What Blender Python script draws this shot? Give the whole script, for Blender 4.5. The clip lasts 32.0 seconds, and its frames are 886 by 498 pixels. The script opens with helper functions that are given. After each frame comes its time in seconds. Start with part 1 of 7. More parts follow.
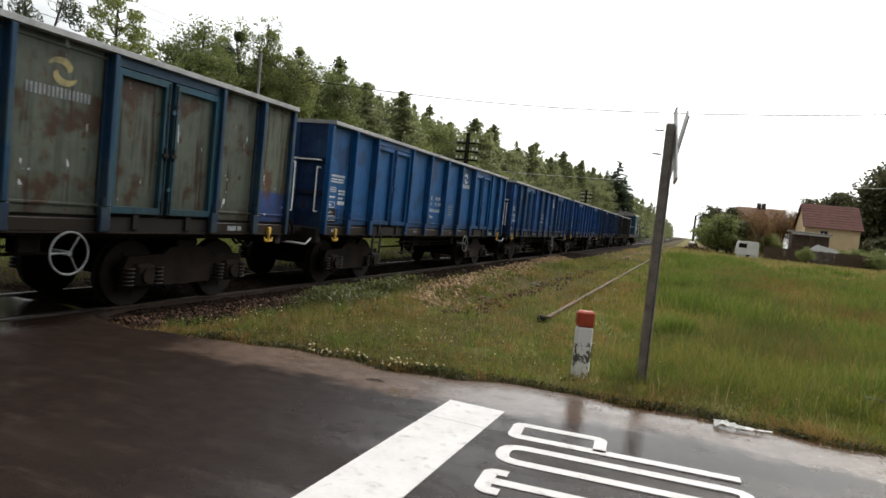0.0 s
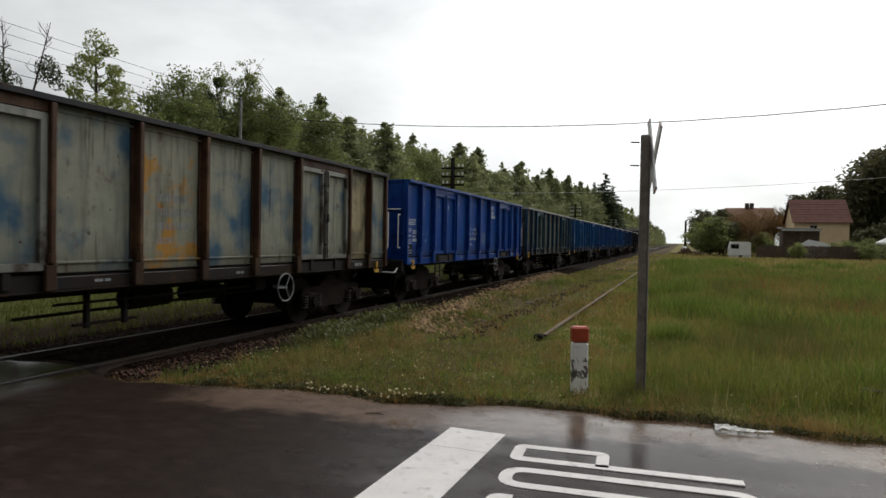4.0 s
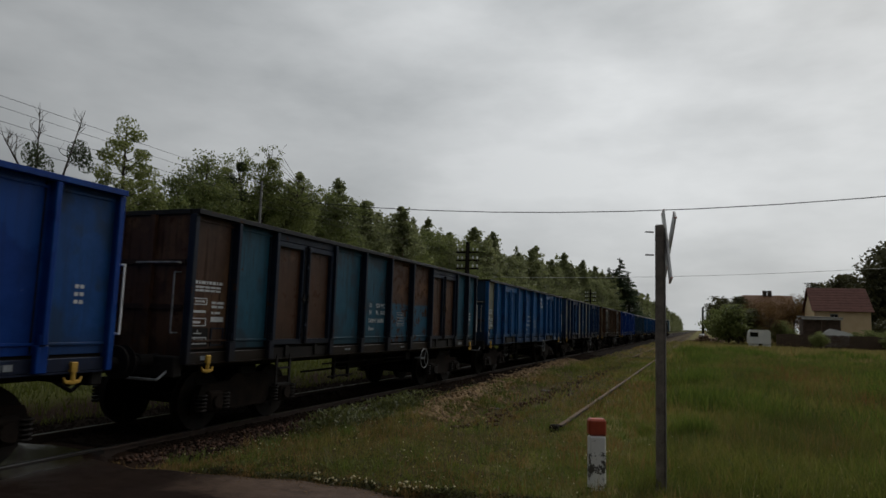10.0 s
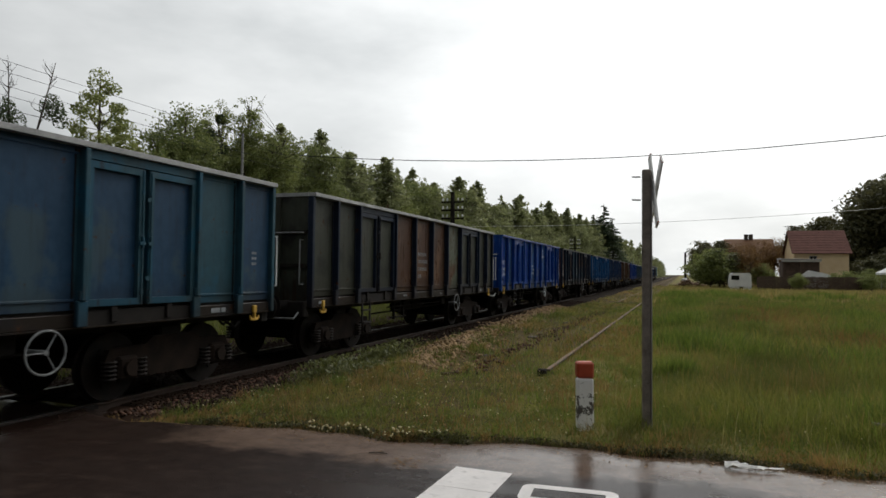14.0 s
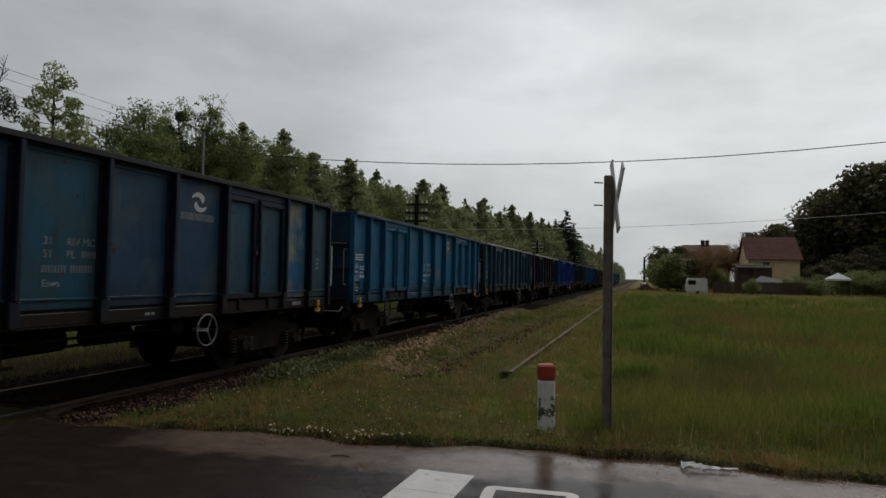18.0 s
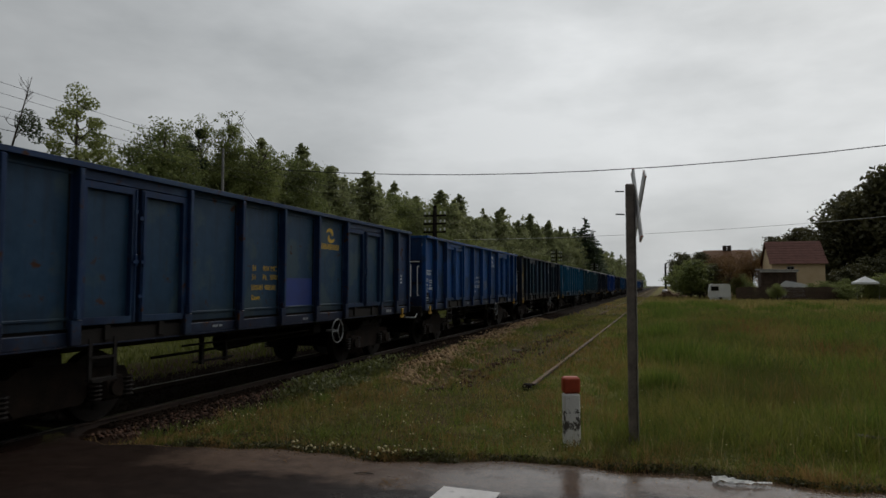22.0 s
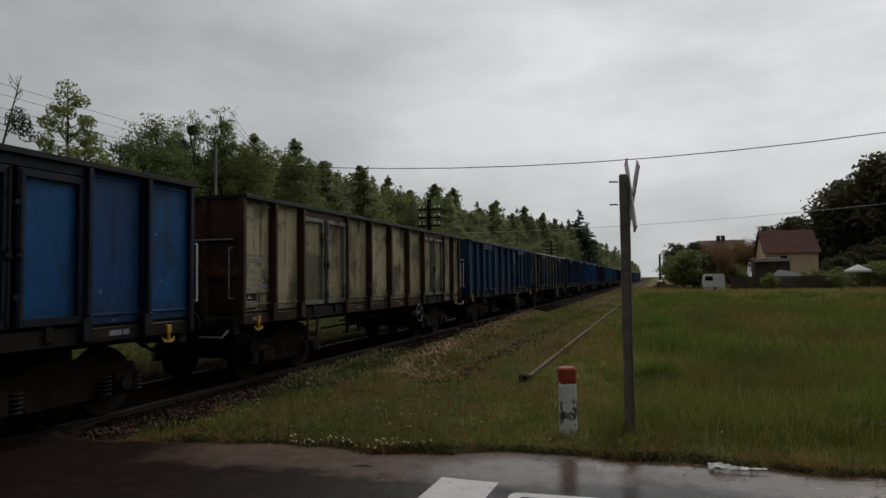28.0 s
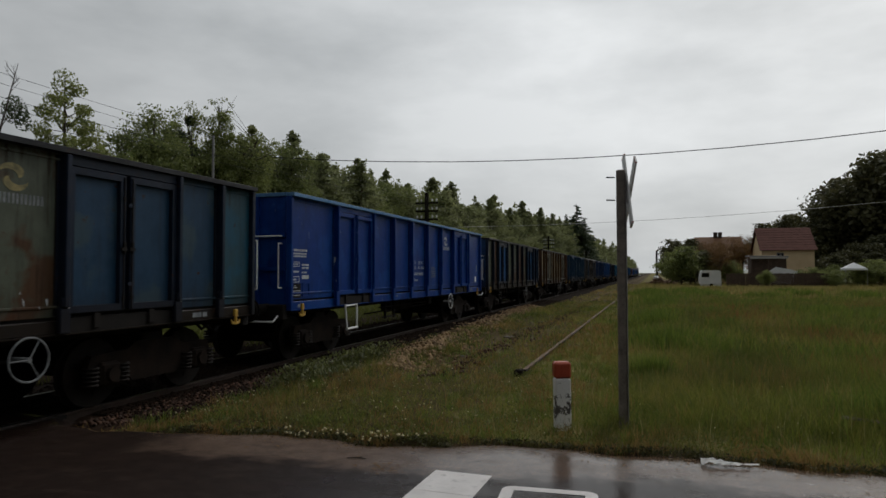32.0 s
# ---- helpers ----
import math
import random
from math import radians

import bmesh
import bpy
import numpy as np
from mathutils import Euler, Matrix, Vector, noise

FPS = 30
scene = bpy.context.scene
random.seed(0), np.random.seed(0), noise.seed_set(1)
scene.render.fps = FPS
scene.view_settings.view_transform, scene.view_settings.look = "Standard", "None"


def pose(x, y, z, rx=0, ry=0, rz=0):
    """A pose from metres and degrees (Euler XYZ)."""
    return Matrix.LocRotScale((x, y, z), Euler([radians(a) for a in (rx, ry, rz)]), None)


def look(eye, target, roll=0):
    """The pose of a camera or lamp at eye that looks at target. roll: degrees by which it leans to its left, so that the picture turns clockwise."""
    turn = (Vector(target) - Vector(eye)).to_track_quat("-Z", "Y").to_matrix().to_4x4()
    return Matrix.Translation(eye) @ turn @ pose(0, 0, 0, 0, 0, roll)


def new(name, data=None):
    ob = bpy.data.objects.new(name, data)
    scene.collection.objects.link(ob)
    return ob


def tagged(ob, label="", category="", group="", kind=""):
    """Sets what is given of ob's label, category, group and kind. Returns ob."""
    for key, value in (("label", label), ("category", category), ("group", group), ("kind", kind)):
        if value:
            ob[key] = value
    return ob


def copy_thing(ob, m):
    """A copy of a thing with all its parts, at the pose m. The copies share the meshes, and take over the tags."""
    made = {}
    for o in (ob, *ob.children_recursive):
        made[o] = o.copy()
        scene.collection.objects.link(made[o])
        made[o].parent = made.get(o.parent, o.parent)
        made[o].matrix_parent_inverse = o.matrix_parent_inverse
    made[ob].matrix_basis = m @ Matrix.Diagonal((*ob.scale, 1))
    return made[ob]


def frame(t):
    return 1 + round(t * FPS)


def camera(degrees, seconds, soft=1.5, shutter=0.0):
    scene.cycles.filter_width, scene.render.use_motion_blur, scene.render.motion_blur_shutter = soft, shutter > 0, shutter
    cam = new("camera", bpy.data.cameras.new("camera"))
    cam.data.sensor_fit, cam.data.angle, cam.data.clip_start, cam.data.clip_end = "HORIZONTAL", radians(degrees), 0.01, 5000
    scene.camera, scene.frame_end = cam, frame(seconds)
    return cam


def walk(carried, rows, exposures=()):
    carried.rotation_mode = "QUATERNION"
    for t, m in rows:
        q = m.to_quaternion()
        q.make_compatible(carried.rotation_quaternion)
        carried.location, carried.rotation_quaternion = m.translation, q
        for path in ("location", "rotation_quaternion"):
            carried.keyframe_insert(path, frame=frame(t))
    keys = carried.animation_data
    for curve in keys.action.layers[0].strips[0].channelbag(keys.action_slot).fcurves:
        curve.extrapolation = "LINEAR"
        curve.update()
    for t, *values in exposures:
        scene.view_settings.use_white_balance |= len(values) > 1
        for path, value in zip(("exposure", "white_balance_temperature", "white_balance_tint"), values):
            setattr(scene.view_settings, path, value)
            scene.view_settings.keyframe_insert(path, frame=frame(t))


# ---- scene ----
cam = camera(68.6, 32.0, soft=1.55, shutter=0.1)
PATH = [
    (0, (-0.023, 0.281, 1.635), (-0.722, 2.152, 1.525), 5.8),
    (0.5, (-0.008, 0.272, 1.632), (-0.681, 2.155, 1.637), 7.8),
    (1, (-0.002, 0.272, 1.665), (-0.633, 2.17, 1.689), 6.0),
    (1.5, (0.022, 0.262, 1.664), (-0.561, 2.175, 1.696), 2.0),
    (2, (0.026, 0.275, 1.673), (-0.537, 2.194, 1.716), 1.7),
    (2.5, (0.012, 0.222, 1.656), (-0.607, 2.124, 1.634), 2.1),
    (4.5, (0.063, 0.276, 1.661), (-0.644, 2.147, 1.618), 1.2),
    (5, (0.029, 0.289, 1.635), (-0.723, 2.141, 1.563), 2.3),
    (5.5, (0.011, 0.295, 1.656), (-0.801, 2.123, 1.696), 2.8),
    (6, (0.02, 0.283, 1.688), (-0.819, 2.095, 1.795), 2.9),
    (6.5, (0.014, 0.255, 1.682), (-0.936, 2.014, 1.735), 1.8),
    (7, (0.022, 0.195, 1.675), (-1.039, 1.89, 1.731), 1.2),
    (7.5, (0.021, 0.243, 1.666), (-1.08, 1.913, 1.674), -0.1),
    (8, (0.01, 0.309, 1.68), (-0.926, 2.075, 1.744), -0.2),
    (8.5, (0.022, 0.274, 1.703), (-0.67, 2.144, 1.86), 1.2),
    (9, (0.013, 0.279, 1.702), (-0.716, 2.134, 1.864), 1.8),
    (9.5, (0.029, 0.272, 1.706), (-0.7, 2.125, 1.894), 1.8),
    (10, (0.053, 0.257, 1.703), (-0.677, 2.105, 1.925), 1.9),
    (10.5, (0.051, 0.275, 1.701), (-0.645, 2.135, 1.934), 2.9),
    (11, (0.035, 0.283, 1.69), (-0.647, 2.157, 1.843), 1.7),
    (11.5, (0.045, 0.31, 1.69), (-0.589, 2.206, 1.75), 1.1),
    (12, (0.048, 0.301, 1.691), (-0.641, 2.179, 1.711), 0.9),
    (12.5, (0.005, 0.274, 1.686), (-0.619, 2.174, 1.702), -0.3),
    (13, (0.0, 0.232, 1.693), (-0.708, 2.102, 1.753), -0.2),
    (13.5, (0.019, 0.245, 1.689), (-0.675, 2.119, 1.763), 0.4),
    (15.5, (-0.002, 0.258, 1.665), (-0.705, 2.13, 1.647), 1.2),
    (16, (-0.022, 0.267, 1.642), (-0.707, 2.143, 1.524), 3.4),
    (16.5, (-0.025, 0.268, 1.65), (-0.754, 2.126, 1.531), 3.8),
    (17, (-0.006, 0.258, 1.655), (-0.631, 2.157, 1.58), 4.3),
    (17.5, (0.002, 0.287, 1.688), (-0.567, 2.204, 1.745), 2.0),
    (18, (0.011, 0.238, 1.686), (-0.57, 2.15, 1.767), 1.1),
    (18.5, (0.019, 0.246, 1.688), (-0.565, 2.157, 1.767), 1.3),
    (19, (0.008, 0.24, 1.69), (-0.592, 2.147, 1.757), 1.0),
    (19.5, (0.004, 0.253, 1.687), (-0.627, 2.148, 1.776), 0.7),
    (20, (-0.03, 0.289, 1.686), (-0.699, 2.17, 1.815), 1.1),
    (20.5, (-0.063, 0.259, 1.7), (-0.873, 2.079, 1.876), 0.1),
    (21, (-0.054, 0.289, 1.702), (-0.82, 2.13, 1.854), -0.3),
    (21.5, (-0.032, 0.274, 1.707), (-0.697, 2.156, 1.843), -0.8),
    (22, (-0.024, 0.283, 1.716), (-0.659, 2.176, 1.828), 0.1),
    (22.5, (-0.025, 0.272, 1.698), (-0.644, 2.171, 1.785), 0.2),
    (23, (-0.015, 0.282, 1.689), (-0.646, 2.178, 1.764), 0.7),
    (23.5, (-0.018, 0.259, 1.686), (-0.667, 2.149, 1.779), 0.8),
    (24, (-0.013, 0.27, 1.702), (-0.658, 2.16, 1.806), 0.7),
    (24.5, (-0.025, 0.294, 1.702), (-0.651, 2.192, 1.782), -0.1),
    (25, (-0.014, 0.275, 1.698), (-0.649, 2.17, 1.785), -0.4),
    (25.5, (-0.018, 0.271, 1.697), (-0.659, 2.163, 1.789), -0.1),
    (27.5, (-0.027, 0.287, 1.701), (-0.648, 2.186, 1.804), -0.4),
    (28, (-0.024, 0.274, 1.702), (-0.644, 2.173, 1.795), -0.7),
    (28.5, (-0.026, 0.301, 1.705), (-0.657, 2.196, 1.801), -0.3),
    (29, (-0.029, 0.293, 1.702), (-0.664, 2.188, 1.79), -0.5),
    (29.5, (-0.027, 0.293, 1.696), (-0.651, 2.193, 1.742), -0.5),
    (30, (-0.025, 0.287, 1.694), (-0.648, 2.187, 1.746), -0.5),
    (30.5, (-0.021, 0.269, 1.697), (-0.632, 2.172, 1.744), -0.1),
    (31, (-0.021, 0.272, 1.695), (-0.645, 2.171, 1.748), 0.1),
    (31.5, (-0.017, 0.273, 1.699), (-0.632, 2.175, 1.767), -0.1),
    (32, (-0.013, 0.274, 1.7), (-0.626, 2.177, 1.774), -0.1),
]
walk(cam, [(t, look(eye, target, roll)) for t, eye, target, roll in PATH],
     exposures=[(0, 1.15, 6500, 10), (1, 0.4, 6500, 10), (2, 0, 6380, 10), (4.5, 0.7, 6500, 10), (5, 0.83, 6500, 10), (6, 0.1, 6500, 10), (7, 0.55, 6500, 10), (7.6, 0.95, 6500, 10), (8, 1.15, 6500, 10), (8.5, 0.1, 6500, 10), (9, -0.45, 6380, 10), (10, -0.45, 6380, 10), (11, -0.88, 6380, 10), (11.5, -0.6, 6380, 10), (12, -0.3, 6380, 10), (13, 0.15, 6500, 10), (15.5, 0.75, 6500, 10), (16, 0.95, 6500, 10), (17, 1.05, 6500, 10), (17.5, 0.1, 6500, 10), (18, -0.35, 6380, 10), (20, -0.38, 6380, 10), (28, -0.4, 6380, 10), (29, -0.4, 6380, 10), (30, -0.3, 6380, 10), (32, -0.3, 6380, 10)])


# ---- light ----
def tree_of(owner):
    owner.use_nodes = True
    owner.node_tree.nodes.clear()
    return owner.node_tree


class Graph:
    """Short way to write node trees: g.add(type, {input: value or socket}, attributes)."""

    def __init__(self, owner):
        self.t = tree_of(owner)

    def add(self, kind, inputs=None, **attrs):
        n = self.t.nodes.new(kind)
        if "operation" in attrs:
            n.operation = attrs["operation"]
        if "data_type" in attrs:
            n.data_type = attrs["data_type"]
        if "noise_dimensions" in attrs:
            n.noise_dimensions = attrs["noise_dimensions"]
        if "feature" in attrs:
            n.feature = attrs["feature"]
        if "sky_type" in attrs:
            n.sky_type = attrs["sky_type"]
        for key, v in (inputs or {}).items():
            sock = n.inputs[key]
            if isinstance(v, bpy.types.NodeSocket):
                self.t.links.new(v, sock)
            else:
                sock.default_value = v
        return n

    def noise(self, vec, scale, detail=4.0, rough=0.55):
        return self.add("ShaderNodeTexNoise", {"Vector": vec, "Scale": scale, "Detail": detail, "Roughness": rough}).outputs["Fac"]

    def math(self, op, a, b=0.0, c=0.0):
        return self.add("ShaderNodeMath", {0: a, 1: b, 2: c}, operation=op).outputs[0]

    def step(self, v, lo, hi):
        n = self.add("ShaderNodeMapRange", {"Value": v, "From Min": lo, "From Max": hi})
        return n.outputs["Result"]

    def mix(self, f, a, b):
        n = self.add("ShaderNodeMix", {}, data_type="RGBA")
        for i, v in ((0, f), (6, a), (7, b)):
            if isinstance(v, bpy.types.NodeSocket):
                self.t.links.new(v, n.inputs[i])
            elif i == 0:
                n.inputs[0].default_value = v
            else:
                n.inputs[i].default_value = (*v, 1.0)
        return n.outputs[2]

    def vmath(self, op, a, b):
        n = self.add("ShaderNodeVectorMath", {0: a, 1: b}, operation=op)
        return n.outputs[0]

    def coords(self, which="Object"):
        return self.add("ShaderNodeTexCoord").outputs[which]


SUN_AZ, SUN_EL = radians(20), radians(40)
world = bpy.data.worlds.new("overcast")
scene.world = world
g = Graph(world)
sky = g.add("ShaderNodeTexSky", sky_type="NISHITA")
sky.sun_disc, sky.sun_elevation, sky.sun_rotation, sky.air_density, sky.dust_density = False, SUN_EL, SUN_AZ, 1.0, 4.0
way = g.coords("Generated")
flat = g.vmath("MULTIPLY", way, (1.0, 1.0, 2.6))
c1 = g.noise(flat, 1.7, 6.0, 0.5)
c2 = g.noise(g.vmath("ADD", flat, (3.1, 0.7, 1.3)), 4.5, 5.0, 0.55)
clouds = g.math("ADD", g.math("MULTIPLY", c1, 0.75), g.math("MULTIPLY", c2, 0.25))
cloud_col = g.mix(g.step(clouds, 0.36, 0.66), (0.50, 0.525, 0.53), (0.97, 0.99, 0.985))
toward = g.add("ShaderNodeVectorMath", {0: way, 1: (math.sin(SUN_AZ) * math.cos(SUN_EL), math.cos(SUN_AZ) * math.cos(SUN_EL), math.sin(SUN_EL))}, operation="DOT_PRODUCT").outputs["Value"]
half_way = g.math("MULTIPLY_ADD", toward, 0.5, 0.5)
bright = g.math("ADD", 0.15, g.math("MULTIPLY", g.math("POWER", half_way, 2.0), 1.0))
grey = g.vmath("MULTIPLY", cloud_col, g.add("ShaderNodeCombineXYZ", {0: bright, 1: bright, 2: bright}).outputs[0])
sky_dim = g.vmath("MULTIPLY", sky.outputs[0], (0.07, 0.07, 0.07))
col = g.mix(0.93, sky_dim, grey)
bg = g.add("ShaderNodeBackground", {"Color": col, "Strength": 1.03})
g.t.links.new(bg.outputs[0], g.add("ShaderNodeOutputWorld").inputs[0])

sun_data = bpy.data.lights.new("sun", "SUN")
sun_data.energy, sun_data.angle, sun_data.color = 1.0, radians(30), (1.0, 0.96, 0.9)
sun = new("sun", sun_data)
sun.matrix_world = look((0, 0, 0), (-math.sin(SUN_AZ) * math.cos(SUN_EL), -math.cos(SUN_AZ) * math.cos(SUN_EL), -math.sin(SUN_EL)))


# ---- materials ----
def finish(g, color, rough, bump=None, strength=0.3, dist=0.01, metal=0.0, spec=0.5, extra=None):
    ins = {"Base Color": color if isinstance(color, bpy.types.NodeSocket) else (*color, 1.0), "Roughness": rough, "Metallic": metal, "Specular IOR Level": spec}
    if bump is not None:
        ins["Normal"] = g.add("ShaderNodeBump", {"Height": bump, "Strength": strength, "Distance": dist}).outputs[0]
    ins.update(extra or {})
    p = g.add("ShaderNodeBsdfPrincipled", ins)
    g.t.links.new(p.outputs[0], g.add("ShaderNodeOutputMaterial").inputs[0])
    return p


def plain(name, a, b, rough=0.6, scale=4.0, metal=0.0, fine=40.0, bump=0.25, dist=0.004, spec=0.5):
    """Two tones of one surface, at a coarse and a fine scale."""
    m = bpy.data.materials.new(name)
    g = Graph(m)
    v = g.vmath("ADD", g.coords(), g.add("ShaderNodeCombineXYZ", {0: g.math("MULTIPLY", g.add("ShaderNodeObjectInfo").outputs["Random"], 40.0)}).outputs[0])
    n1, n2 = g.noise(v, scale, 5.0), g.noise(v, fine, 3.0)
    f = g.step(g.math("ADD", g.math("MULTIPLY", n1, 0.7), g.math("MULTIPLY", n2, 0.3)), 0.35, 0.65)
    finish(g, g.mix(f, a, b), g.math("ADD", rough - 0.1, g.math("MULTIPLY", n1, 0.2)), n2, bump, dist, metal, spec)
    return m


RUST, GRIME = (0.060, 0.025, 0.012), (0.014, 0.011, 0.009)


def paint(name, main, patch=None, amount=0.0, rust=0.12, low=None, split=0.0, dirt=0.35, rough=0.42, size=1.4, runs=0.0, chips=0.0, soft=0.04):
    """Weathered wagon paint: patches of an older coat, rust blooms, vertical dirt streaks; low: a repainted lower band."""
    m = bpy.data.materials.new(name)
    g = Graph(m)
    r = g.math("MULTIPLY", g.add("ShaderNodeObjectInfo").outputs["Random"], 60.0)
    base = g.coords()
    v = g.vmath("ADD", base, g.add("ShaderNodeCombineXYZ", {0: r, 1: r}).outputs[0])
    n1 = g.noise(v, size, 5.0, 0.5)
    n2 = g.noise(v, 4.5, 8.0, 0.68)
    n3 = g.noise(g.vmath("MULTIPLY", v, (9.0, 9.0, 0.8)), 1.0, 5.0, 0.6)
    n4 = g.noise(v, 60.0, 3.0)
    main = tuple(0.75 * c for c in main)
    patch = tuple(0.8 * c for c in patch) if patch else None
    faded = tuple(min(1.0, c * 1.3 + 0.006) for c in main)
    col = g.mix(g.step(n2, 0.35, 0.7), main, faded)
    if patch:
        ragged = g.math("ADD", n1, g.math("MULTIPLY", n2, 0.18))
        col = g.mix(g.step(ragged, 0.74 - soft - amount * 0.3, 0.74 + soft - amount * 0.3), col, patch)
    if low:
        z = g.add("ShaderNodeSeparateXYZ", {0: base}).outputs[2]
        z = g.math("ADD", z, g.math("MULTIPLY", n1, 0.12))
        col = g.mix(g.step(z, split + 0.03, split - 0.03), col, low)
    col = g.mix(g.math("MULTIPLY", g.step(n3, 0.5, 0.72), dirt), col, GRIME)
    if dirt >= 0.34:
        height = g.add("ShaderNodeSeparateXYZ", {0: base}).outputs[2]
        splash = g.step(g.math("ADD", height, g.math("MULTIPLY_ADD", n3, 0.9, g.math("MULTIPLY_ADD", n1, 0.5, -0.7))), 1.55, 1.05)
        col = g.mix(g.math("MULTIPLY", splash, 0.62), col, (0.017, 0.0115, 0.0085))
    worn = g.math("ADD", n2, g.math("MULTIPLY", n4, 0.12))
    bloom = g.step(worn, 0.80 - rust, 0.86 - rust)
    col = g.mix(bloom, col, RUST)
    if runs:
        n5 = g.noise(g.vmath("MULTIPLY", v, (2.0, 2.0, 1.1)), 1.0, 7.0, 0.72)
        blot = g.step(n5, 0.66 - runs, 0.74 - runs)
        col = g.mix(g.math("MULTIPLY", blot, 0.8), col, (0.085, 0.036, 0.018))
        n8 = g.noise(g.vmath("MULTIPLY", v, (11.0, 11.0, 0.55)), 1.0, 4.0, 0.55)
        n9 = g.noise(g.vmath("ADD", v, (5.0, 9.0, 2.0)), 1.1, 4.0, 0.6)
        drip = g.step(g.math("ADD", g.math("MULTIPLY", n8, 0.65), g.math("MULTIPLY", n9, 0.35)), 0.60 - 0.5 * runs, 0.67 - 0.5 * runs)
        col = g.mix(g.math("MULTIPLY", drip, 0.75), col, (0.030, 0.015, 0.009))
        bloom = g.math("MAXIMUM", bloom, g.math("MAXIMUM", blot, drip))
    if chips:
        n6 = g.noise(g.vmath("MULTIPLY", v, (7.0, 7.0, 2.6)), 1.0, 6.0, 0.62)
        n7 = g.noise(v, 0.9, 2.0, 0.5)
        spots = g.step(g.math("ADD", n6, g.math("MULTIPLY", n7, 0.25)), 0.86 - chips, 0.88 - chips)
        col = g.mix(spots, col, (0.50, 0.54, 0.56))
    finish(g, col, g.math("ADD", rough, g.math("MULTIPLY", bloom, 0.4)), g.math("ADD", n2, g.math("MULTIPLY", n4, 0.3)), 0.3, 0.008, spec=0.20)
    return m


def asphalt():
    """Wet asphalt: a dark carriageway whose ragged edge runs out into an older, browner border."""
    m = bpy.data.materials.new("wet_asphalt")
    g = Graph(m)
    v = g.coords()
    xyz = g.add("ShaderNodeSeparateXYZ", {0: v})
    big = g.noise(g.vmath("MULTIPLY", v, (0.5, 1.3, 1.0)), 0.9, 5.0, 0.55)
    mid = g.noise(v, 6.0, 5.0, 0.6)
    rag = g.noise(g.vmath("MULTIPLY", v, (0.8, 1.0, 1.0)), 2.6, 7.0, 0.62)
    stones = g.add("ShaderNodeTexVoronoi", {"Vector": v, "Scale": 90.0}).outputs["Distance"]
    f = g.step(g.math("ADD", g.math("MULTIPLY", mid, 0.6), g.math("MULTIPLY", stones, 0.5)), 0.3, 0.75)
    old = g.mix(f, (0.042, 0.027, 0.019), (0.142, 0.093, 0.067))
    dark = g.mix(f, (0.0080, 0.0048, 0.0037), (0.0250, 0.0150, 0.0115))
    dark = g.mix(g.math("MULTIPLY", g.step(big, 0.52, 0.66), 0.5), dark, (0.032, 0.022, 0.018))
    edge = g.add("ShaderNodeMapRange", {"Value": xyz.outputs[0], "From Min": -2.4, "From Max": 0.0, "To Min": 5.48, "To Max": 5.92}).outputs[0]
    edge = g.math("ADD", edge, g.math("MULTIPLY_ADD", rag, 0.9, -0.45))
    new_coat = g.step(g.math("SUBTRACT", edge, xyz.outputs[1]), -0.10, 0.10)
    new_coat = g.math("MAXIMUM", new_coat, g.step(g.math("ADD", xyz.outputs[0], g.math("MULTIPLY", rag, 0.8)), -4.0, -4.7))
    col = g.mix(new_coat, old, dark)
    flecks = g.step(g.noise(v, 19.0, 4.0, 0.6), 0.64, 0.70)
    col = g.mix(g.math("MULTIPLY", flecks, 0.6), col, (0.008, 0.0055, 0.0045))
    smear = g.step(g.noise(g.vmath("MULTIPLY", v, (1.0, 2.2, 1.0)), 2.1, 6.0, 0.68), 0.55, 0.68)
    col = g.mix(g.math("MULTIPLY", smear, 0.45), col, (0.016, 0.010, 0.0075))
    dried = g.step(g.noise(g.vmath("MULTIPLY", v, (0.7, 1.7, 1.0)), 3.1, 7.0, 0.7), 0.53, 0.70)
    col = g.mix(g.math("MULTIPLY", g.math("MULTIPLY", dried, new_coat), 0.55), col, (0.050, 0.033, 0.026))
    film = g.step(g.math("ADD", big, g.math("MULTIPLY", mid, 0.25)), 0.70, 0.46)
    rough = g.add("ShaderNodeMapRange", {"Value": film, "To Min": 0.10, "To Max": 0.46}).outputs[0]
    worn_out = g.step(xyz.outputs[0], -1.8, -3.8)
    rough = g.math("ADD", rough, g.math("MULTIPLY", worn_out, 0.34))
    relief = g.math("MULTIPLY", stones, g.math("ADD", 0.25, film))
    wet_border = g.add("ShaderNodeMapRange", {"Value": xyz.outputs[0], "From Min": -2.6, "From Max": -0.6, "To Min": 0.12, "To Max": 0.27}).outputs[0]
    spec = g.math("ADD", g.math("MULTIPLY", g.math("SUBTRACT", 1.0, new_coat), wet_border), g.math("MULTIPLY", new_coat, g.add("ShaderNodeMapRange", {"Value": xyz.outputs[0], "From Min": -4.2, "From Max": -1.2, "To Min": 0.055, "To Max": 0.105}).outputs[0]))
    # standing water round the rails
    pool = g.step(g.math("ADD", xyz.outputs[0], g.math("MULTIPLY_ADD", big, 0.8, -0.4)), -6.5, -7.0)
    pool = g.math("MULTIPLY", pool, g.math("SUBTRACT", 1.0, g.math("MULTIPLY", g.step(xyz.outputs[0], -9.0, -9.5), 0.6)))
    spec = g.math("ADD", spec, g.math("MULTIPLY", pool, 0.10))
    rough = g.math("MULTIPLY", rough, g.math("MULTIPLY_ADD", pool, -0.82, 1.0))
    relief = g.math("MULTIPLY", relief, g.math("MULTIPLY_ADD", pool, -0.85, 1.0))
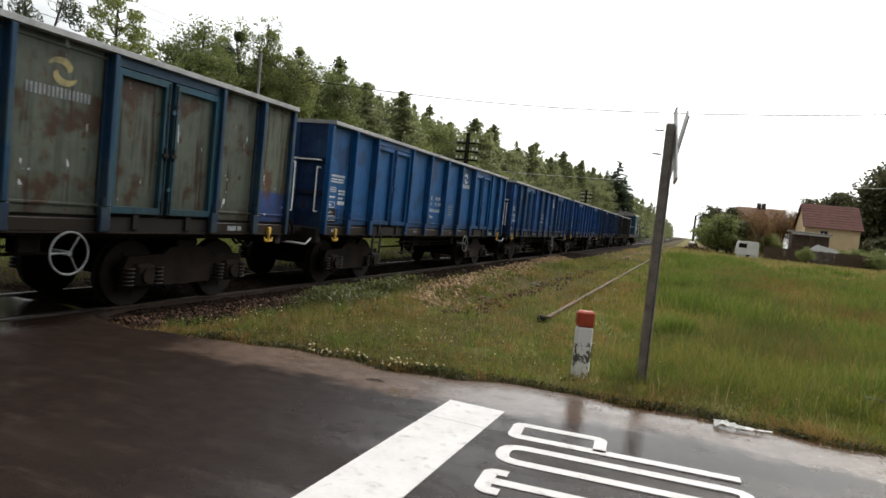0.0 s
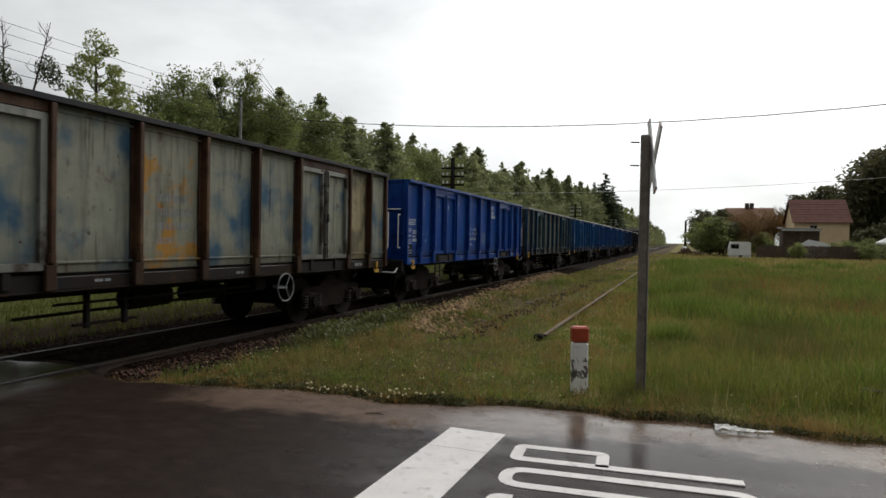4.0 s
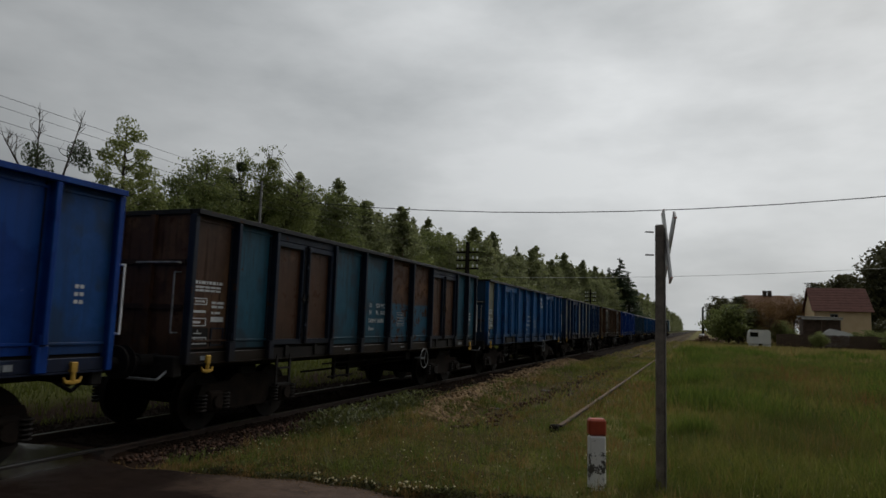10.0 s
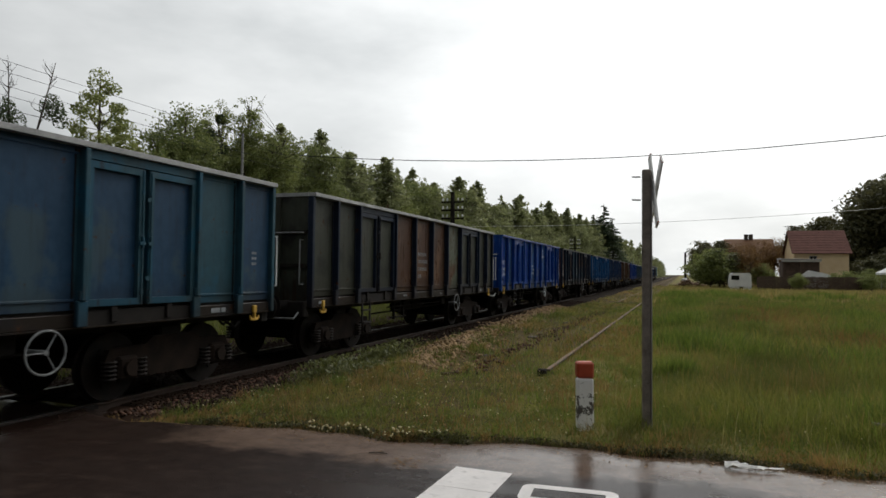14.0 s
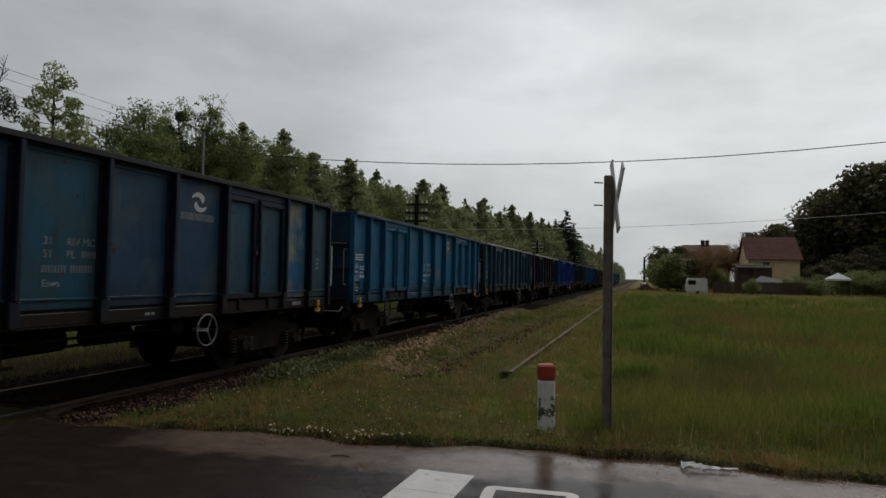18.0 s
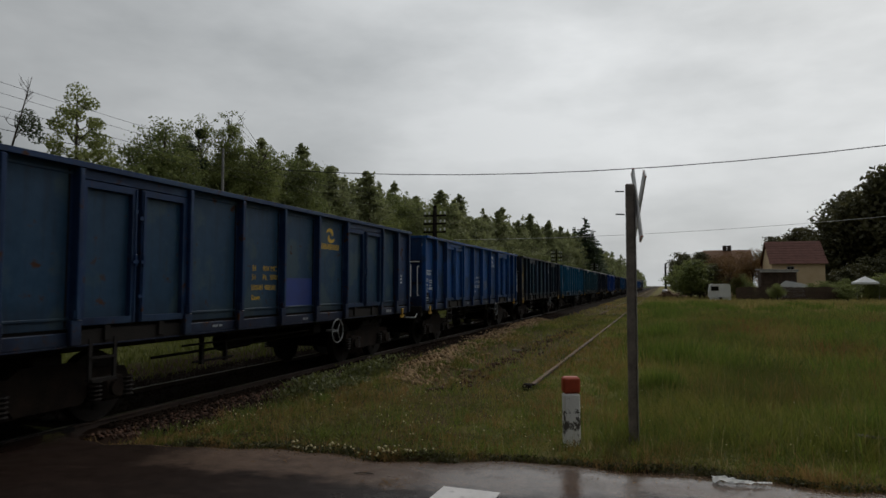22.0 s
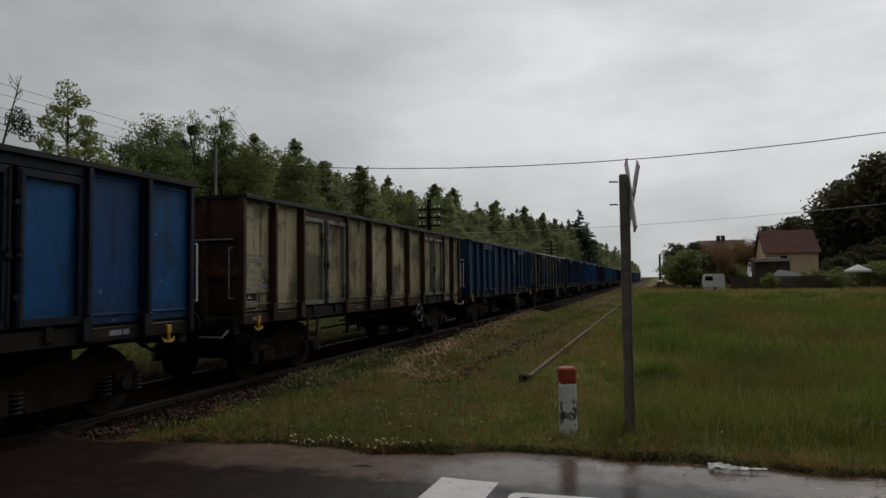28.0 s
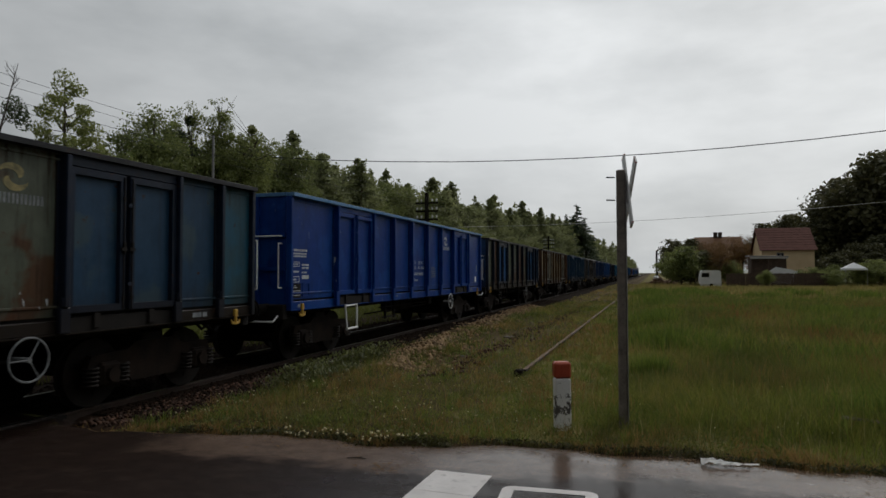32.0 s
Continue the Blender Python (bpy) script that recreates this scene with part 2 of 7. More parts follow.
    finish(g, col, rough, g.math("ADD", relief, g.math("MULTIPLY", mid, 0.5)), 0.42, 0.005, spec=spec)
    return m


def leafy(name, a, b, rough=0.55, sheen=0.25, patch=None, field=0.3, spec=0.35):
    """Leaves and blades: a tone for each one, light passing through; patch: a tone that takes over in parts of a field."""
    m = bpy.data.materials.new(name)
    g = Graph(m)
    r = g.add("ShaderNodeNewGeometry").outputs["Random Per Island"]
    o = g.add("ShaderNodeObjectInfo").outputs["Random"]
    f = g.math("ADD", g.math("MULTIPLY", r, 0.7), g.math("MULTIPLY", o, 0.3))
    col = g.mix(f, a, b)
    if patch:
        v = g.vmath("MULTIPLY", g.coords(), (1.0, 1.0, 0.0))
        n1, n2 = g.noise(v, field, 4.0, 0.6), g.noise(v, field * 5.0, 3.0, 0.6)
        w = g.math("ADD", g.math("ADD", g.math("MULTIPLY", n1, 0.65), g.math("MULTIPLY", n2, 0.35)), g.math("MULTIPLY", r, 0.16))
        col = g.mix(g.math("MULTIPLY", g.step(w, 0.54, 0.70), 0.7), col, patch)
        dark = g.step(g.noise(g.vmath("ADD", v, (31.0, 17.0, 0.0)), field * 1.7, 4.0, 0.6), 0.44, 0.60)
        col = g.mix(g.math("MULTIPLY", dark, 0.5), col, tuple(0.55 * c for c in a))
        spot = g.step(g.noise(g.vmath("ADD", v, (7.0, 43.0, 0.0)), 2.2, 4.0, 0.65), 0.50, 0.66)
        col = g.mix(g.math("MULTIPLY", spot, 0.45), col, (0.070, 0.060, 0.018))
    p = g.add("ShaderNodeBsdfPrincipled", {"Base Color": col, "Roughness": rough, "Specular IOR Level": spec})
    tr = g.add("ShaderNodeBsdfTranslucent", {"Color": col})
    mx = g.add("ShaderNodeMixShader", {0: sheen, 1: p.outputs[0], 2: tr.outputs[0]})
    g.t.links.new(mx.outputs[0], g.add("ShaderNodeOutputMaterial").inputs[0])
    return m


M = {}
M["asphalt"] = asphalt()
M["road_paint"] = paint("road_paint", (0.78, 0.74, 0.72), (0.52, 0.48, 0.46), -0.22, -0.10, dirt=0.26, rough=0.40, size=9.0, soft=0.10)
M["rail_side"] = plain("rail_rust", (0.020, 0.012, 0.008), (0.050, 0.028, 0.018), 0.8, 5.0)
M["rail_top"] = plain("rail_polished", (0.075, 0.07, 0.066), (0.14, 0.133, 0.13), 0.34, 3.0, metal=1.0, bump=0.05)
M["rail_dull"] = plain("rail_unused", (0.085, 0.058, 0.042), (0.25, 0.180, 0.130), 0.8, 4.0, spec=0.1)
M["sleeper"] = plain("sleeper_wood", (0.035, 0.026, 0.02), (0.075, 0.058, 0.045), 0.8, 5.0)
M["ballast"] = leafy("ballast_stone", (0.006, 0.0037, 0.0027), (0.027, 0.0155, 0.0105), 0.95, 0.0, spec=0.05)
M["rubble"] = leafy("bank_stone", (0.034, 0.021, 0.012), (0.34, 0.225, 0.118), 0.85, 0.0, spec=0.15)
M["lump"] = leafy("reddish_clods", (0.020, 0.011, 0.007), (0.13, 0.062, 0.036), 0.9, 0.0)
M["rubble_dark"] = leafy("rotten_timber", (0.055, 0.036, 0.024), (0.32, 0.21, 0.135), 0.85, 0.0)
# underframe dirt; the same near-black also paints shade in wagon recesses
M["grime_and_shade"] = plain("underframe_grime_and_gap_shade", (0.005, 0.004, 0.0035), (0.015, 0.0115, 0.0095), 0.8, 4.0, spec=0.25)
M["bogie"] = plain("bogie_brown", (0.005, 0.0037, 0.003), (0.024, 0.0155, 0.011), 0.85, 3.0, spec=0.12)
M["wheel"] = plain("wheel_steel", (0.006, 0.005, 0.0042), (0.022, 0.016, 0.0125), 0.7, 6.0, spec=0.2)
M["white"] = plain("white_enamel", (0.78, 0.78, 0.76), (0.9, 0.9, 0.88), 0.45, 6.0)
M["lettering"] = plain("faded_lettering", (0.42, 0.44, 0.45), (0.62, 0.63, 0.63), 0.5, 8.0)
M["lettering_dim"] = plain("worn_lettering", (0.12, 0.135, 0.15), (0.30, 0.315, 0.33), 0.6, 9.0)
M["wheel_paint"] = plain("worn_wheel_paint", (0.08, 0.085, 0.09), (0.22, 0.23, 0.23), 0.6, 9.0)
M["yellow"] = plain("yellow_enamel", (0.45, 0.27, 0.015), (0.66, 0.42, 0.03), 0.5, 6.0)
M["yellow_faded"] = plain("faded_yellow_paint", (0.13, 0.115, 0.05), (0.38, 0.31, 0.12), 0.6, 9.0)
# rail grey with the sky's reflection lightened into its colour
M["cap_grey_sky_lit"] = plain("top_rail_grey_sky_lit", (0.22, 0.225, 0.225), (0.44, 0.445, 0.44), 0.55, 3.0)
M["patch_blue"] = plain("fresh_blue_patch", (0.005, 0.022, 0.15), (0.009, 0.036, 0.21), 0.5, 3.0)
M["wood_post"] = plain("weathered_post", (0.11, 0.092, 0.076), (0.27, 0.235, 0.20), 0.75, 6.0)


def whitewash():
    """White paint flaking off grey concrete in a long patch on the lower shaft."""
    m = bpy.data.materials.new("flaking_whitewash")
    g = Graph(m)
    v = g.coords()
    z = g.add("ShaderNodeSeparateXYZ", {0: v}).outputs[2]
    n1, n2 = g.noise(v, 9.0, 6.0, 0.65), g.noise(v, 45.0, 4.0, 0.6)
    bare = g.math("SUBTRACT", g.math("ADD", n1, g.math("MULTIPLY", n2, 0.35)), g.math("MULTIPLY", g.math("ABSOLUTE", g.math("SUBTRACT", z, 0.24)), 0.75))
    flake = g.step(bare, 0.615, 0.65)
    white = g.mix(n2, (0.74, 0.73, 0.70), (0.90, 0.89, 0.87))
    finish(g, g.mix(flake, white, (0.10, 0.088, 0.078)), 0.75, g.math("MULTIPLY", flake, -1.0), 0.4, 0.006)
    return m


M["concrete_white"] = whitewash()
M["red"] = plain("red_enamel", (0.32, 0.045, 0.018), (0.46, 0.075, 0.03), 0.5, 7.0)
M["wire"] = plain("wire_steel", (0.012, 0.012, 0.012), (0.03, 0.03, 0.03), 0.8, 1.0)
M["wire_pale"] = plain("wire_insulated", (0.80, 0.81, 0.81), (0.9, 0.9, 0.9), 0.5, 1.0)
M["glaze"] = plain("porcelain", (0.62, 0.63, 0.62), (0.8, 0.8, 0.78), 0.2, 2.0)
M["dark_glass"] = plain("dark_glass", (0.006, 0.007, 0.008), (0.012, 0.013, 0.014), 0.12, 2.0, bump=0.02)
M["grass_a"] = leafy("meadow_grass", (0.052, 0.086, 0.012), (0.33, 0.365, 0.066), 0.5, 0.45, (0.38, 0.255, 0.095), 0.26)
M["grass_far"] = leafy("far_meadow_grass", (0.17, 0.175, 0.050), (0.45, 0.39, 0.135), 0.5, 0.45, (0.48, 0.33, 0.15), 0.12)
M["grass_lush"] = leafy("lush_grass", (0.052, 0.092, 0.013), (0.250, 0.315, 0.056), 0.5, 0.45)
# tone lowered partly for the shade that wagons and wood cast there
M["grass_verge"] = leafy("lineside_grass", (0.046, 0.064, 0.011), (0.175, 0.188, 0.040), 0.6, 0.4)
M["grip_worn"] = plain("worn_grip_paint", (0.10, 0.105, 0.11), (0.34, 0.35, 0.35), 0.6, 9.0)
M["towing"] = plain("dull_yellow_enamel", (0.36, 0.20, 0.02), (0.56, 0.34, 0.04), 0.6, 6.0)
M["grass_dry"] = leafy("dry_grass", (0.17, 0.098, 0.034), (0.40, 0.262, 0.092), 0.6, 0.4)
M["straw"] = leafy("pale_stalks", (0.30, 0.24, 0.10), (0.58, 0.50, 0.24), 0.6, 0.4)
M["weed"] = leafy("weed_leaf", (0.045, 0.060, 0.018), (0.19, 0.20, 0.055), 0.5, 0.4)
M["weed_dark"] = leafy("dark_weed_leaf", (0.018, 0.020, 0.008), (0.10, 0.095, 0.028), 0.6, 0.3, spec=0.15)
M["clover"] = leafy("clover_leaf", (0.060, 0.082, 0.014), (0.26, 0.275, 0.055), 0.55, 0.4, spec=0.2)
M["sorrel"] = leafy("sorrel_stalks", (0.16, 0.072, 0.028), (0.36, 0.19, 0.070), 0.6, 0.4)
M["petal"] = leafy("seed_heads", (0.58, 0.50, 0.26), (0.86, 0.79, 0.55), 0.6, 0.3)
M["bark"] = plain("bark", (0.035, 0.027, 0.02), (0.10, 0.075, 0.055), 0.85, 7.0)
M["bark_pine"] = plain("pine_bark", (0.09, 0.05, 0.03), (0.20, 0.11, 0.06), 0.85, 5.0)
M["leaf"] = leafy("broad_leaf", (0.098, 0.132, 0.042), (0.30, 0.325, 0.110), 0.5, 0.5)
M["leaf_mass"] = leafy("wood_foliage", (0.128, 0.152, 0.066), (0.36, 0.375, 0.172), 0.55, 0.5)
M["tarred"] = plain("tarred_wood", (0.010, 0.0085, 0.0075), (0.03, 0.025, 0.021), 0.9, 5.0, spec=0.05)
M["leaf_dark"] = leafy("dark_broad_leaf", (0.052, 0.056, 0.025), (0.140, 0.132, 0.056), 0.55, 0.35)
M["leaf_pale"] = leafy("young_leaf", (0.112, 0.148, 0.044), (0.335, 0.355, 0.118), 0.5, 0.5)
M["needle_dark"] = leafy("spruce_needle", (0.036, 0.060, 0.027), (0.095, 0.122, 0.055), 0.55, 0.3)
M["leaf_rust"] = leafy("copper_leaf", (0.12, 0.062, 0.022), (0.26, 0.155, 0.055), 0.55, 0.4)
M["stucco"] = plain("yellow_stucco", (0.72, 0.53, 0.30), (0.82, 0.64, 0.41), 0.85, 0.8)
M["roof_tile"] = plain("brown_tile", (0.105, 0.046, 0.037), (0.158, 0.074, 0.060), 0.85, 1.5, spec=0.15)
M["roof_orange"] = plain("orange_tile", (0.15, 0.065, 0.030), (0.22, 0.11, 0.05), 0.7, 1.5)
M["plank"] = plain("fence_plank", (0.045, 0.028, 0.02), (0.11, 0.07, 0.05), 0.8, 3.0)
M["sheet"] = plain("grey_sheet", (0.18, 0.17, 0.16), (0.30, 0.29, 0.28), 0.6, 1.0)
M["fascia"] = plain("weathered_white_board", (0.34, 0.33, 0.31), (0.52, 0.50, 0.47), 0.7, 2.0)
M["canvas"] = plain("white_canvas", (0.66, 0.67, 0.68), (0.82, 0.82, 0.82), 0.7, 1.0)


def ground_material():
    m = bpy.data.materials.new("meadow_soil")
    g = Graph(m)
    v = g.coords()
    n1, n2, n3 = g.noise(v, 0.22, 5.0), g.noise(v, 1.6, 6.0, 0.65), g.noise(v, 14.0, 4.0, 0.7)
    green = g.mix(g.step(n2, 0.35, 0.68), (0.075, 0.078, 0.022), (0.22, 0.195, 0.062))
    dry = g.mix(n3, (0.13, 0.098, 0.040), (0.32, 0.245, 0.11))
    col = g.mix(g.step(g.math("ADD", g.math("MULTIPLY", n1, 0.6), g.math("MULTIPLY", n2, 0.4)), 0.47, 0.62), green, dry)
    xyz = g.add("ShaderNodeSeparateXYZ", {0: v})
    wander = g.math("MULTIPLY_ADD", n2, 1.6, -0.8)
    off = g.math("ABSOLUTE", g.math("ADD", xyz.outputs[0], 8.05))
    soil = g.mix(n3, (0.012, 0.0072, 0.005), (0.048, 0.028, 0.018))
    bare = g.mix(g.step(n3, 0.4, 0.62), (0.024, 0.016, 0.008), (0.090, 0.056, 0.026))
    siding_dirt = g.math("MULTIPLY", g.step(g.math("ADD", g.math("ABSOLUTE", g.math("ADD", xyz.outputs[0], 3.9)), wander), 2.5, 1.5), 0.85)
    col = g.mix(siding_dirt, col, bare)
    col = g.mix(g.step(g.math("ADD", xyz.outputs[1], g.math("MULTIPLY", wander, 0.5)), 7.35, 6.9), col, bare)
    # ground past the rails, shade of wagons and wood put into its colour
    shaded_verge_soil = g.mix(n3, (0.034, 0.038, 0.010), (0.10, 0.102, 0.028))
    col = g.mix(g.step(g.math("ADD", xyz.outputs[0], wander), -10.0, -10.8), col, shaded_verge_soil)
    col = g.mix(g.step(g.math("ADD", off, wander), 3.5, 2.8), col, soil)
    finish(g, col, 0.9, g.math("ADD", n2, g.math("MULTIPLY", n3, 0.5)), 0.6, 0.05, spec=0.05)
    return m


def bed_material():
    m = bpy.data.materials.new("track_bed_soil")
    g = Graph(m)
    v = g.coords()
    n2, n3 = g.noise(v, 1.2, 6.0, 0.6), g.add("ShaderNodeTexVoronoi", {"Vector": v, "Scale": 14.0}).outputs["Distance"]
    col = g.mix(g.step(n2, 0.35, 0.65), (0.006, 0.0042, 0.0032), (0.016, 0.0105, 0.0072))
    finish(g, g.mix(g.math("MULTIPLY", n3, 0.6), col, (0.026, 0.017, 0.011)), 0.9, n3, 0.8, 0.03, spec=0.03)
    return m


M["ground"], M["bed"] = ground_material(), bed_material()


# ---- making things ----
def thing(name, m, label, category, group="", kind=""):
    ob = new(name)
    ob.empty_display_size = 0.3
    ob.matrix_basis = m
    return tagged(ob, label, category, group, kind)


def box(bm, x0, y0, z0, x1, y1, z1, bevel=0.0):
    r = bmesh.ops.create_cube(bm, size=1.0)
    vs = r["verts"]
    for v in vs:
        v.co = ((x0 + x1) / 2 + v.co.x * (x1 - x0), (y0 + y1) / 2 + v.co.y * (y1 - y0), (z0 + z1) / 2 + v.co.z * (z1 - z0))
    if bevel:
        es = list({e for v in vs for e in v.link_edges})
        bmesh.ops.bevel(bm, geom=es, offset=bevel, segments=1, affect="EDGES")
    return vs


def rod(bm, a, b, r0, r1=None, seg=8, caps=True):
    a, b = Vector(a), Vector(b)
    d = b - a
    q = d.to_track_quat("Z", "Y").to_matrix().to_4x4()
    return bmesh.ops.create_cone(bm, cap_ends=caps, segments=seg, radius1=r0, radius2=r0 if r1 is None else r1, depth=d.length, matrix=Matrix.Translation((a + b) / 2) @ q)["verts"]


def ring(bm, centre, axis, radius, tube, seg=20, sides=6):
    q = Vector(axis).to_track_quat("Z", "Y").to_matrix()
    rows = []
    for i in range(seg):
        a = 2 * math.pi * i / seg
        row = []
        for j in range(sides):
            b = 2 * math.pi * j / sides
            p = Vector(((radius + tube * math.cos(b)) * math.cos(a), (radius + tube * math.cos(b)) * math.sin(a), tube * math.sin(b)))
            row.append(bm.verts.new(q @ p + Vector(centre)))
        rows.append(row)
    for i in range(seg):
        for j in range(sides):
            bm.faces.new((rows[i][j], rows[(i + 1) % seg][j], rows[(i + 1) % seg][(j + 1) % sides], rows[i][(j + 1) % sides]))


def mesh_of(name, bm, material, smooth=False):
    me = bpy.data.meshes.new(name)
    bmesh.ops.recalc_face_normals(bm, faces=bm.faces)
    bm.to_mesh(me)
    bm.free()
    me.materials.append(material)
    if smooth:
        me.polygons.foreach_set("use_smooth", [True] * len(me.polygons))
    return me


def part(name, bm, material, parent=None, label="", smooth=False):
    ob = new(name, mesh_of(name, bm, material, smooth))
    ob.parent = parent
    return tagged(ob, label)


MESHES = {}


def shared(name, key, build, material, parent, at=(0, 0, 0), label=""):
    """A part on a mesh that alike parts share; its material belongs to the object."""
    if key not in MESHES:
        bm = bmesh.new()
        build(bm)
        MESHES[key] = mesh_of(name, bm, material)
    ob = new(name, MESHES[key])
    ob.parent, ob.location = parent, at
    ob.material_slots[0].link = "OBJECT"
    ob.material_slots[0].material = material
    return tagged(ob, label)


def raw_mesh(name, verts, faces_quads, faces_tris, material, parent=None):
    """A mesh from arrays: verts (n, 3), quads (q, 4), tris (t, 3)."""
    me = bpy.data.meshes.new(name)
    q, t = np.asarray(faces_quads, np.int32).reshape(-1, 4), np.asarray(faces_tris, np.int32).reshape(-1, 3)
    me.vertices.add(len(verts))
    me.vertices.foreach_set("co", np.asarray(verts, np.float32).ravel())
    me.loops.add(q.size + t.size)
    me.loops.foreach_set("vertex_index", np.concatenate([q.ravel(), t.ravel()]))
    me.polygons.add(len(q) + len(t))
    me.polygons.foreach_set("loop_start", np.concatenate([np.arange(len(q)) * 4, q.size + np.arange(len(t)) * 3]).astype(np.int32))
    me.update(calc_edges=True)
    me.validate()
    me.materials.append(material)
    ob = new(name, me)
    ob.parent = parent
    return ob


# ---- ground, road, track ----
TRACK_X, RAIL_Z = -8.05, -0.10
rng = np.random.default_rng(7)


def bumps(x, y):
    """Gentle relief of the meadow."""
    return 0.035 * np.sin(x * 0.9 + 0.7 * np.sin(y * 0.5)) * np.sin(y * 0.7 + 1.3) + 0.02 * np.sin(2.3 * x + 1.1 * y)


def ground_z(x, y):
    """Height of the ground: meadow, ditch by the bank, track bed, all sunk under the road."""
    x, y = np.asarray(x, float), np.asarray(y, float)
    near = np.clip(1.5 - np.hypot(x, y) / 200.0, 0.0, 1.0)
    z = -0.035 + bumps(x, y) * near
    off = np.abs(x - TRACK_X)
    bank = np.clip((3.3 - off) / 1.2, 0.0, 1.0)
    z = z * (1 - bank) + bank * -0.21
    dip = np.exp(-((x + 4.1) / 0.5) ** 2) * np.clip((y - 8.0) / 3.0, 0.0, 1.0) * near
    z = z - 0.12 * dip
    under = np.clip((y - road_edge(x) + 0.24) / 0.24, 0.0, 1.0)
    return np.where(y > -3.3, z * under + -0.34 * (1 - under), z)


def road_edge(x):
    """The far edge of the asphalt, which flares towards the rails."""
    x = np.asarray(x, float)
    return 6.40 + 0.40 * np.clip((x + 2.6) / 1.6, 0.0, 1.0) + 0.60 * np.clip((-x - 6.0) / 1.6, 0.0, 1.0) + 0.05 * np.sin(3.1 * x) + 0.03 * np.sin(7.7 * x + 1.0)


def spread(fine_a, fine_b, step, far):
    """Grid lines: even from fine_a to fine_b, then ever wider out to far on both sides."""
    mid = list(np.arange(fine_a, fine_b, step))
    out, s = [fine_b], step
    while out[-1] < far:
        s *= 1.35
        out.append(out[-1] + s)
    low, s = [], step
    p = fine_a
    while p > -far:
        s *= 1.35
        p -= s
        low.append(p)
    return np.array(low[::-1] + mid + out)


def sheet(name, xs, ys, zfun, material):
    gx, gy = np.meshgrid(xs, ys)
    gz = zfun(gx, gy)
    n, k = len(xs), len(ys)
    i = (np.arange(k - 1)[:, None] * n + np.arange(n - 1)).ravel()
    ob = raw_mesh(name, np.stack([gx, gy, gz], -1).reshape(-1, 3), np.stack([i, i + 1, i + n + 1, i + n], -1), [], material)
    ob.data.polygons.foreach_set("use_smooth", [True] * len(ob.data.polygons))
    return ob


tagged(sheet("ground", spread(-14, 14, 0.3, 2500), spread(5, 40, 0.3, 2500), ground_z, M["ground"]), "uneven green and straw-coloured meadow reaching the horizon", "ground", kind="structure")


def ribbon(name, xs, y0fun, y1fun, rows, zfun, material):
    """A strip of surface along x between two edges."""
    f = np.linspace(0, 1, rows)
    gx = np.repeat(xs[None, :], rows, 0)
    gy = y0fun(gx) * (1 - f[:, None]) + y1fun(gx) * f[:, None]
    gz = zfun(gx, gy)
    n = len(xs)
    i = (np.arange(rows - 1)[:, None] * n + np.arange(n - 1)).ravel()
    ob = raw_mesh(name, np.stack([gx, gy, gz], -1).reshape(-1, 3), np.stack([i, i + 1, i + n + 1, i + n], -1), [], material)
    ob.data.polygons.foreach_set("use_smooth", [True] * len(ob.data.polygons))
    return ob


def road_z(x, y):
    edge = np.clip((road_edge(x) - y) / 0.25, 0.0, 1.0)
    return -(0.04 + 0.09 * np.clip((-x - 4.6) / 1.6, 0.0, 1.0)) * (1 - edge) - 0.115 * np.clip((-x - 4.2) / 2.6, 0.0, 1.0) + 0.006 * np.sin(x * 1.1) * np.sin(y * 0.9)


tagged(ribbon("road", np.arange(-70, 70, 0.15), lambda x: -3.2 + 0 * x, road_edge, 64, road_z, M["asphalt"]), "worn grey asphalt road, wet from rain", "road", kind="structure")


def bed_z(x, y):
    off = np.abs(x - TRACK_X)
    return ground_z(x, y) + 0.02 * np.clip((2.3 - off) / 0.4, -1.0, 1.0)


tagged(sheet("track_bed", np.arange(TRACK_X - 2.6, TRACK_X + 2.61, 0.2), np.concatenate([np.arange(7.25, 60, 0.4), np.arange(60, 900, 6.0)]), bed_z, M["bed"]), "near-black soil of the track bed", "track bed", kind="structure")


def rail_bm(bm, x, y0, y1, z_top, head=True, foot=True):
    if foot:
        box(bm, x - 0.07, y0, z_top - 0.17, x + 0.07, y1, z_top - 0.145)
        box(bm, x - 0.012, y0, z_top - 0.145, x + 0.012, y1, z_top - 0.04)
    if head:
        box(bm, x - 0.036, y0, z_top - 0.04, x + 0.036, y1, z_top - 0.004, 0.006)


track = thing("railway_track", pose(0, 0, 0), "single railway track with rusty sided rails on dark sleepers", "railway track", kind="structure")
for dx in (-0.75, 0.75):
    bm = bmesh.new()
    rail_bm(bm, TRACK_X + dx, -60, 900, RAIL_Z)
    part("rail", bm, M["rail_side"], track)
    bm = bmesh.new()
    box(bm, TRACK_X + dx - 0.03, -60, RAIL_Z - 0.0035, TRACK_X + dx + 0.03, 900, RAIL_Z)
    part("rail_head", bm, M["rail_top"], track, "bright worn running surface")
    for s in (-1, 1):
        bm = bmesh.new()
        box(bm, TRACK_X + dx + s * 0.075 - 0.03, -3.2, RAIL_Z - 0.06, TRACK_X + dx + s * 0.075 + 0.03, 6.8, RAIL_Z - 0.008)
        part("flangeway_strip", bm, M["grime_and_shade"], track, "black rubber strip beside the rail")

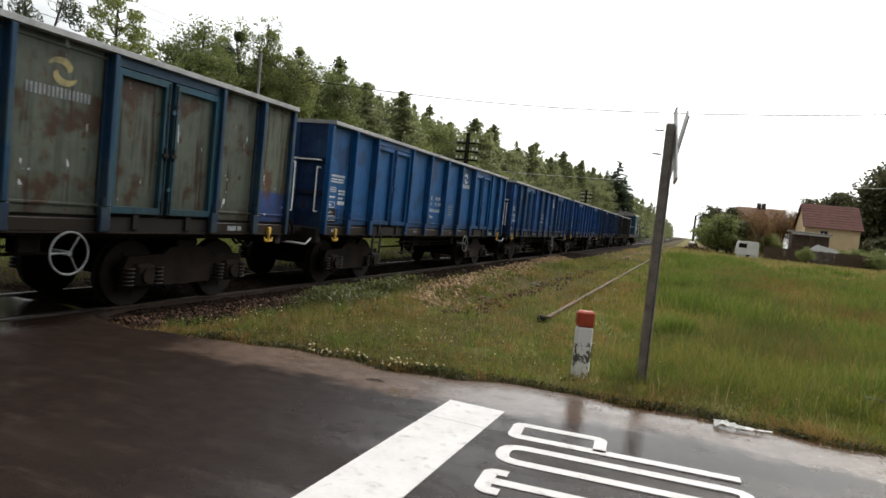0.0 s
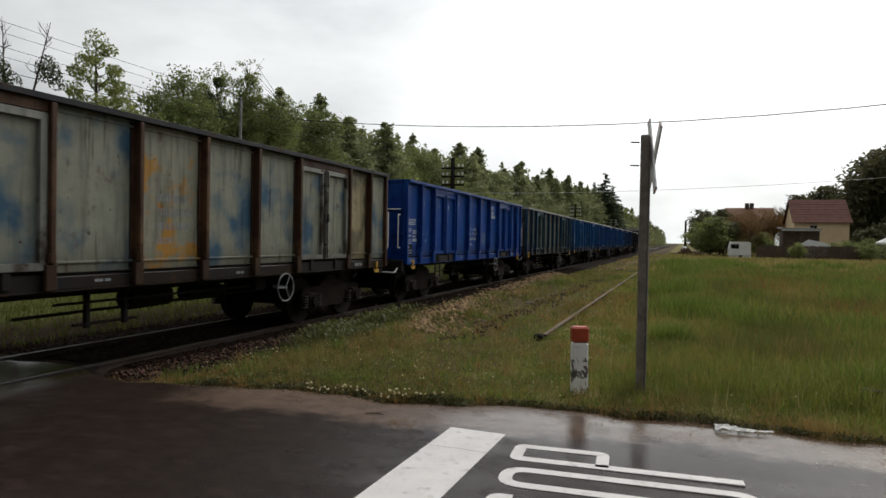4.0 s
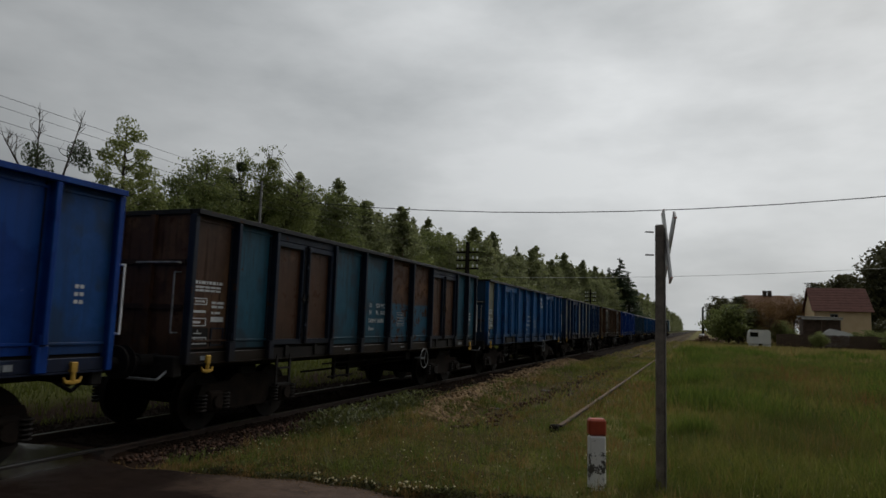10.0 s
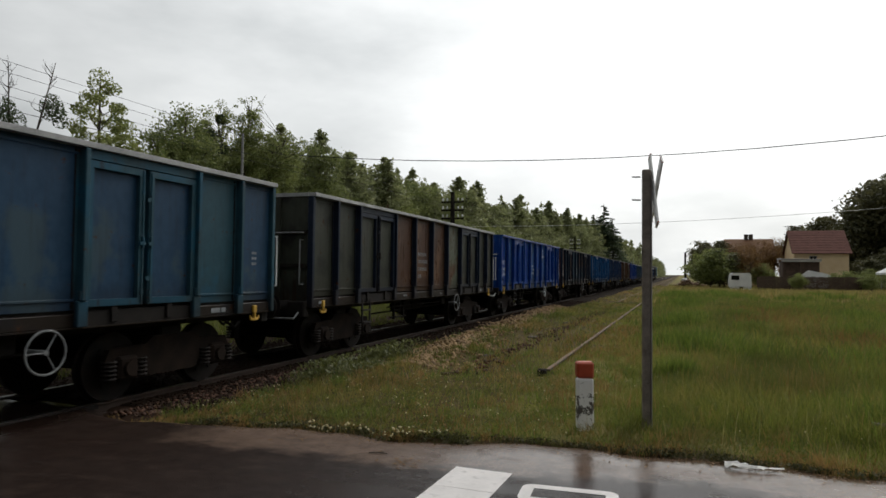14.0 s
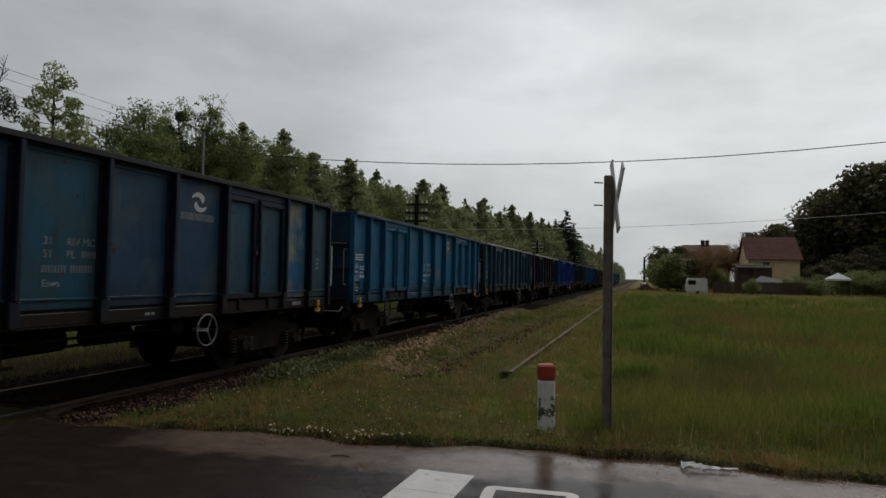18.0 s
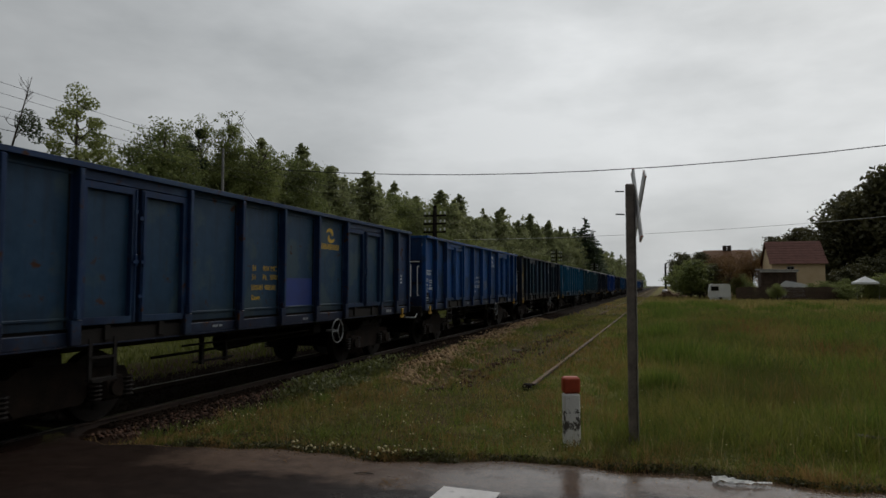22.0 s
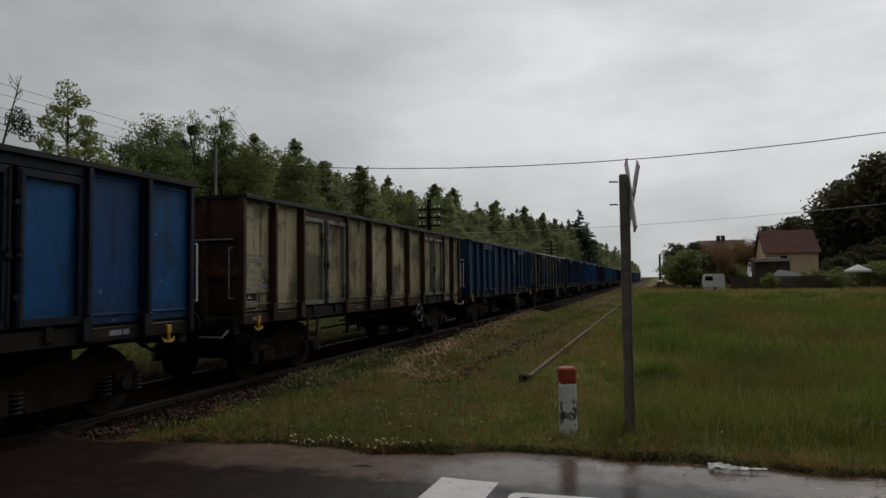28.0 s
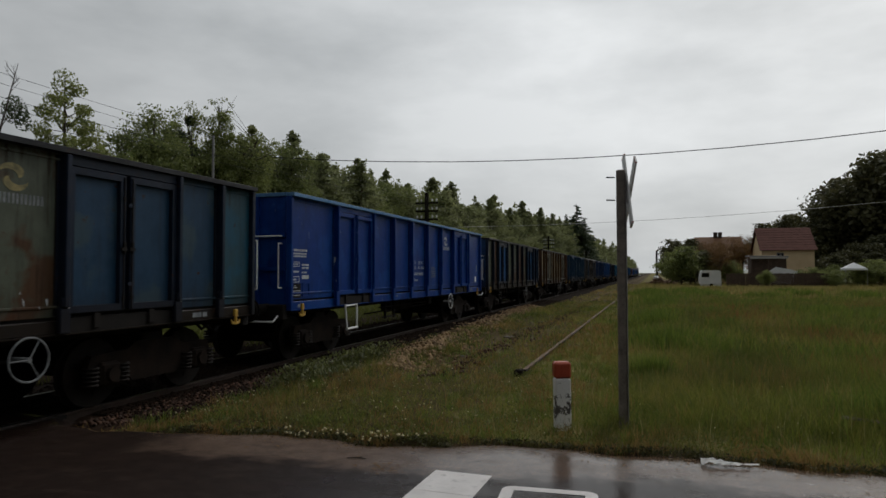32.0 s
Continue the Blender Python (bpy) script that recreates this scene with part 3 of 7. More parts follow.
siding = thing("siding_track", pose(0, 0, 0), "disused overgrown siding with a dull rusty rail", "railway track", kind="structure")
bm = bmesh.new()
rail_bm(bm, -2.11, 11.3, 400, 0.06, foot=False)
part("rail", bm, M["rail_side"], siding)
bm = bmesh.new()
box(bm, -2.142, 11.3, 0.0545, -2.078, 400, 0.0605)
part("rail_head", bm, M["rail_dull"], siding, "pale rusty running surface")
bm = bmesh.new()
rail_bm(bm, -3.56, 40, 400, 0.03)
part("rail", bm, M["rail_dull"], siding)
bm = bmesh.new()
box(bm, -2.24, 11.04, -0.05, -2.10, 11.22, 0.08, 0.02)
part("end_block", bm, M["tarred"], siding, "dark rotten sleeper stub")


# ---- the freight train ----
WAGON, LONG = 14.04, 15.74


def outline_frame(bm, y0, y1, z0, z1, x0, x1, w):
    """A raised rectangular border on a door leaf."""
    box(bm, x0, y0, z0, x1, y0 + w, z1)
    box(bm, x0, y1 - w, z0, x1, y1, z1)
    box(bm, x0, y0 + w, z0, x1, y1 - w, z0 + w)
    box(bm, x0, y0 + w, z1 - w, x1, y1 - w, z1)


def bogie_parts(wagon, y, wheels):
    bogie = new("bogie")
    bogie.parent, bogie.location = wagon, (0, y, -0.10)

    def frame_mesh(bm):
        prof = [(-1.25, 0.50), (-1.15, 0.72), (-0.55, 0.74), (-0.4, 0.84), (0.4, 0.84), (0.55, 0.74), (1.15, 0.72), (1.25, 0.50), (0.62, 0.50), (0.45, 0.30), (-0.45, 0.30), (-0.62, 0.50)]
        a = [bm.verts.new((-0.05, p, z)) for p, z in prof]
        b = [bm.verts.new((0.05, p, z)) for p, z in prof]
        bm.faces.new(a), bm.faces.new(b[::-1])
        for i in range(len(prof)):
            j = (i + 1) % len(prof)
            bm.faces.new((a[i], b[i], b[j], a[j]))

    def axle_box(bm):
        box(bm, -0.10, -0.17, 0.30, 0.12, 0.17, 0.62, 0.04)
        rod(bm, (0.10, 0, 0.46), (0.17, 0, 0.46), 0.11, 0.10, 10)

    def spring(bm):
        for k in range(5):
            ring(bm, (0, 0, 0.34 + 0.055 * k), (0, 0, 1), 0.085, 0.02, 10, 5)

    for s in (-1, 1):
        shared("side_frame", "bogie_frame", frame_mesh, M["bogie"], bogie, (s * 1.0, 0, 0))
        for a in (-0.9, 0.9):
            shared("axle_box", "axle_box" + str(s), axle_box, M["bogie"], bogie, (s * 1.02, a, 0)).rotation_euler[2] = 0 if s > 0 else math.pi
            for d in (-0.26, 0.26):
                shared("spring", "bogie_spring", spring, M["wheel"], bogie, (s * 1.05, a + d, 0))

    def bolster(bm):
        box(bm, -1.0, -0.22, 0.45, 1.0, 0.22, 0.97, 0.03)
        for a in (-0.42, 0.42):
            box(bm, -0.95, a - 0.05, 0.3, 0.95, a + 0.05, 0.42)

    shared("bolster", "bolster", bolster, M["grime_and_shade"], bogie)

    def wheelset(bm):
        rod(bm, (-1.0, 0, 0), (1.0, 0, 0), 0.075, seg=10)
        for s in (-1, 1):
            rod(bm, (s * 0.70, 0, 0), (s * 0.80, 0, 0), 0.46, seg=32)
            rod(bm, (s * 0.665, 0, 0), (s * 0.70, 0, 0), 0.488, seg=32)
            rod(bm, (s * 0.80, 0, 0), (s * 0.86, 0, 0), 0.13, 0.10, seg=12)
            for k in range(6):
                a = k * math.pi / 3
                rod(bm, (s * 0.80, 0.27 * math.cos(a), 0.27 * math.sin(a)), (s * 0.815, 0.27 * math.cos(a), 0.27 * math.sin(a)), 0.045, seg=8)

    for a in (-0.9, 0.9):
        w = shared("wheelset", "wheelset", wheelset, M["wheel"], bogie)
        w.matrix_parent_inverse = Matrix.Translation((0, a, 0.46))
        wheels.append(w)
    return bogie


def word(text, size, at, material, parent, name="lettering"):
    """Writing painted on the near side of a wagon."""
    cu = bpy.data.curves.new(name, "FONT")
    cu.body, cu.size, cu.extrude = text, size, 0.002
    cu.materials.append(material)
    ob = new(name, cu)
    ob.parent = parent
    ob.matrix_basis = Matrix.Translation(at) @ Euler((radians(90), 0, radians(90))).to_matrix().to_4x4()
    return ob


def bars(bm, x, y0, z0, widths, h, gap=0.03):
    y = y0
    for w in widths:
        box(bm, x, y, z0, x + 0.004, y + w, z0 + h)
        y += w + gap


def emblem(bm, x, y, z, r):
    """A plain round mark: two tapering crescents turned about an open middle."""
    n = 14
    for s in (1, -1):
        rows = []
        for i in range(n + 1):
            u = i / n
            a = math.pi * (0.90 - 0.95 * u)
            inner = 0.34 + 0.80 * (1 - u) ** 2.4
            outer = inner + 0.66 * math.sin(math.pi * u) ** 0.8 + 0.01
            rows.append([(1.1 * r * q * math.cos(a), 0.85 * r * q * math.sin(a)) for q in (outer, inner)])
        lo = [[bm.verts.new((x, y + s * p, z + s * q)) for p, q in row] for row in rows]
        hi = [[bm.verts.new((x + 0.004, y + s * p, z + s * q)) for p, q in row] for row in rows]
        for i in range(n):
            bm.faces.new((hi[i][0], hi[i + 1][0], hi[i + 1][1], hi[i][1]))
            bm.faces.new((lo[i][0], lo[i + 1][0], hi[i + 1][0], hi[i][0]))
            bm.faces.new((lo[i + 1][1], lo[i][1], hi[i][1], hi[i + 1][1]))


WHEELS = []


def make_wagon(label, panel_mats, door_mat, stake_mat, sill_mat, cap_mat, end_mat, half=6.36, marks=(), yellow_logo=False, brake_at=2.1, top=3.20, steps=False, frame_mat=None):
    """An open high-sided bogie wagon, its middle at the origin, rails at z = 0, front towards +y."""
    wg = thing("freight_wagon", pose(0, 0, 0), label, "freight wagon", "wagons of the freight train")
    key = "%.2f_%.2f" % (half, top)
    zb, zt = 1.19, top - 0.07
    d0, d1 = half - 3.82, half - 1.89
    inner = [-d0 + (2 * d0) * i / 4 for i in range(5)] if half < 7 else [-d0 + (2 * d0) * i / 5 for i in range(6)]
    ends = [half - 0.9] if half < 7 else []
    cuts = [-half] + [-e for e in ends] + [-d1, -d0] + inner[1:-1] + [d0, d1] + ends + [half]
    n = 0
    for a, b in zip(cuts[:-1], cuts[1:]):
        if abs(a + d1) < 1e-6 or abs(a - d0) < 1e-6:
            mid = (a + b) / 2
            w = (b - a) / 2
            for c0 in (a, mid):
                def leaf(bm, w=w):
                    box(bm, 1.335, 0.045, zb + 0.04, 1.352, w - 0.045, zt - 0.14)
                leaf_ob = shared("door_leaf", "leaf_%s_%.3f" % (key, w), leaf, door_mat, wg, (0, c0, 0))
                s = -1 if c0 == mid else 1

                def border(bm, w=w):
                    outline_frame(bm, 0.04, w - 0.04, zb + 0.036, zt - 0.136, 1.336, 1.418, 0.085)
                    for z in (zb + 0.35, zt - 0.55):
                        box(bm, 1.40, 0.0, z, 1.43, 0.10, z + 0.05)
                shared("leaf_frame", "border_%s_%.3f" % (key, w), border, frame_mat or stake_mat, leaf_ob)

                def latch(bm, w=w):
                    rod(bm, (1.425, 0, zb + 0.05), (1.425, 0, zt - 0.16), 0.010, seg=6)
                    box(bm, 1.415, -0.02, 1.96, 1.45, 0.02, 2.12, 0.008)
                    box(bm, 1.43, -0.06, 2.0, 1.455, 0.03, 2.04)
                    for z in (1.36, 2.66):
                        box(bm, 1.415, -0.02, z, 1.437, 0.02, z + 0.05)
                shared("latch", "latch_" + key, latch, M["grime_and_shade"] if rough_latch(label) else stake_mat, leaf_ob, (0, w - 0.07 if s > 0 else 0.07, 0))

            # near-black sheet stands in for shade in the gaps round the leaves
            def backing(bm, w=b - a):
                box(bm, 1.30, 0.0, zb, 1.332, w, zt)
            shared("door_backing", "backing_%s_%.3f" % (key, b - a), backing, M["grime_and_shade"], wg, (0, a, 0))

            def header(bm, w=b - a):
                box(bm, 1.35, 0, zt - 0.12, 1.41, w, zt + 0.0)
            shared("door_header", "header_%s_%.3f" % (key, b - a), header, stake_mat, wg, (0, a, 0))
            continue
        w = b - a

        def bay(bm, w=w):
            box(bm, 1.31, 0.0, zb, 1.345, w, zt)
            box(bm, 1.345, 0.0, zb + 0.10, 1.365, w, zb + 0.135, 0.006)
            box(bm, 1.345, 0.0, zt - 0.09, 1.360, w, zt - 0.06, 0.005)
        shared("side_panel", "bay_%s_%.3f" % (key, w), bay, panel_mats[n % len(panel_mats)], wg, (0, a, 0))
        n += 1

    def stake(bm):
        box(bm, 1.346, -0.036, 1.30, 1.475, 0.036, zt - 0.01, 0.01)
        box(bm, 1.346, -0.070, 1.20, 1.356, 0.070, zt - 0.02)
        box(bm, 1.375, -0.075, 0.99, 1.45, 0.075, 1.30, 0.012)
        box(bm, 1.40, -0.055, 1.30, 1.46, 0.055, 1.42, 0.01)

    # dark strips paint the recess shadow on both sides of a stake
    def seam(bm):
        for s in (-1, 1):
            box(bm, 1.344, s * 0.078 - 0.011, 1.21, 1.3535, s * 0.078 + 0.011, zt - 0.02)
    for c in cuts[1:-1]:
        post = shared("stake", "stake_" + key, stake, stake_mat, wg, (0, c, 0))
        shared("seam", "stake_shade_" + key, seam, M["grime_and_shade"], post, label="dark strip painted as the recess shadow beside the stake")

    def corner(bm):
        box(bm, 1.30, -0.04, 0.98, 1.425, 0.05, zt + 0.0, 0.012)
    for c in (-half, half):
        shared("corner_post", "corner_" + key, corner, stake_mat, wg, (0, c, 0))

    def sill(bm):
        box(bm, 1.30, -half, 0.99, 1.37, half, 1.145, 0.008)
        box(bm, 1.28, -half, 0.97, 1.385, half, 0.99)
    shared("side_sill", "sill_" + key, sill, sill_mat, wg)

    # near-black strip in place of the shadow the panel lip throws
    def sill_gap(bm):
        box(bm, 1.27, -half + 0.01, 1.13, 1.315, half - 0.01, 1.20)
    shared("sill_gap", "lipshade_" + key, sill_gap, M["grime_and_shade"], wg, label="dark line painted as the shadow under the panel lip")

    def door_sill(bm):
        box(bm, 1.36, d0 + 0.09, 0.985, 1.379, d1 - 0.09, 1.175, 0.006)
        for y in (d0 + 0.5, d1 - 0.5):
            box(bm, 1.379, y - 0.05, 1.02, 1.41, y + 0.05, 1.22, 0.01)
    for turn in (0, 1):
        o = shared("door_sill", "doorsill_" + key, door_sill, M["grime_and_shade"] if "vivid" not in sill_mat.name else sill_mat, wg, label="dirty threshold plate below the doors")
        if turn:
            o.location[1] = -d0 - d1

    def cap(bm):
        box(bm, 1.31, -half - 0.03, zt, 1.475, half + 0.03, top, 0.003)
        box(bm, -1.475, -half - 0.03, zt, -1.31, half + 0.03, top, 0.003)
        for s in (-1, 1):
            box(bm, -1.31, s * half - 0.05, zt, 1.31, s * half + 0.05, top, 0.003)
    shared("top_rail", "cap_" + key, cap, cap_mat, wg)

    def far_side(bm):
        box(bm, -1.375, -half, 0.98, -1.33, half, zt)
        for c in cuts:
            box(bm, -1.45, c - 0.05, 1.06, -1.375, c + 0.05, zt)
    shared("far_side", "far_" + key, far_side, stake_mat, wg)

    def end_wall(bm):
        box(bm, -1.30, -0.02, 1.1, 1.30, 0.02, zt)

    def end_rib(bm):
        box(bm, -0.05, -0.08, 1.1, 0.05, 0.08, zt)

    def end_beam(bm):
        box(bm, -1.29, -0.055, 0.0, 1.29, 0.055, 0.07)
    for c in (-half, half):
        wall = shared("end_wall", "end_" + key, end_wall, end_mat, wg, (0, c, 0))
        for x in (-0.65, 0.0, 0.65):
            shared("end_rib", "rib_" + key, end_rib, end_mat, wall, (x, 0, 0))
        for z in (1.75, 2.4):
            shared("end_beam", "beam_" + key, end_beam, end_mat, wall, (0, 0, z))

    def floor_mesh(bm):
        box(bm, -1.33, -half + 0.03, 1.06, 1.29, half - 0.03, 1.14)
    shared("floor", "floor_" + key, floor_mesh, M["grime_and_shade"], wg)

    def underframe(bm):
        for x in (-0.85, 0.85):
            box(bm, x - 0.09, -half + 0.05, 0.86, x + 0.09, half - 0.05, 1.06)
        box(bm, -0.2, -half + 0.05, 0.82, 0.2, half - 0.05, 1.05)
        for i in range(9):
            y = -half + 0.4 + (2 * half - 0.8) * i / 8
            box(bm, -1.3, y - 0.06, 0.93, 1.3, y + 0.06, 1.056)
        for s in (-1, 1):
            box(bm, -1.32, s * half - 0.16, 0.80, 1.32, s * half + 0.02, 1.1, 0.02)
    shared("underframe", "under_" + key, underframe, M["grime_and_shade"], wg)

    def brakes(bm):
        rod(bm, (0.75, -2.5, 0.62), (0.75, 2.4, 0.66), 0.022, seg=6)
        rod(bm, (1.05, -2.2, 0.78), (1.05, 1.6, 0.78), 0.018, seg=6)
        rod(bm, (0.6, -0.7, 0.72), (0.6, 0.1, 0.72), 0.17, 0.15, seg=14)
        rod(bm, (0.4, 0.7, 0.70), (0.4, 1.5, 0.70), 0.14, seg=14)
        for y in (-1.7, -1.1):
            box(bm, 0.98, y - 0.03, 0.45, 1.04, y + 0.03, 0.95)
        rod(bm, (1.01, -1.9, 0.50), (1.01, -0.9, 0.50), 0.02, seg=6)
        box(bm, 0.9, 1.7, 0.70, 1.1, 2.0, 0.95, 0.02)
    shared("brake_gear", "brakes_" + key, brakes, M["grime_and_shade"], wg)

    def buffer(bm):
        rod(bm, (0, 0, 0), (0, 0.38, 0), 0.10, 0.09, 12)
        rod(bm, (0, 0.38, 0), (0, 0.60, 0), 0.07, seg=12)
        rod(bm, (0, 0.585, 0), (0, 0.61, 0), 0.22, 0.23, 18)
    for s in (-1, 1):
        for x in (-0.875, 0.875):
            o = shared("buffer", "buffer", buffer, M["grime_and_shade"], wg, (x, s * half, 1.02))
            o.rotation_euler[2] = 0 if s > 0 else math.pi

    def hook(bm):
        rod(bm, (0, 0, 1.0), (0, 0.45, 1.0), 0.05, seg=8)
        ring(bm, (0, 0.5, 0.93), (1, 0, 0), 0.11, 0.022, 12, 6)
        rod(bm, (0.25, 0.05, 0.85), (0.32, 0.42, 0.62), 0.028, seg=6)
        rod(bm, (0.32, 0.42, 0.62), (0.3, 0.62, 0.75), 0.028, seg=6)
    for s in (-1, 1):
        shared("coupling", "hook", hook, M["grime_and_shade"], wg, (0, s * half, 0)).rotation_euler[2] = 0 if s > 0 else math.pi

    def handrail(bm):
        rod(bm, (0, 0, 1.42), (0, 0, 2.28), 0.014, seg=6)
        rod(bm, (0, 0, 1.42), (-0.12, 0, 1.42), 0.014, seg=6)
        rod(bm, (0, 0, 2.28), (-0.12, 0, 2.28), 0.014, seg=6)
    grip = M["white"] if end_mat.name in ("fresh_blue_paint", "navy_paint") else M["grip_worn"]
    shared("handrail", "handrail", handrail, M["white"], wg, (1.40, half + 0.13, 0), "white grab rail at the corner")
    rear = shared("handrail", "handrail", handrail, grip, wg, (1.20, -half - 0.14, 0), "pale grab rail on the end wall")
    rear.rotation_euler[2] = -math.pi / 2

    def end_grip(bm):
        rod(bm, (0.45, -0.12, 2.42), (1.22, -0.12, 2.42), 0.015, seg=6)
        for x in (0.45, 1.22):
            rod(bm, (x, -0.12, 2.42), (x, -0.02, 2.42), 0.015, seg=6)
    shared("end_grip", "end_grip", end_grip, grip, wg, (0, -half, 0), "pale grip bar across the end wall")

    def end_step(bm):
        rod(bm, (0.55, -0.32, 0.78), (1.2, -0.32, 0.78), 0.02, seg=6)
        for x in (0.55, 1.2):
            rod(bm, (x, -0.32, 0.78), (x, -0.05, 0.95), 0.018, seg=6)
    shared("end_step", "end_step", end_step, grip, wg, (0, -half, 0), "pale shunter's step below the buffer")

    def lashing(bm):
        box(bm, 1.32, -0.045, 0.98, 1.37, 0.045, 1.10, 0.01)
        rod(bm, (1.345, 0, 1.0), (1.345, 0, 0.86), 0.026, 0.03, seg=8)
        for y in (-1, 1):
            rod(bm, (1.345, 0, 0.865), (1.345, y * 0.09, 0.875), 0.03, 0.022, seg=6)
            rod(bm, (1.345, y * 0.085, 0.87), (1.345, y * 0.115, 0.93), 0.024, 0.012, seg=6)
    for s in (-1, 1):
        shared("tow_eye", "tow_eye", lashing, M["towing"], wg, (0.04, s * (half - 0.45), 0), "yellow towing eye")

    def wheel_mesh(bm):
        ring(bm, (1.47, 0, 0.745), (1, 0, 0), 0.245, 0.014, 32, 6)
        for k in range(3):
            a = math.pi / 3 + k * 2 * math.pi / 3
            rod(bm, (1.47, 0, 0.745), (1.47, 0.245 * math.cos(a), 0.745 + 0.245 * math.sin(a)), 0.010, seg=6)
        rod(bm, (1.2, 0, 0.745), (1.48, 0, 0.745), 0.03, seg=8)
    shared("brake_wheel", "brake_wheel", wheel_mesh, M["lettering"] if "vivid" in panel_mats[0].name or "fresh" in panel_mats[0].name else M["wheel_paint"], wg, (0, brake_at, 0), "white three-spoked brake wheel")

    def stirrup(bm):
        for y in (-1, 1):
            rod(bm, (1.40, y * 0.30, 0.99), (1.43, y * 0.25, 0.44), 0.022, seg=8)
        rod(bm, (1.43, -0.27, 0.44), (1.43, 0.27, 0.44), 0.026, seg=8)
        rod(bm, (1.40, -0.31, 0.96), (1.40, 0.31, 0.96), 0.018, seg=8)

    def footstep(bm):
        for y in (-0.19, 0.19):
            box(bm, 1.36, y - 0.025, 0.52, 1.39, y + 0.025, 1.06)
        box(bm, 1.30, -0.19, 0.52, 1.42, 0.19, 0.56)
        box(bm, 1.34, -0.19, 0.80, 1.40, 0.19, 0.83)
    if steps:
        shared("footstep", "stirrup", stirrup, M["white"], wg, (0, -half + 2.62, 0), "broad white stirrup step under the side sill")
    else:
        shared("footstep", "footstep", footstep, M["grime_and_shade"], wg, (0, -half + 2.35, 0), "stirrup step under the side sill")

    # writing: class marks that read, running numbers and owner's name as bars
    ly = inner[-4] + 0.40
    ink = M["yellow"] if yellow_logo == 2 else (M["lettering"] if "dim" not in marks else M["lettering_dim"])
    if "text" in marks:
        word("31", 0.135, (1.348, ly, 1.965), ink, wg)
        word("RIV MC", 0.135, (1.348, ly + 0.33, 1.965), ink, wg)
        word("51", 0.135, (1.348, ly, 1.81), ink, wg)
        word("PL", 0.135, (1.348, ly + 0.33, 1.81), ink, wg)
        word("Eaws" if half < 7 else "Eanos", 0.125, (1.348, ly, 1.46), ink, wg)

        def numbers(bm):
            bars(bm, 1.3455, ly + 0.56, 1.815, (0.016, 0.016) * 4, 0.085, 0.024)
            bars(bm, 1.3455, ly, 1.63, (0.016, 0.016) * 4, 0.09, 0.028)
            bars(bm, 1.3455, ly + 0.40, 1.63, (0.016, 0.016) * 4, 0.09, 0.028)
        tagged(shared("running_number", "numbers_" + key, numbers, ink, wg), kind="stuff")
    elif "faint" in marks:
        def faint(bm):
            for z, ws in ((2.12, (0.12, 0.5)), (1.92, (0.12, 0.6)), (1.72, (0.4, 0.3)), (1.52, (0.3,))):
                bars(bm, 1.3455, ly, z, [0.022] * int(sum(ws) / 0.055), 0.10, 0.033)
        tagged(shared("running_number", "faint_" + key, faint, ink, wg), kind="stuff")
    if "table" in marks and yellow_logo == 2:
        def repaint(bm):
            box(bm, 1.3455, inner[-3] + 0.10, 1.30, 1.3485, inner[-2] - 0.10, 1.85, 0.001)
        shared("repaint_patch", "repaint_" + key, repaint, M["patch_blue"], wg, label="square patch of fresh bright blue paint")
    elif "table" in marks:
        def table(bm):
            y, z = inner[-3] + 0.56, 1.56
            outline_frame(bm, y, y + 0.40, z, z + 0.33, 1.3455, 1.3495, 0.014)
            for k in range(4):
                box(bm, 1.3455, y + 0.04, z + 0.04 + 0.072 * k, 1.3495, y + 0.36, z + 0.066 + 0.072 * k)
        tagged(shared("load_table", "table_" + key, table, M["lettering_dim"], wg, label="small white table of load limits"), kind="stuff")
    if "logo" in marks:
        tone = (M["yellow_faded"] if "dim" in marks else M["yellow"]) if yellow_logo else M["lettering"]
        mid = (inner[-2] + inner[-1]) / 2

        def logo(bm):
            emblem(bm, 1.3455, mid + 0.02, 2.77, 0.15)

        def name_bar(bm):
            for k in range(8):
                bars(bm, 1.3455, mid - 0.40 + 0.102 * k, 2.475, (0.024, 0.024), 0.115, 0.026)
        shared("emblem", "emblem_" + key, logo, tone, wg, label="two-leaf round emblem")
        tagged(shared("owner_mark", "owner_" + key, name_bar, M["yellow"] if yellow_logo == 2 else M["lettering_dim"] if "dim" in marks or yellow_logo else M["lettering"], wg), kind="stuff")
    if "panel" in marks:
        def notice_bm(bm):
            y = -half + 0.07
            bars(bm, 1.3455, y, 2.135, (0.10, 0.03, 0.08, 0.03, 0.05, 0.06, 0.03, 0.07), 0.045, 0.025)
            for z in (2.075, 2.025):
                bars(bm, 1.3455, y, z, (0.05, 0.05) + (0.10,) * 4, 0.030, 0.018)
            for z, h in ((1.83, 0.10), (1.52, 0.12)):
                outline_frame(bm, y + 0.03, y + 0.32, z, z + h, 1.3455, 1.3495, 0.014)
            bars(bm, 1.3455, y + 0.08, 1.865, (0.05, 0.04, 0.06), 0.03, 0.02)
            bars(bm, 1.3455, y + 0.02, 1.715, (0.28,), 0.035)
            bars(bm, 1.3455, y + 0.06, 1.56, (0.14,), 0.035)
            for z, ws in ((1.85, (0.09, 0.15)), (1.79, (0.12, 0.12)), (1.70, (0.05, 0.12))):
                bars(bm, 1.3455, y + 0.42, z, ws, 0.035, 0.02)
            bars(bm, 1.3455, y + 0.42, 1.585, (0.27,), 0.075)
            for z in (1.95, 1.86, 1.77):
                bars(bm, 1.3455, half - 0.5, z, (0.05, 0.05), 0.045, 0.02)
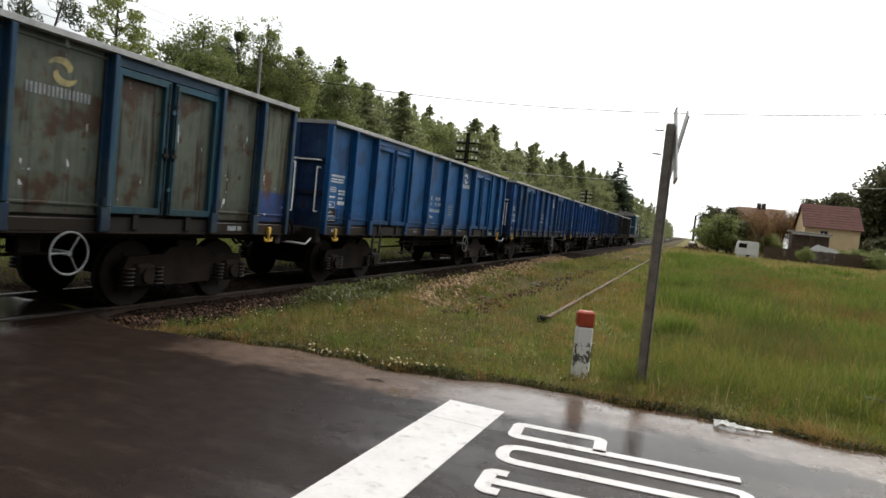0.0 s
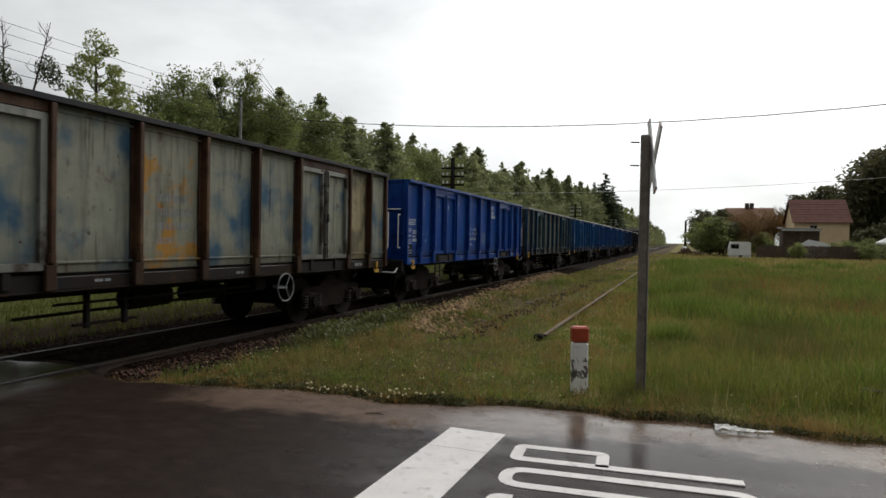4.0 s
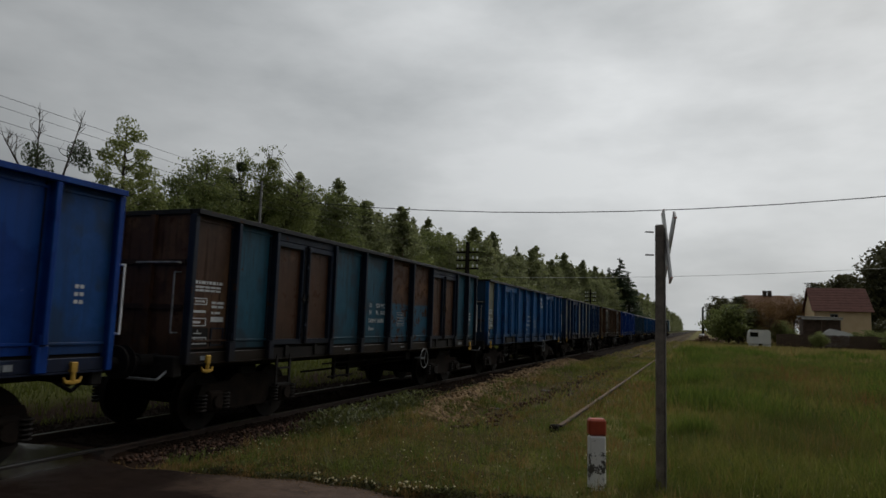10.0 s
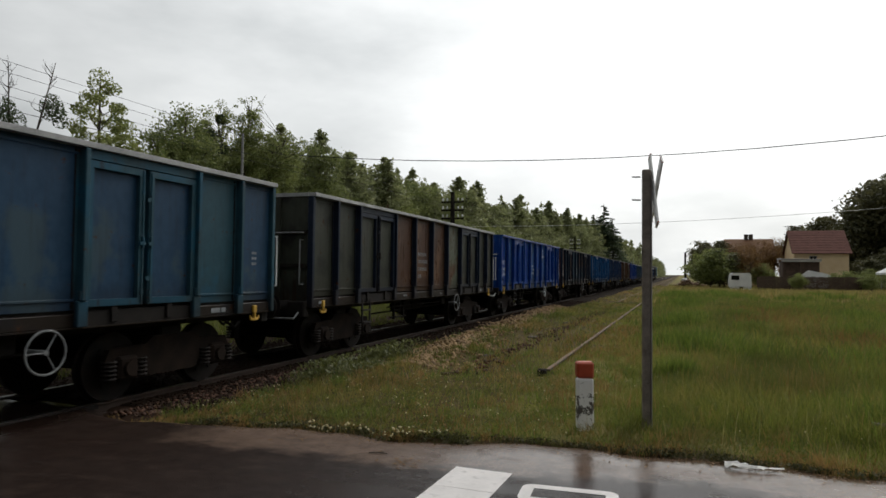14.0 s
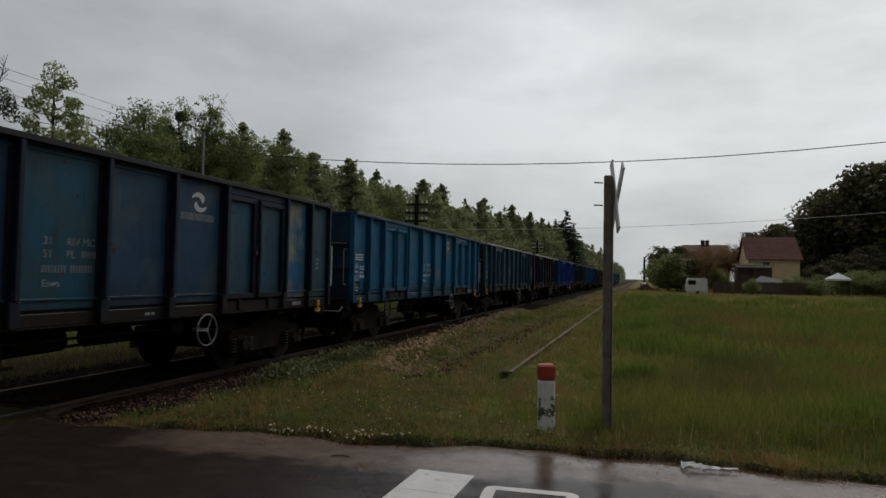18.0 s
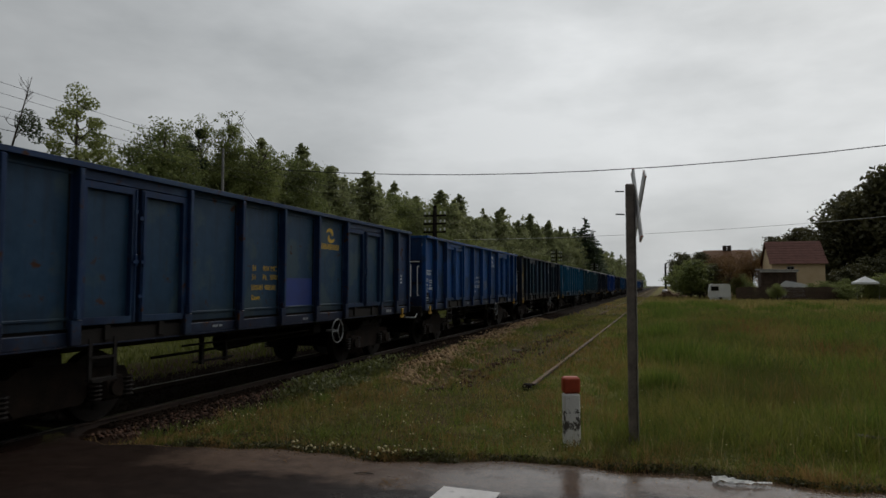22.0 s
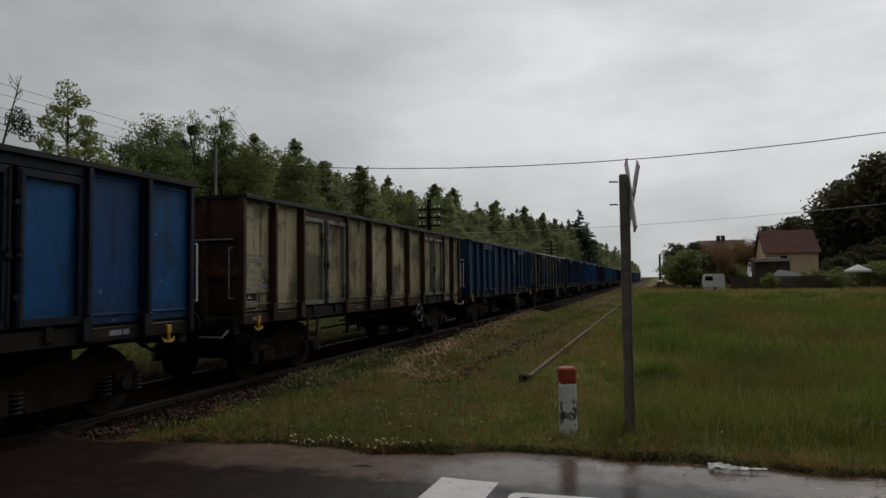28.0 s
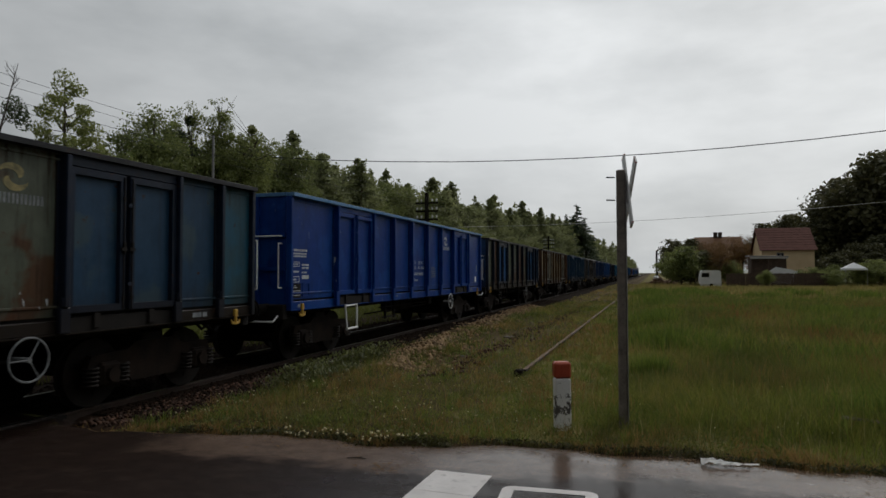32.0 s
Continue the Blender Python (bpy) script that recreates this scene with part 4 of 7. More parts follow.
        tagged(shared("notice", "notice_" + key, notice_bm, M["lettering_dim"] if "dim" in marks else M["lettering"], wg), kind="stuff")

        def plate(bm):
            box(bm, 1.3455, -half + 0.06, 1.215, 1.3485, -half + 0.45, 1.50)

        def grid(bm):
            outline_frame(bm, -half + 0.09, -half + 0.42, 1.26, 1.36, 1.3485, 1.3515, 0.011)
            bars(bm, 1.3485, -half + 0.17, 1.27, (0.01, 0.01, 0.01), 0.08, 0.07)
            bars(bm, 1.3485, -half + 0.15, 1.41, (0.16,), 0.012)
            bars(bm, 1.3485, -half + 0.22, 1.41, (0.012,), 0.06)

        def clip_frame(bm):
            outline_frame(bm, -half + 0.50, -half + 0.78, 1.23, 1.50, 1.3455, 1.360, 0.022)
        black = shared("marking_plate", "plate_" + key, plate, M["grime_and_shade"], wg, label="black marking plate")
        tagged(shared("plate_marks", "platemarks_" + key, grid, M["lettering"], black), kind="stuff")
        shared("label_holder", "holder_" + key, clip_frame, stake_mat, wg, label="square steel label holder")

    if "uic" in marks:
        word("UIC", 0.13, (1.348, half - 0.62, 1.74), M["lettering"], wg)

        def uic_bars(bm):
            bars(bm, 1.3455, half - 0.58, 1.87, (0.08, 0.06), 0.04)
            bars(bm, 1.3455, half - 0.60, 1.60, (0.10, 0.05), 0.08, 0.02)
            bars(bm, 1.3455, half - 0.66, 1.27, (0.30,), 0.03)
        tagged(shared("notice", "uic_" + key, uic_bars, M["lettering_dim"], wg), kind="stuff")
    if "square" in marks:
        def square_notice(bm):
            box(bm, 1.3455, half - 0.72, 1.36, 1.3495, half - 0.50, 1.56)
        shared("paper_notice", "square_" + key, square_notice, M["white"], wg, label="small square white notice")

    def sill_marks(bm):
        bars(bm, 1.371, -1.9, 1.06, (0.12, 0.08), 0.035)
        bars(bm, 1.371, 0.8, 1.04, (0.09, 0.06), 0.04)
        bars(bm, 1.371, half - 1.5, 1.03, (0.20, 0.10), 0.07)
        bars(bm, 1.371, -half + 0.3, 1.03, (0.16,), 0.06)
    tagged(shared("sill_stencil", "sillmarks_" + key, sill_marks, M["lettering_dim"], wg), kind="stuff")
    for s in (-1, 1):
        bogie_parts(wg, s * (half - 1.9), WHEELS)
    return wg


def rough_latch(label):
    return "rust" in label or "faded" in label


BLUE, VIVID, NAVY, TEAL = (0.011, 0.076, 0.262), (0.0035, 0.043, 0.245), (0.012, 0.038, 0.110), (0.012, 0.140, 0.275)
OLIVE, CREAM, BROWN, GREYBLUE, GREEN = (0.115, 0.130, 0.095), (0.47, 0.41, 0.25), (0.076, 0.036, 0.020), (0.026, 0.082, 0.112), (0.150, 0.185, 0.145)
P = {
    "blue": paint("blue_paint", BLUE, (0.02, 0.06, 0.15), 0.3, 0.06, dirt=0.45, chips=0.01),
    "vivid": paint("fresh_blue_paint", VIVID, (0.012, 0.075, 0.33), 0.25, 0.02, dirt=0.30, rough=0.34, chips=0.03),
    "navy": paint("navy_paint", NAVY, (0.03, 0.07, 0.15), 0.3, 0.14),
    "dull": paint("dull_blue_paint", (0.018, 0.058, 0.115), (0.05, 0.09, 0.12), 0.25, 0.12),
    "teal": paint("teal_paint", TEAL, (0.022, 0.115, 0.20), 0.25, 0.07),
    "grey_teal": paint("grey_teal_paint", (0.013, 0.084, 0.135), (0.022, 0.055, 0.085), 0.3, 0.10, dirt=0.5, runs=0.02),
    "mid_blue": paint("worn_mid_blue", (0.014, 0.064, 0.195), (0.02, 0.05, 0.11), 0.3, 0.05, dirt=0.45, chips=0.055),
    "greyblue": paint("grey_blue_paint", GREYBLUE, (0.02, 0.10, 0.16), 0.35, 0.12, runs=0.02),
    "olive": paint("olive_paint", OLIVE, (0.105, 0.055, 0.028), 0.26, 0.10, dirt=0.5, runs=0.10, chips=0.05),
    "olive_old": paint("rotten_olive_paint", (0.092, 0.108, 0.084), (0.060, 0.036, 0.022), 0.24, 0.13, dirt=0.55, runs=0.085, chips=0.065, size=2.0),
    "olive_blue": paint("rotten_olive_with_blue", (0.092, 0.108, 0.084), (0.060, 0.036, 0.022), 0.22, 0.13, low=(0.014, 0.045, 0.17), split=1.50, dirt=0.55, runs=0.085, chips=0.065, size=2.0),
    "pale_soft": paint("faded_cream_over_blue", (0.33, 0.33, 0.26), (0.03, 0.115, 0.22), 0.26, 0.06, dirt=0.45, soft=0.13),
    "olive_dark": paint("sooty_olive_paint", (0.050, 0.055, 0.042), (0.030, 0.032, 0.028), 0.3, 0.12, dirt=0.5, runs=0.02),
    "olive_low": paint("olive_patched_paint", OLIVE, (0.16, 0.10, 0.04), 0.2, 0.12, low=(0.022, 0.06, 0.20), split=1.75, dirt=0.5, runs=0.13, chips=0.05),
    "cream": paint("cream_paint", CREAM, (0.16, 0.15, 0.10), 0.35, 0.12, runs=0.04),
    "cream_dim": paint("dirty_cream_paint", (0.36, 0.31, 0.18), (0.17, 0.15, 0.095), 0.4, 0.12, dirt=0.5, runs=0.07),
    "cream_blue": paint("greyed_cream_paint", (0.27, 0.275, 0.215), (0.05, 0.115, 0.18), 0.30, 0.10, dirt=0.5, runs=0.05, soft=0.08),
    "cream_ochre": paint("ochre_stained_cream", (0.28, 0.275, 0.21), (0.46, 0.24, 0.05), 0.16, 0.10, dirt=0.5, runs=0.05, size=2.4),
    "pale_frame": paint("pale_frame_paint", (0.30, 0.30, 0.27), (0.10, 0.085, 0.07), 0.25, 0.14, dirt=0.5),
    "pale_end": paint("pale_worn_patch", (0.27, 0.26, 0.18), (0.025, 0.12, 0.24), 0.12, 0.06, low=(0.020, 0.12, 0.25), split=1.55, size=0.8),
    "azure": paint("azure_paint", (0.010, 0.095, 0.270), (0.016, 0.065, 0.17), 0.25, 0.05, dirt=0.4, chips=0.01),
    "vivid_chipped": paint("chipped_blue_paint", (0.004, 0.058, 0.30), (0.012, 0.07, 0.26), 0.25, 0.02, dirt=0.35, rough=0.34, chips=0.075),
    "patchy": paint("patchy_blue_paint", (0.026, 0.125, 0.25), (0.31, 0.32, 0.23), 0.36, 0.06, dirt=0.45, size=1.5, soft=0.10),
    "brown": paint("brown_paint", BROWN, (0.14, 0.075, 0.04), 0.3, 0.16, dirt=0.5, runs=0.08),
    "brown_low": paint("brown_over_teal", BROWN, (0.15, 0.07, 0.03), 0.3, 0.22, low=(0.014, 0.078, 0.135), split=2.15),
    "green_low": paint("green_over_blue", GREEN, (0.17, 0.12, 0.04), 0.25, 0.16, low=(0.015, 0.055, 0.22), split=2.02, runs=0.05),
    "ochre_low": paint("ochre_over_blue", (0.125, 0.145, 0.110), (0.40, 0.32, 0.17), 0.24, 0.12, low=(0.018, 0.085, 0.22), split=1.95, size=1.8, runs=0.09),
    "ochre": paint("ochre_patch", (0.030, 0.05, 0.06), (0.20, 0.14, 0.04), 0.45, 0.14, size=1.6),
    "green": paint("grey_green_paint", GREEN, (0.10, 0.075, 0.05), 0.22, 0.13, dirt=0.5, runs=0.10, chips=0.03),
    "rusty_sill": paint("rusty_sill", (0.019, 0.013, 0.010), (0.014, 0.018, 0.026), 0.3, 0.14, dirt=0.5),
    "sky": paint("light_blue_paint", (0.020, 0.125, 0.33), (0.03, 0.15, 0.33), 0.2, 0.05),
    "grey_stake": paint("grey_stake_paint", (0.075, 0.064, 0.058), (0.03, 0.028, 0.03), 0.3, 0.12),
    # dark frame blue, deepened so the stakes' shading sits in the paint
    "ink": paint("dark_frame_and_shade_paint", (0.010, 0.019, 0.040), (0.02, 0.03, 0.05), 0.25, 0.12),
    "black": paint("sooty_paint", (0.016, 0.017, 0.020), (0.03, 0.03, 0.035), 0.3, 0.15),
    "cap_blue": paint("light_blue_cap", (0.12, 0.27, 0.50), None, 0.0, 0.0, dirt=0.1, rough=0.35),
}
ALL = ("text", "table", "logo", "panel")
# label, side panels in order from the rear, doors, stakes, sill, top rail, ends, marks, logo tone
TRAIN = [
    ("sooty dark steel open wagon behind the locomotive", ["black"], "black", "black", "rusty_sill", "cap_grey_sky_lit", "black", ("faint",), 0),
    ("blue steel open wagon with dark frames", ["blue"], "blue", "navy", "rusty_sill", "cap_grey_sky_lit", "navy", ("faint", "logo"), 0),
    ("blue steel open wagon with white stencilled marks", ["blue", "vivid"], "blue", "blue", "rusty_sill", "cap_grey_sky_lit", "navy", ALL, 0),
    ("blue steel open wagon with a pale worn top rail", ["blue", "dull"], "dull", "blue", "rusty_sill", "cap_grey_sky_lit", "navy", ALL, 0),
    ("blue steel open wagon with white lettering at its end", ["azure"], "azure", "azure", "rusty_sill", "cap_grey_sky_lit", "navy", ALL, 0),
    ("olive green steel wagon with rust stains and blue touch-ups", ["olive_blue", "olive_blue", "olive_old", "olive_old", "olive_old", "olive_old", "olive_old", "olive_low"], "olive_old", "dull", "rusty_sill", "cap_grey_sky_lit", "olive_dark", ("faint", "dim", "logo"), 1),
    ("bright blue steel open wagon with white chips and emblem", ["vivid_chipped"], "vivid_chipped", "vivid", "vivid", "vivid", "vivid", ALL, 0),
    ("faded cream and olive steel wagon with grimy doors", ["cream", "cream_dim", "cream_blue", "cream_ochre", "cream_blue", "cream_blue", "cream_dim", "cream_blue"], "cream_blue", "brown", "rusty_sill", "black", "brown", ("faint", "dim"), 0),
    ("blue steel wagon with large faded cream patches", ["pale_soft", "pale_soft", "pale_soft", "patchy", "pale_soft", "patchy", "patchy", "pale_soft"], "sky", "navy", "rusty_sill", "black", "dull", ("faint",), 0),
    ("mid-blue steel wagon with a pale worn end panel", ["pale_end", "azure", "azure", "azure", "azure", "azure", "azure", "azure"], "azure", "azure", "azure", "black", "dull", ALL, 0),
    ("teal steel wagon with rust-brown upper panels and doors", ["brown", "grey_teal", "grey_teal", "grey_teal", "brown_low", "brown_low", "grey_teal", "grey_teal"], "brown", "ink", "rusty_sill", "black", "brown", ("text", "table", "panel", "uic"), 0),
    ("vivid blue steel open wagon with white emblem and end rails", ["vivid", "blue"], "vivid", "vivid", "navy", "vivid", "vivid", ALL, 0),
    ("dark olive steel wagon with rust-brown panels and pale top", ["olive_dark", "olive_dark", "brown", "brown", "brown", "olive", "olive_dark", "olive_dark"], "olive_dark", "ink", "rusty_sill", "cap_grey_sky_lit", "olive_dark", ("faint", "dim"), 0),
    ("dull grey-blue steel wagon with worn white marks", ["greyblue", "dull"], "dull", "greyblue", "rusty_sill", "cap_grey_sky_lit", "black", ("faint", "panel", "dim"), 0),
    ("teal blue steel wagon with a yellow emblem", ["teal"], "teal", "teal", "teal", "dull", "dull", ALL, 1),
    ("dirty dark teal wagon with an ochre patch at its end", ["ochre", "dull", "dull", "greyblue", "dull", "dull", "patchy", "greyblue"], "greyblue", "ink", "rusty_sill", "black", "black", ("text", "logo", "panel", "dim"), 0),
    ("blue steel open wagon with a white emblem and small marks", ["blue", "mid_blue"], "blue", "blue", "navy", "blue", "navy", ALL, 0),
    ("navy blue steel wagon with yellow emblem and lettering", ["navy", "dull", "dull", "dull", "dull", "dull", "dull", "navy"], "dull", "navy", "navy", "navy", "navy", ALL, 2),
    ("grey-green steel wagon repainted blue along its lower half", ["green", "green", "green", "ochre_low", "green", "ochre_low", "dull", "dull"], "green_low", "grey_stake", "rusty_sill", "cap_grey_sky_lit", "green", ("faint", "dim"), 1),
    ("dull dark blue steel wagon with worn lettering", ["dull", "navy"], "dull", "dull", "rusty_sill", "navy", "navy", ("text", "table", "logo", "dim"), 0),
    ("cream steel wagon with brown stakes and rust streaks", ["cream", "cream", "cream_dim"], "cream_dim", "brown", "brown", "black", "brown", ("panel", "dim"), 0),
    ("rust-brown and olive steel wagon with blue doors", ["olive", "brown", "olive", "olive", "brown", "olive", "mid_blue", "azure"], "azure", "ink", "rusty_sill", "black", "navy", ("faint", "dim"), 0),
    ("long glossy blue steel wagon with a pale blue top rail", ["vivid"], "vivid", "vivid", "vivid", "cap_blue", "vivid", ALL + ("square",), 0),
    ("grimy dark teal wagon with a faded yellow emblem", ["olive", "dull", "olive", "dull", "olive_low", "olive", "dull", "greyblue"], "dull", "ink", "rusty_sill", "black", "black", ("faint", "dim", "logo"), 1),
    ("blue steel open wagon at the rear of the train", ["blue"], "blue", "blue", "rusty_sill", "cap_grey_sky_lit", "navy", ALL, 0),
]
FRAMES = {
    "faded cream and olive steel wagon with grimy doors": "pale_frame",
    "grey-green steel wagon repainted blue along its lower half": "dull",
    "cream steel wagon with brown stakes and rust streaks": "pale_frame",
    "olive green steel wagon with rust stains and blue touch-ups": "greyblue",
}
FIRST, LONG_AT = -5, 17
CONSIST = []
for i, (label, panels, door, stakes, sills, caps, ends, marks, tone) in enumerate(TRAIN):
    k = FIRST + i
    long_one = k == LONG_AT
    capm = M["cap_grey_sky_lit"] if caps == "cap_grey_sky_lit" else P[caps]
    w = make_wagon(label, [P[p] for p in panels], P[door], P[stakes], P[sills], capm, P[ends], 7.25 if long_one else 6.36, marks, tone, brake_at=2.95 if long_one else 2.06, top=3.27 if long_one else 3.20, steps=long_one, frame_mat=P[FRAMES[label]] if label in FRAMES else None)
    front = WAGON * k + (LONG - WAGON if k > LONG_AT else 0.0)
    CONSIST.append((w, front + (LONG if long_one else WAGON) / 2))


def make_locomotive():
    lo = thing("diesel_locomotive", pose(0, 0, 0), "dark diesel locomotive with a pale roof heading the train", "locomotive")
    bm = bmesh.new()
    box(bm, -1.4, -8.2, 1.0, 1.4, 8.2, 1.3, 0.04)
    part("frame", bm, M["grime_and_shade"], lo)
    bm = bmesh.new()
    box(bm, -0.95, -7.8, 1.3, 0.95, -1.5, 3.3, 0.12)
    part("long_hood", bm, P["black"], lo)
    bm = bmesh.new()
    box(bm, -0.95, 1.6, 1.3, 0.95, 7.8, 3.1, 0.12)
    part("short_hood", bm, P["navy"], lo)
    bm = bmesh.new()
    box(bm, -1.45, -1.5, 1.3, 1.45, 1.6, 3.75, 0.08)
    cab = part("cab", bm, P["greyblue"], lo)
    bm = bmesh.new()
    vs = []
    for y in (-1.75, 1.85):
        vs.append([bm.verts.new((1.55 * math.cos(a), y, 3.70 + 0.5 * math.sin(a))) for a in [math.pi * j / 10 for j in range(11)]])
    for j in range(10):
        bm.faces.new((vs[0][j], vs[0][j + 1], vs[1][j + 1], vs[1][j]))
    bm.faces.new(vs[0]), bm.faces.new(vs[1][::-1])
    part("roof", bm, M["sheet"], lo, "pale grey rounded cab roof")
    for y in (-1.52, 1.58):
        for x in (-1.0, 0.25):
            bm = bmesh.new()
            box(bm, x, y, 2.75, x + 0.75, y + 0.04, 3.45)
            part("window", bm, M["dark_glass"], cab)
    bm = bmesh.new()
    rod(bm, (0.4, -4.5, 3.3), (0.4, -4.5, 3.6), 0.2, seg=12)
    part("exhaust", bm, M["grime_and_shade"], lo)
    for y in (-8.0, 8.0):
        for x in (-1.3, 1.3):
            bm = bmesh.new()
            rod(bm, (x, y, 1.3), (x, y, 2.3), 0.02, seg=6)
            rod(bm, (x, y, 2.3), (x, y * 0.25, 2.3), 0.02, seg=6)
            part("handrail", bm, M["white"], lo)
    for s in (-1, 1):
        bogie_parts(lo, s * 5.0, WHEELS)
    return lo


CONSIST.append((make_locomotive(), WAGON * (FIRST - 1) - 17.0 / 2 + WAGON))


# ---- crossing furniture ----
def marker_post(x, y, lean, label, slim=1.0, tall=1.0):
    t = thing("marker_post", pose(x, y, -0.05, 0, lean, 20) @ Matrix.Diagonal((slim, slim, tall, 1)), label, "marker post", "marker posts at the crossing")
    bm = bmesh.new()
    box(bm, -0.09, -0.07, -0.25, 0.09, 0.07, 0.575, 0.018)
    part("shaft", bm, M["concrete_white"], t, "flaking white paint")
    bm = bmesh.new()
    box(bm, -0.094, -0.074, 0.577, 0.094, 0.074, 0.755, 0.02)
    part("cap", bm, M["red"], t, "red painted top")
    return t


marker_post(-0.99, 7.66, -0.5, "short white concrete post with a red top beside the road")
marker_post(-11.3, 6.95, 1.0, "short white concrete post with a red top across the rails", 0.56, 0.62)

sign = thing("crossing_sign", pose(-0.34, 7.85, 0), "weathered wooden post carrying a white warning cross seen edge-on", "warning sign")
bm = bmesh.new()
box(bm, -0.05, -0.05, -0.4, 0.05, 0.05, 2.86, 0.014)
part("post", bm, M["wood_post"], sign)
bm = bmesh.new()
box(bm, 0.0515, -0.05, -0.05, 0.061, -0.012, 2.82)
part("edge_strip", bm, M["sheet"], sign, "pale metal strip along the post")
for lean, off, reach in ((-26, 0.0, 0.46), (42, 0.03, 0.41)):
    bm = bmesh.new()
    box(bm, -0.009, -0.06, -reach, 0.009, 0.06, reach, 0.003)
    arm = part("cross_arm", bm, M["white"], sign, "white enamelled board")
    arm.matrix_basis = pose(0.072 + off, 0.0, 2.63, 0, 0, 14) @ pose(0, 0, 0, lean, 0, 0)
    for e in (0.01 - reach, reach - 0.01):
        bm = bmesh.new()
        box(bm, -0.0105, -0.062, e - 0.006, 0.0105, 0.062, e + 0.006)
        part("red_tip", bm, M["red"], arm)
for z in (2.78, 2.52):
    bm = bmesh.new()
    rod(bm, (-0.065, 0, z), (-0.16, 0, z + 0.005), 0.008, seg=6)
    part("peg", bm, M["wire"], sign)

# the painted stop line and the word on the road, read by drivers heading for the rails
line = thing("stop_line", pose(-1.56, 5.63, 0, 0, 0, -1.6), "broad white stop line painted on wet asphalt", "road marking", "road markings")
for y0, y1 in ((-0.52, 0.0), (-2.47, -0.526), (-4.4, -2.476)):
    bm = bmesh.new()
    box(bm, -0.25, y0, -0.02, 0.25, y1, 0.0075)
    part("line_block", bm, M["road_paint"], line)
LETTERS = {
    "P": [[(0, 0), (0, 1), (1, 1), (1, 0.60), (0, 0.60)]],
    "O": [[(0.5, 0), (0, 0), (0, 1), (1, 1), (1, 0), (0.5, 0)]],
    "T": [[(0.5, 0), (0.5, 1)], [(0, 0.93), (0, 1), (1, 1), (1, 0.93)]],
    "S": [[(0, 0.12), (0, 0), (1, 0), (1, 0.48), (0, 0.52), (0, 1), (1, 1), (1, 0.88)]],
}


def rounded(pts, r=0.075, n=5):
    """Corners turned into short arcs, r from the corner; the ends kept."""
    out = [pts[0]]
    for a, p, b in zip(pts[:-2], pts[1:-1], pts[2:]):
        a, p, b = Vector(a), Vector(p), Vector(b)
        s = p + (a - p).normalized() * min(r, (a - p).length * 0.45)
        e = p + (b - p).normalized() * min(r, (b - p).length * 0.45)
        for i in range(n + 1):
            f = i / n
            out.append(tuple(s * (1 - f) ** 2 + p * 2 * f * (1 - f) + e * f * f))
    return out + [pts[-1]]


def stroke(bm, pts, w, z0, z1):
    """A flat painted stroke of even width with mitred corners."""
    left, right = [], []
    for i, p in enumerate(pts):
        a = Vector(pts[i - 1]) if i else None
        b = Vector(pts[i + 1]) if i + 1 < len(pts) else None
        p = Vector(p)
        d0 = (p - a).normalized() if a else (b - p).normalized()
        d1 = (b - p).normalized() if b else d0
        nrm = Vector((-(d0 + d1).y, (d0 + d1).x)).normalized()
        k = w / 2 / max(0.5, nrm.dot(Vector((-d0.y, d0.x))))
        left.append(p + nrm * k), right.append(p - nrm * k)
    top = [(bm.verts.new((*l, z1)), bm.verts.new((*r, z1))) for l, r in zip(left, right)]
    low = [(bm.verts.new((*l, z0)), bm.verts.new((*r, z0))) for l, r in zip(left, right)]
    for i in range(len(pts) - 1):
        bm.faces.new((top[i][0], top[i][1], top[i + 1][1], top[i + 1][0]))
        bm.faces.new((low[i][0], top[i][0], top[i + 1][0], low[i + 1][0]))
        bm.faces.new((top[i][1], low[i][1], low[i + 1][1], top[i + 1][1]))


stop_word = thing("stop_word", pose(-1.08, 4.6, 0.003, 0, 0, 4.0), "the word STOP in tall white letters on the road", "road marking", "road markings")
for n, ch in enumerate("STOP"):
    y0 = -1.17 + 0.535 * n
    bm = bmesh.new()
    for k, pts in enumerate(LETTERS[ch]):
        stroke(bm, rounded([(1.62 - 1.60 * v, y0 + 0.04 + 0.30 * u) for u, v in pts], 0.15 if ch in "OS" else 0.05), 0.095, -0.02, 0.0045 + 0.0005 * k)
    part("letter", bm, M["road_paint"], stop_word)

bm = bmesh.new()
rows = []
for i in range(15):
    u = i / 14
    row = []
    for j in range(6):
        w = (j / 5 - 0.5) * (0.17 * (1 - u) ** 1.5 + 0.05)
        bend = 0.10 * (u - 0.35) ** 2 - 0.04
        row.append(bm.verts.new((-0.24 + 0.47 * u + random.gauss(0, 0.008), bend + w + random.gauss(0, 0.007), 0.02 + 0.045 * abs(noise.noise(Vector((9 * u, 3 * j, 0.5)))) * (1.3 - u))))
    rows.append(row)
for i in range(14):
    for j in range(5):
        bm.faces.new((rows[i][j], rows[i + 1][j], rows[i + 1][j + 1], rows[i][j + 1]))
bmesh.ops.solidify(bm, geom=bm.faces[:], thickness=0.004)
litter = part("litter", bm, M["white"])
litter.location = (0.62, 6.57, 0.0)
tagged(litter, "crumpled white wrapping lying at the road edge", "litter")


bm = bmesh.new()
rod(bm, (-0.10, 0.0, 0.004), (0.0, 0.012, 0.008), 0.005, 0.006, 6)
rod(bm, (0.0, 0.012, 0.008), (0.08, -0.01, 0.005), 0.006, 0.003, 6)
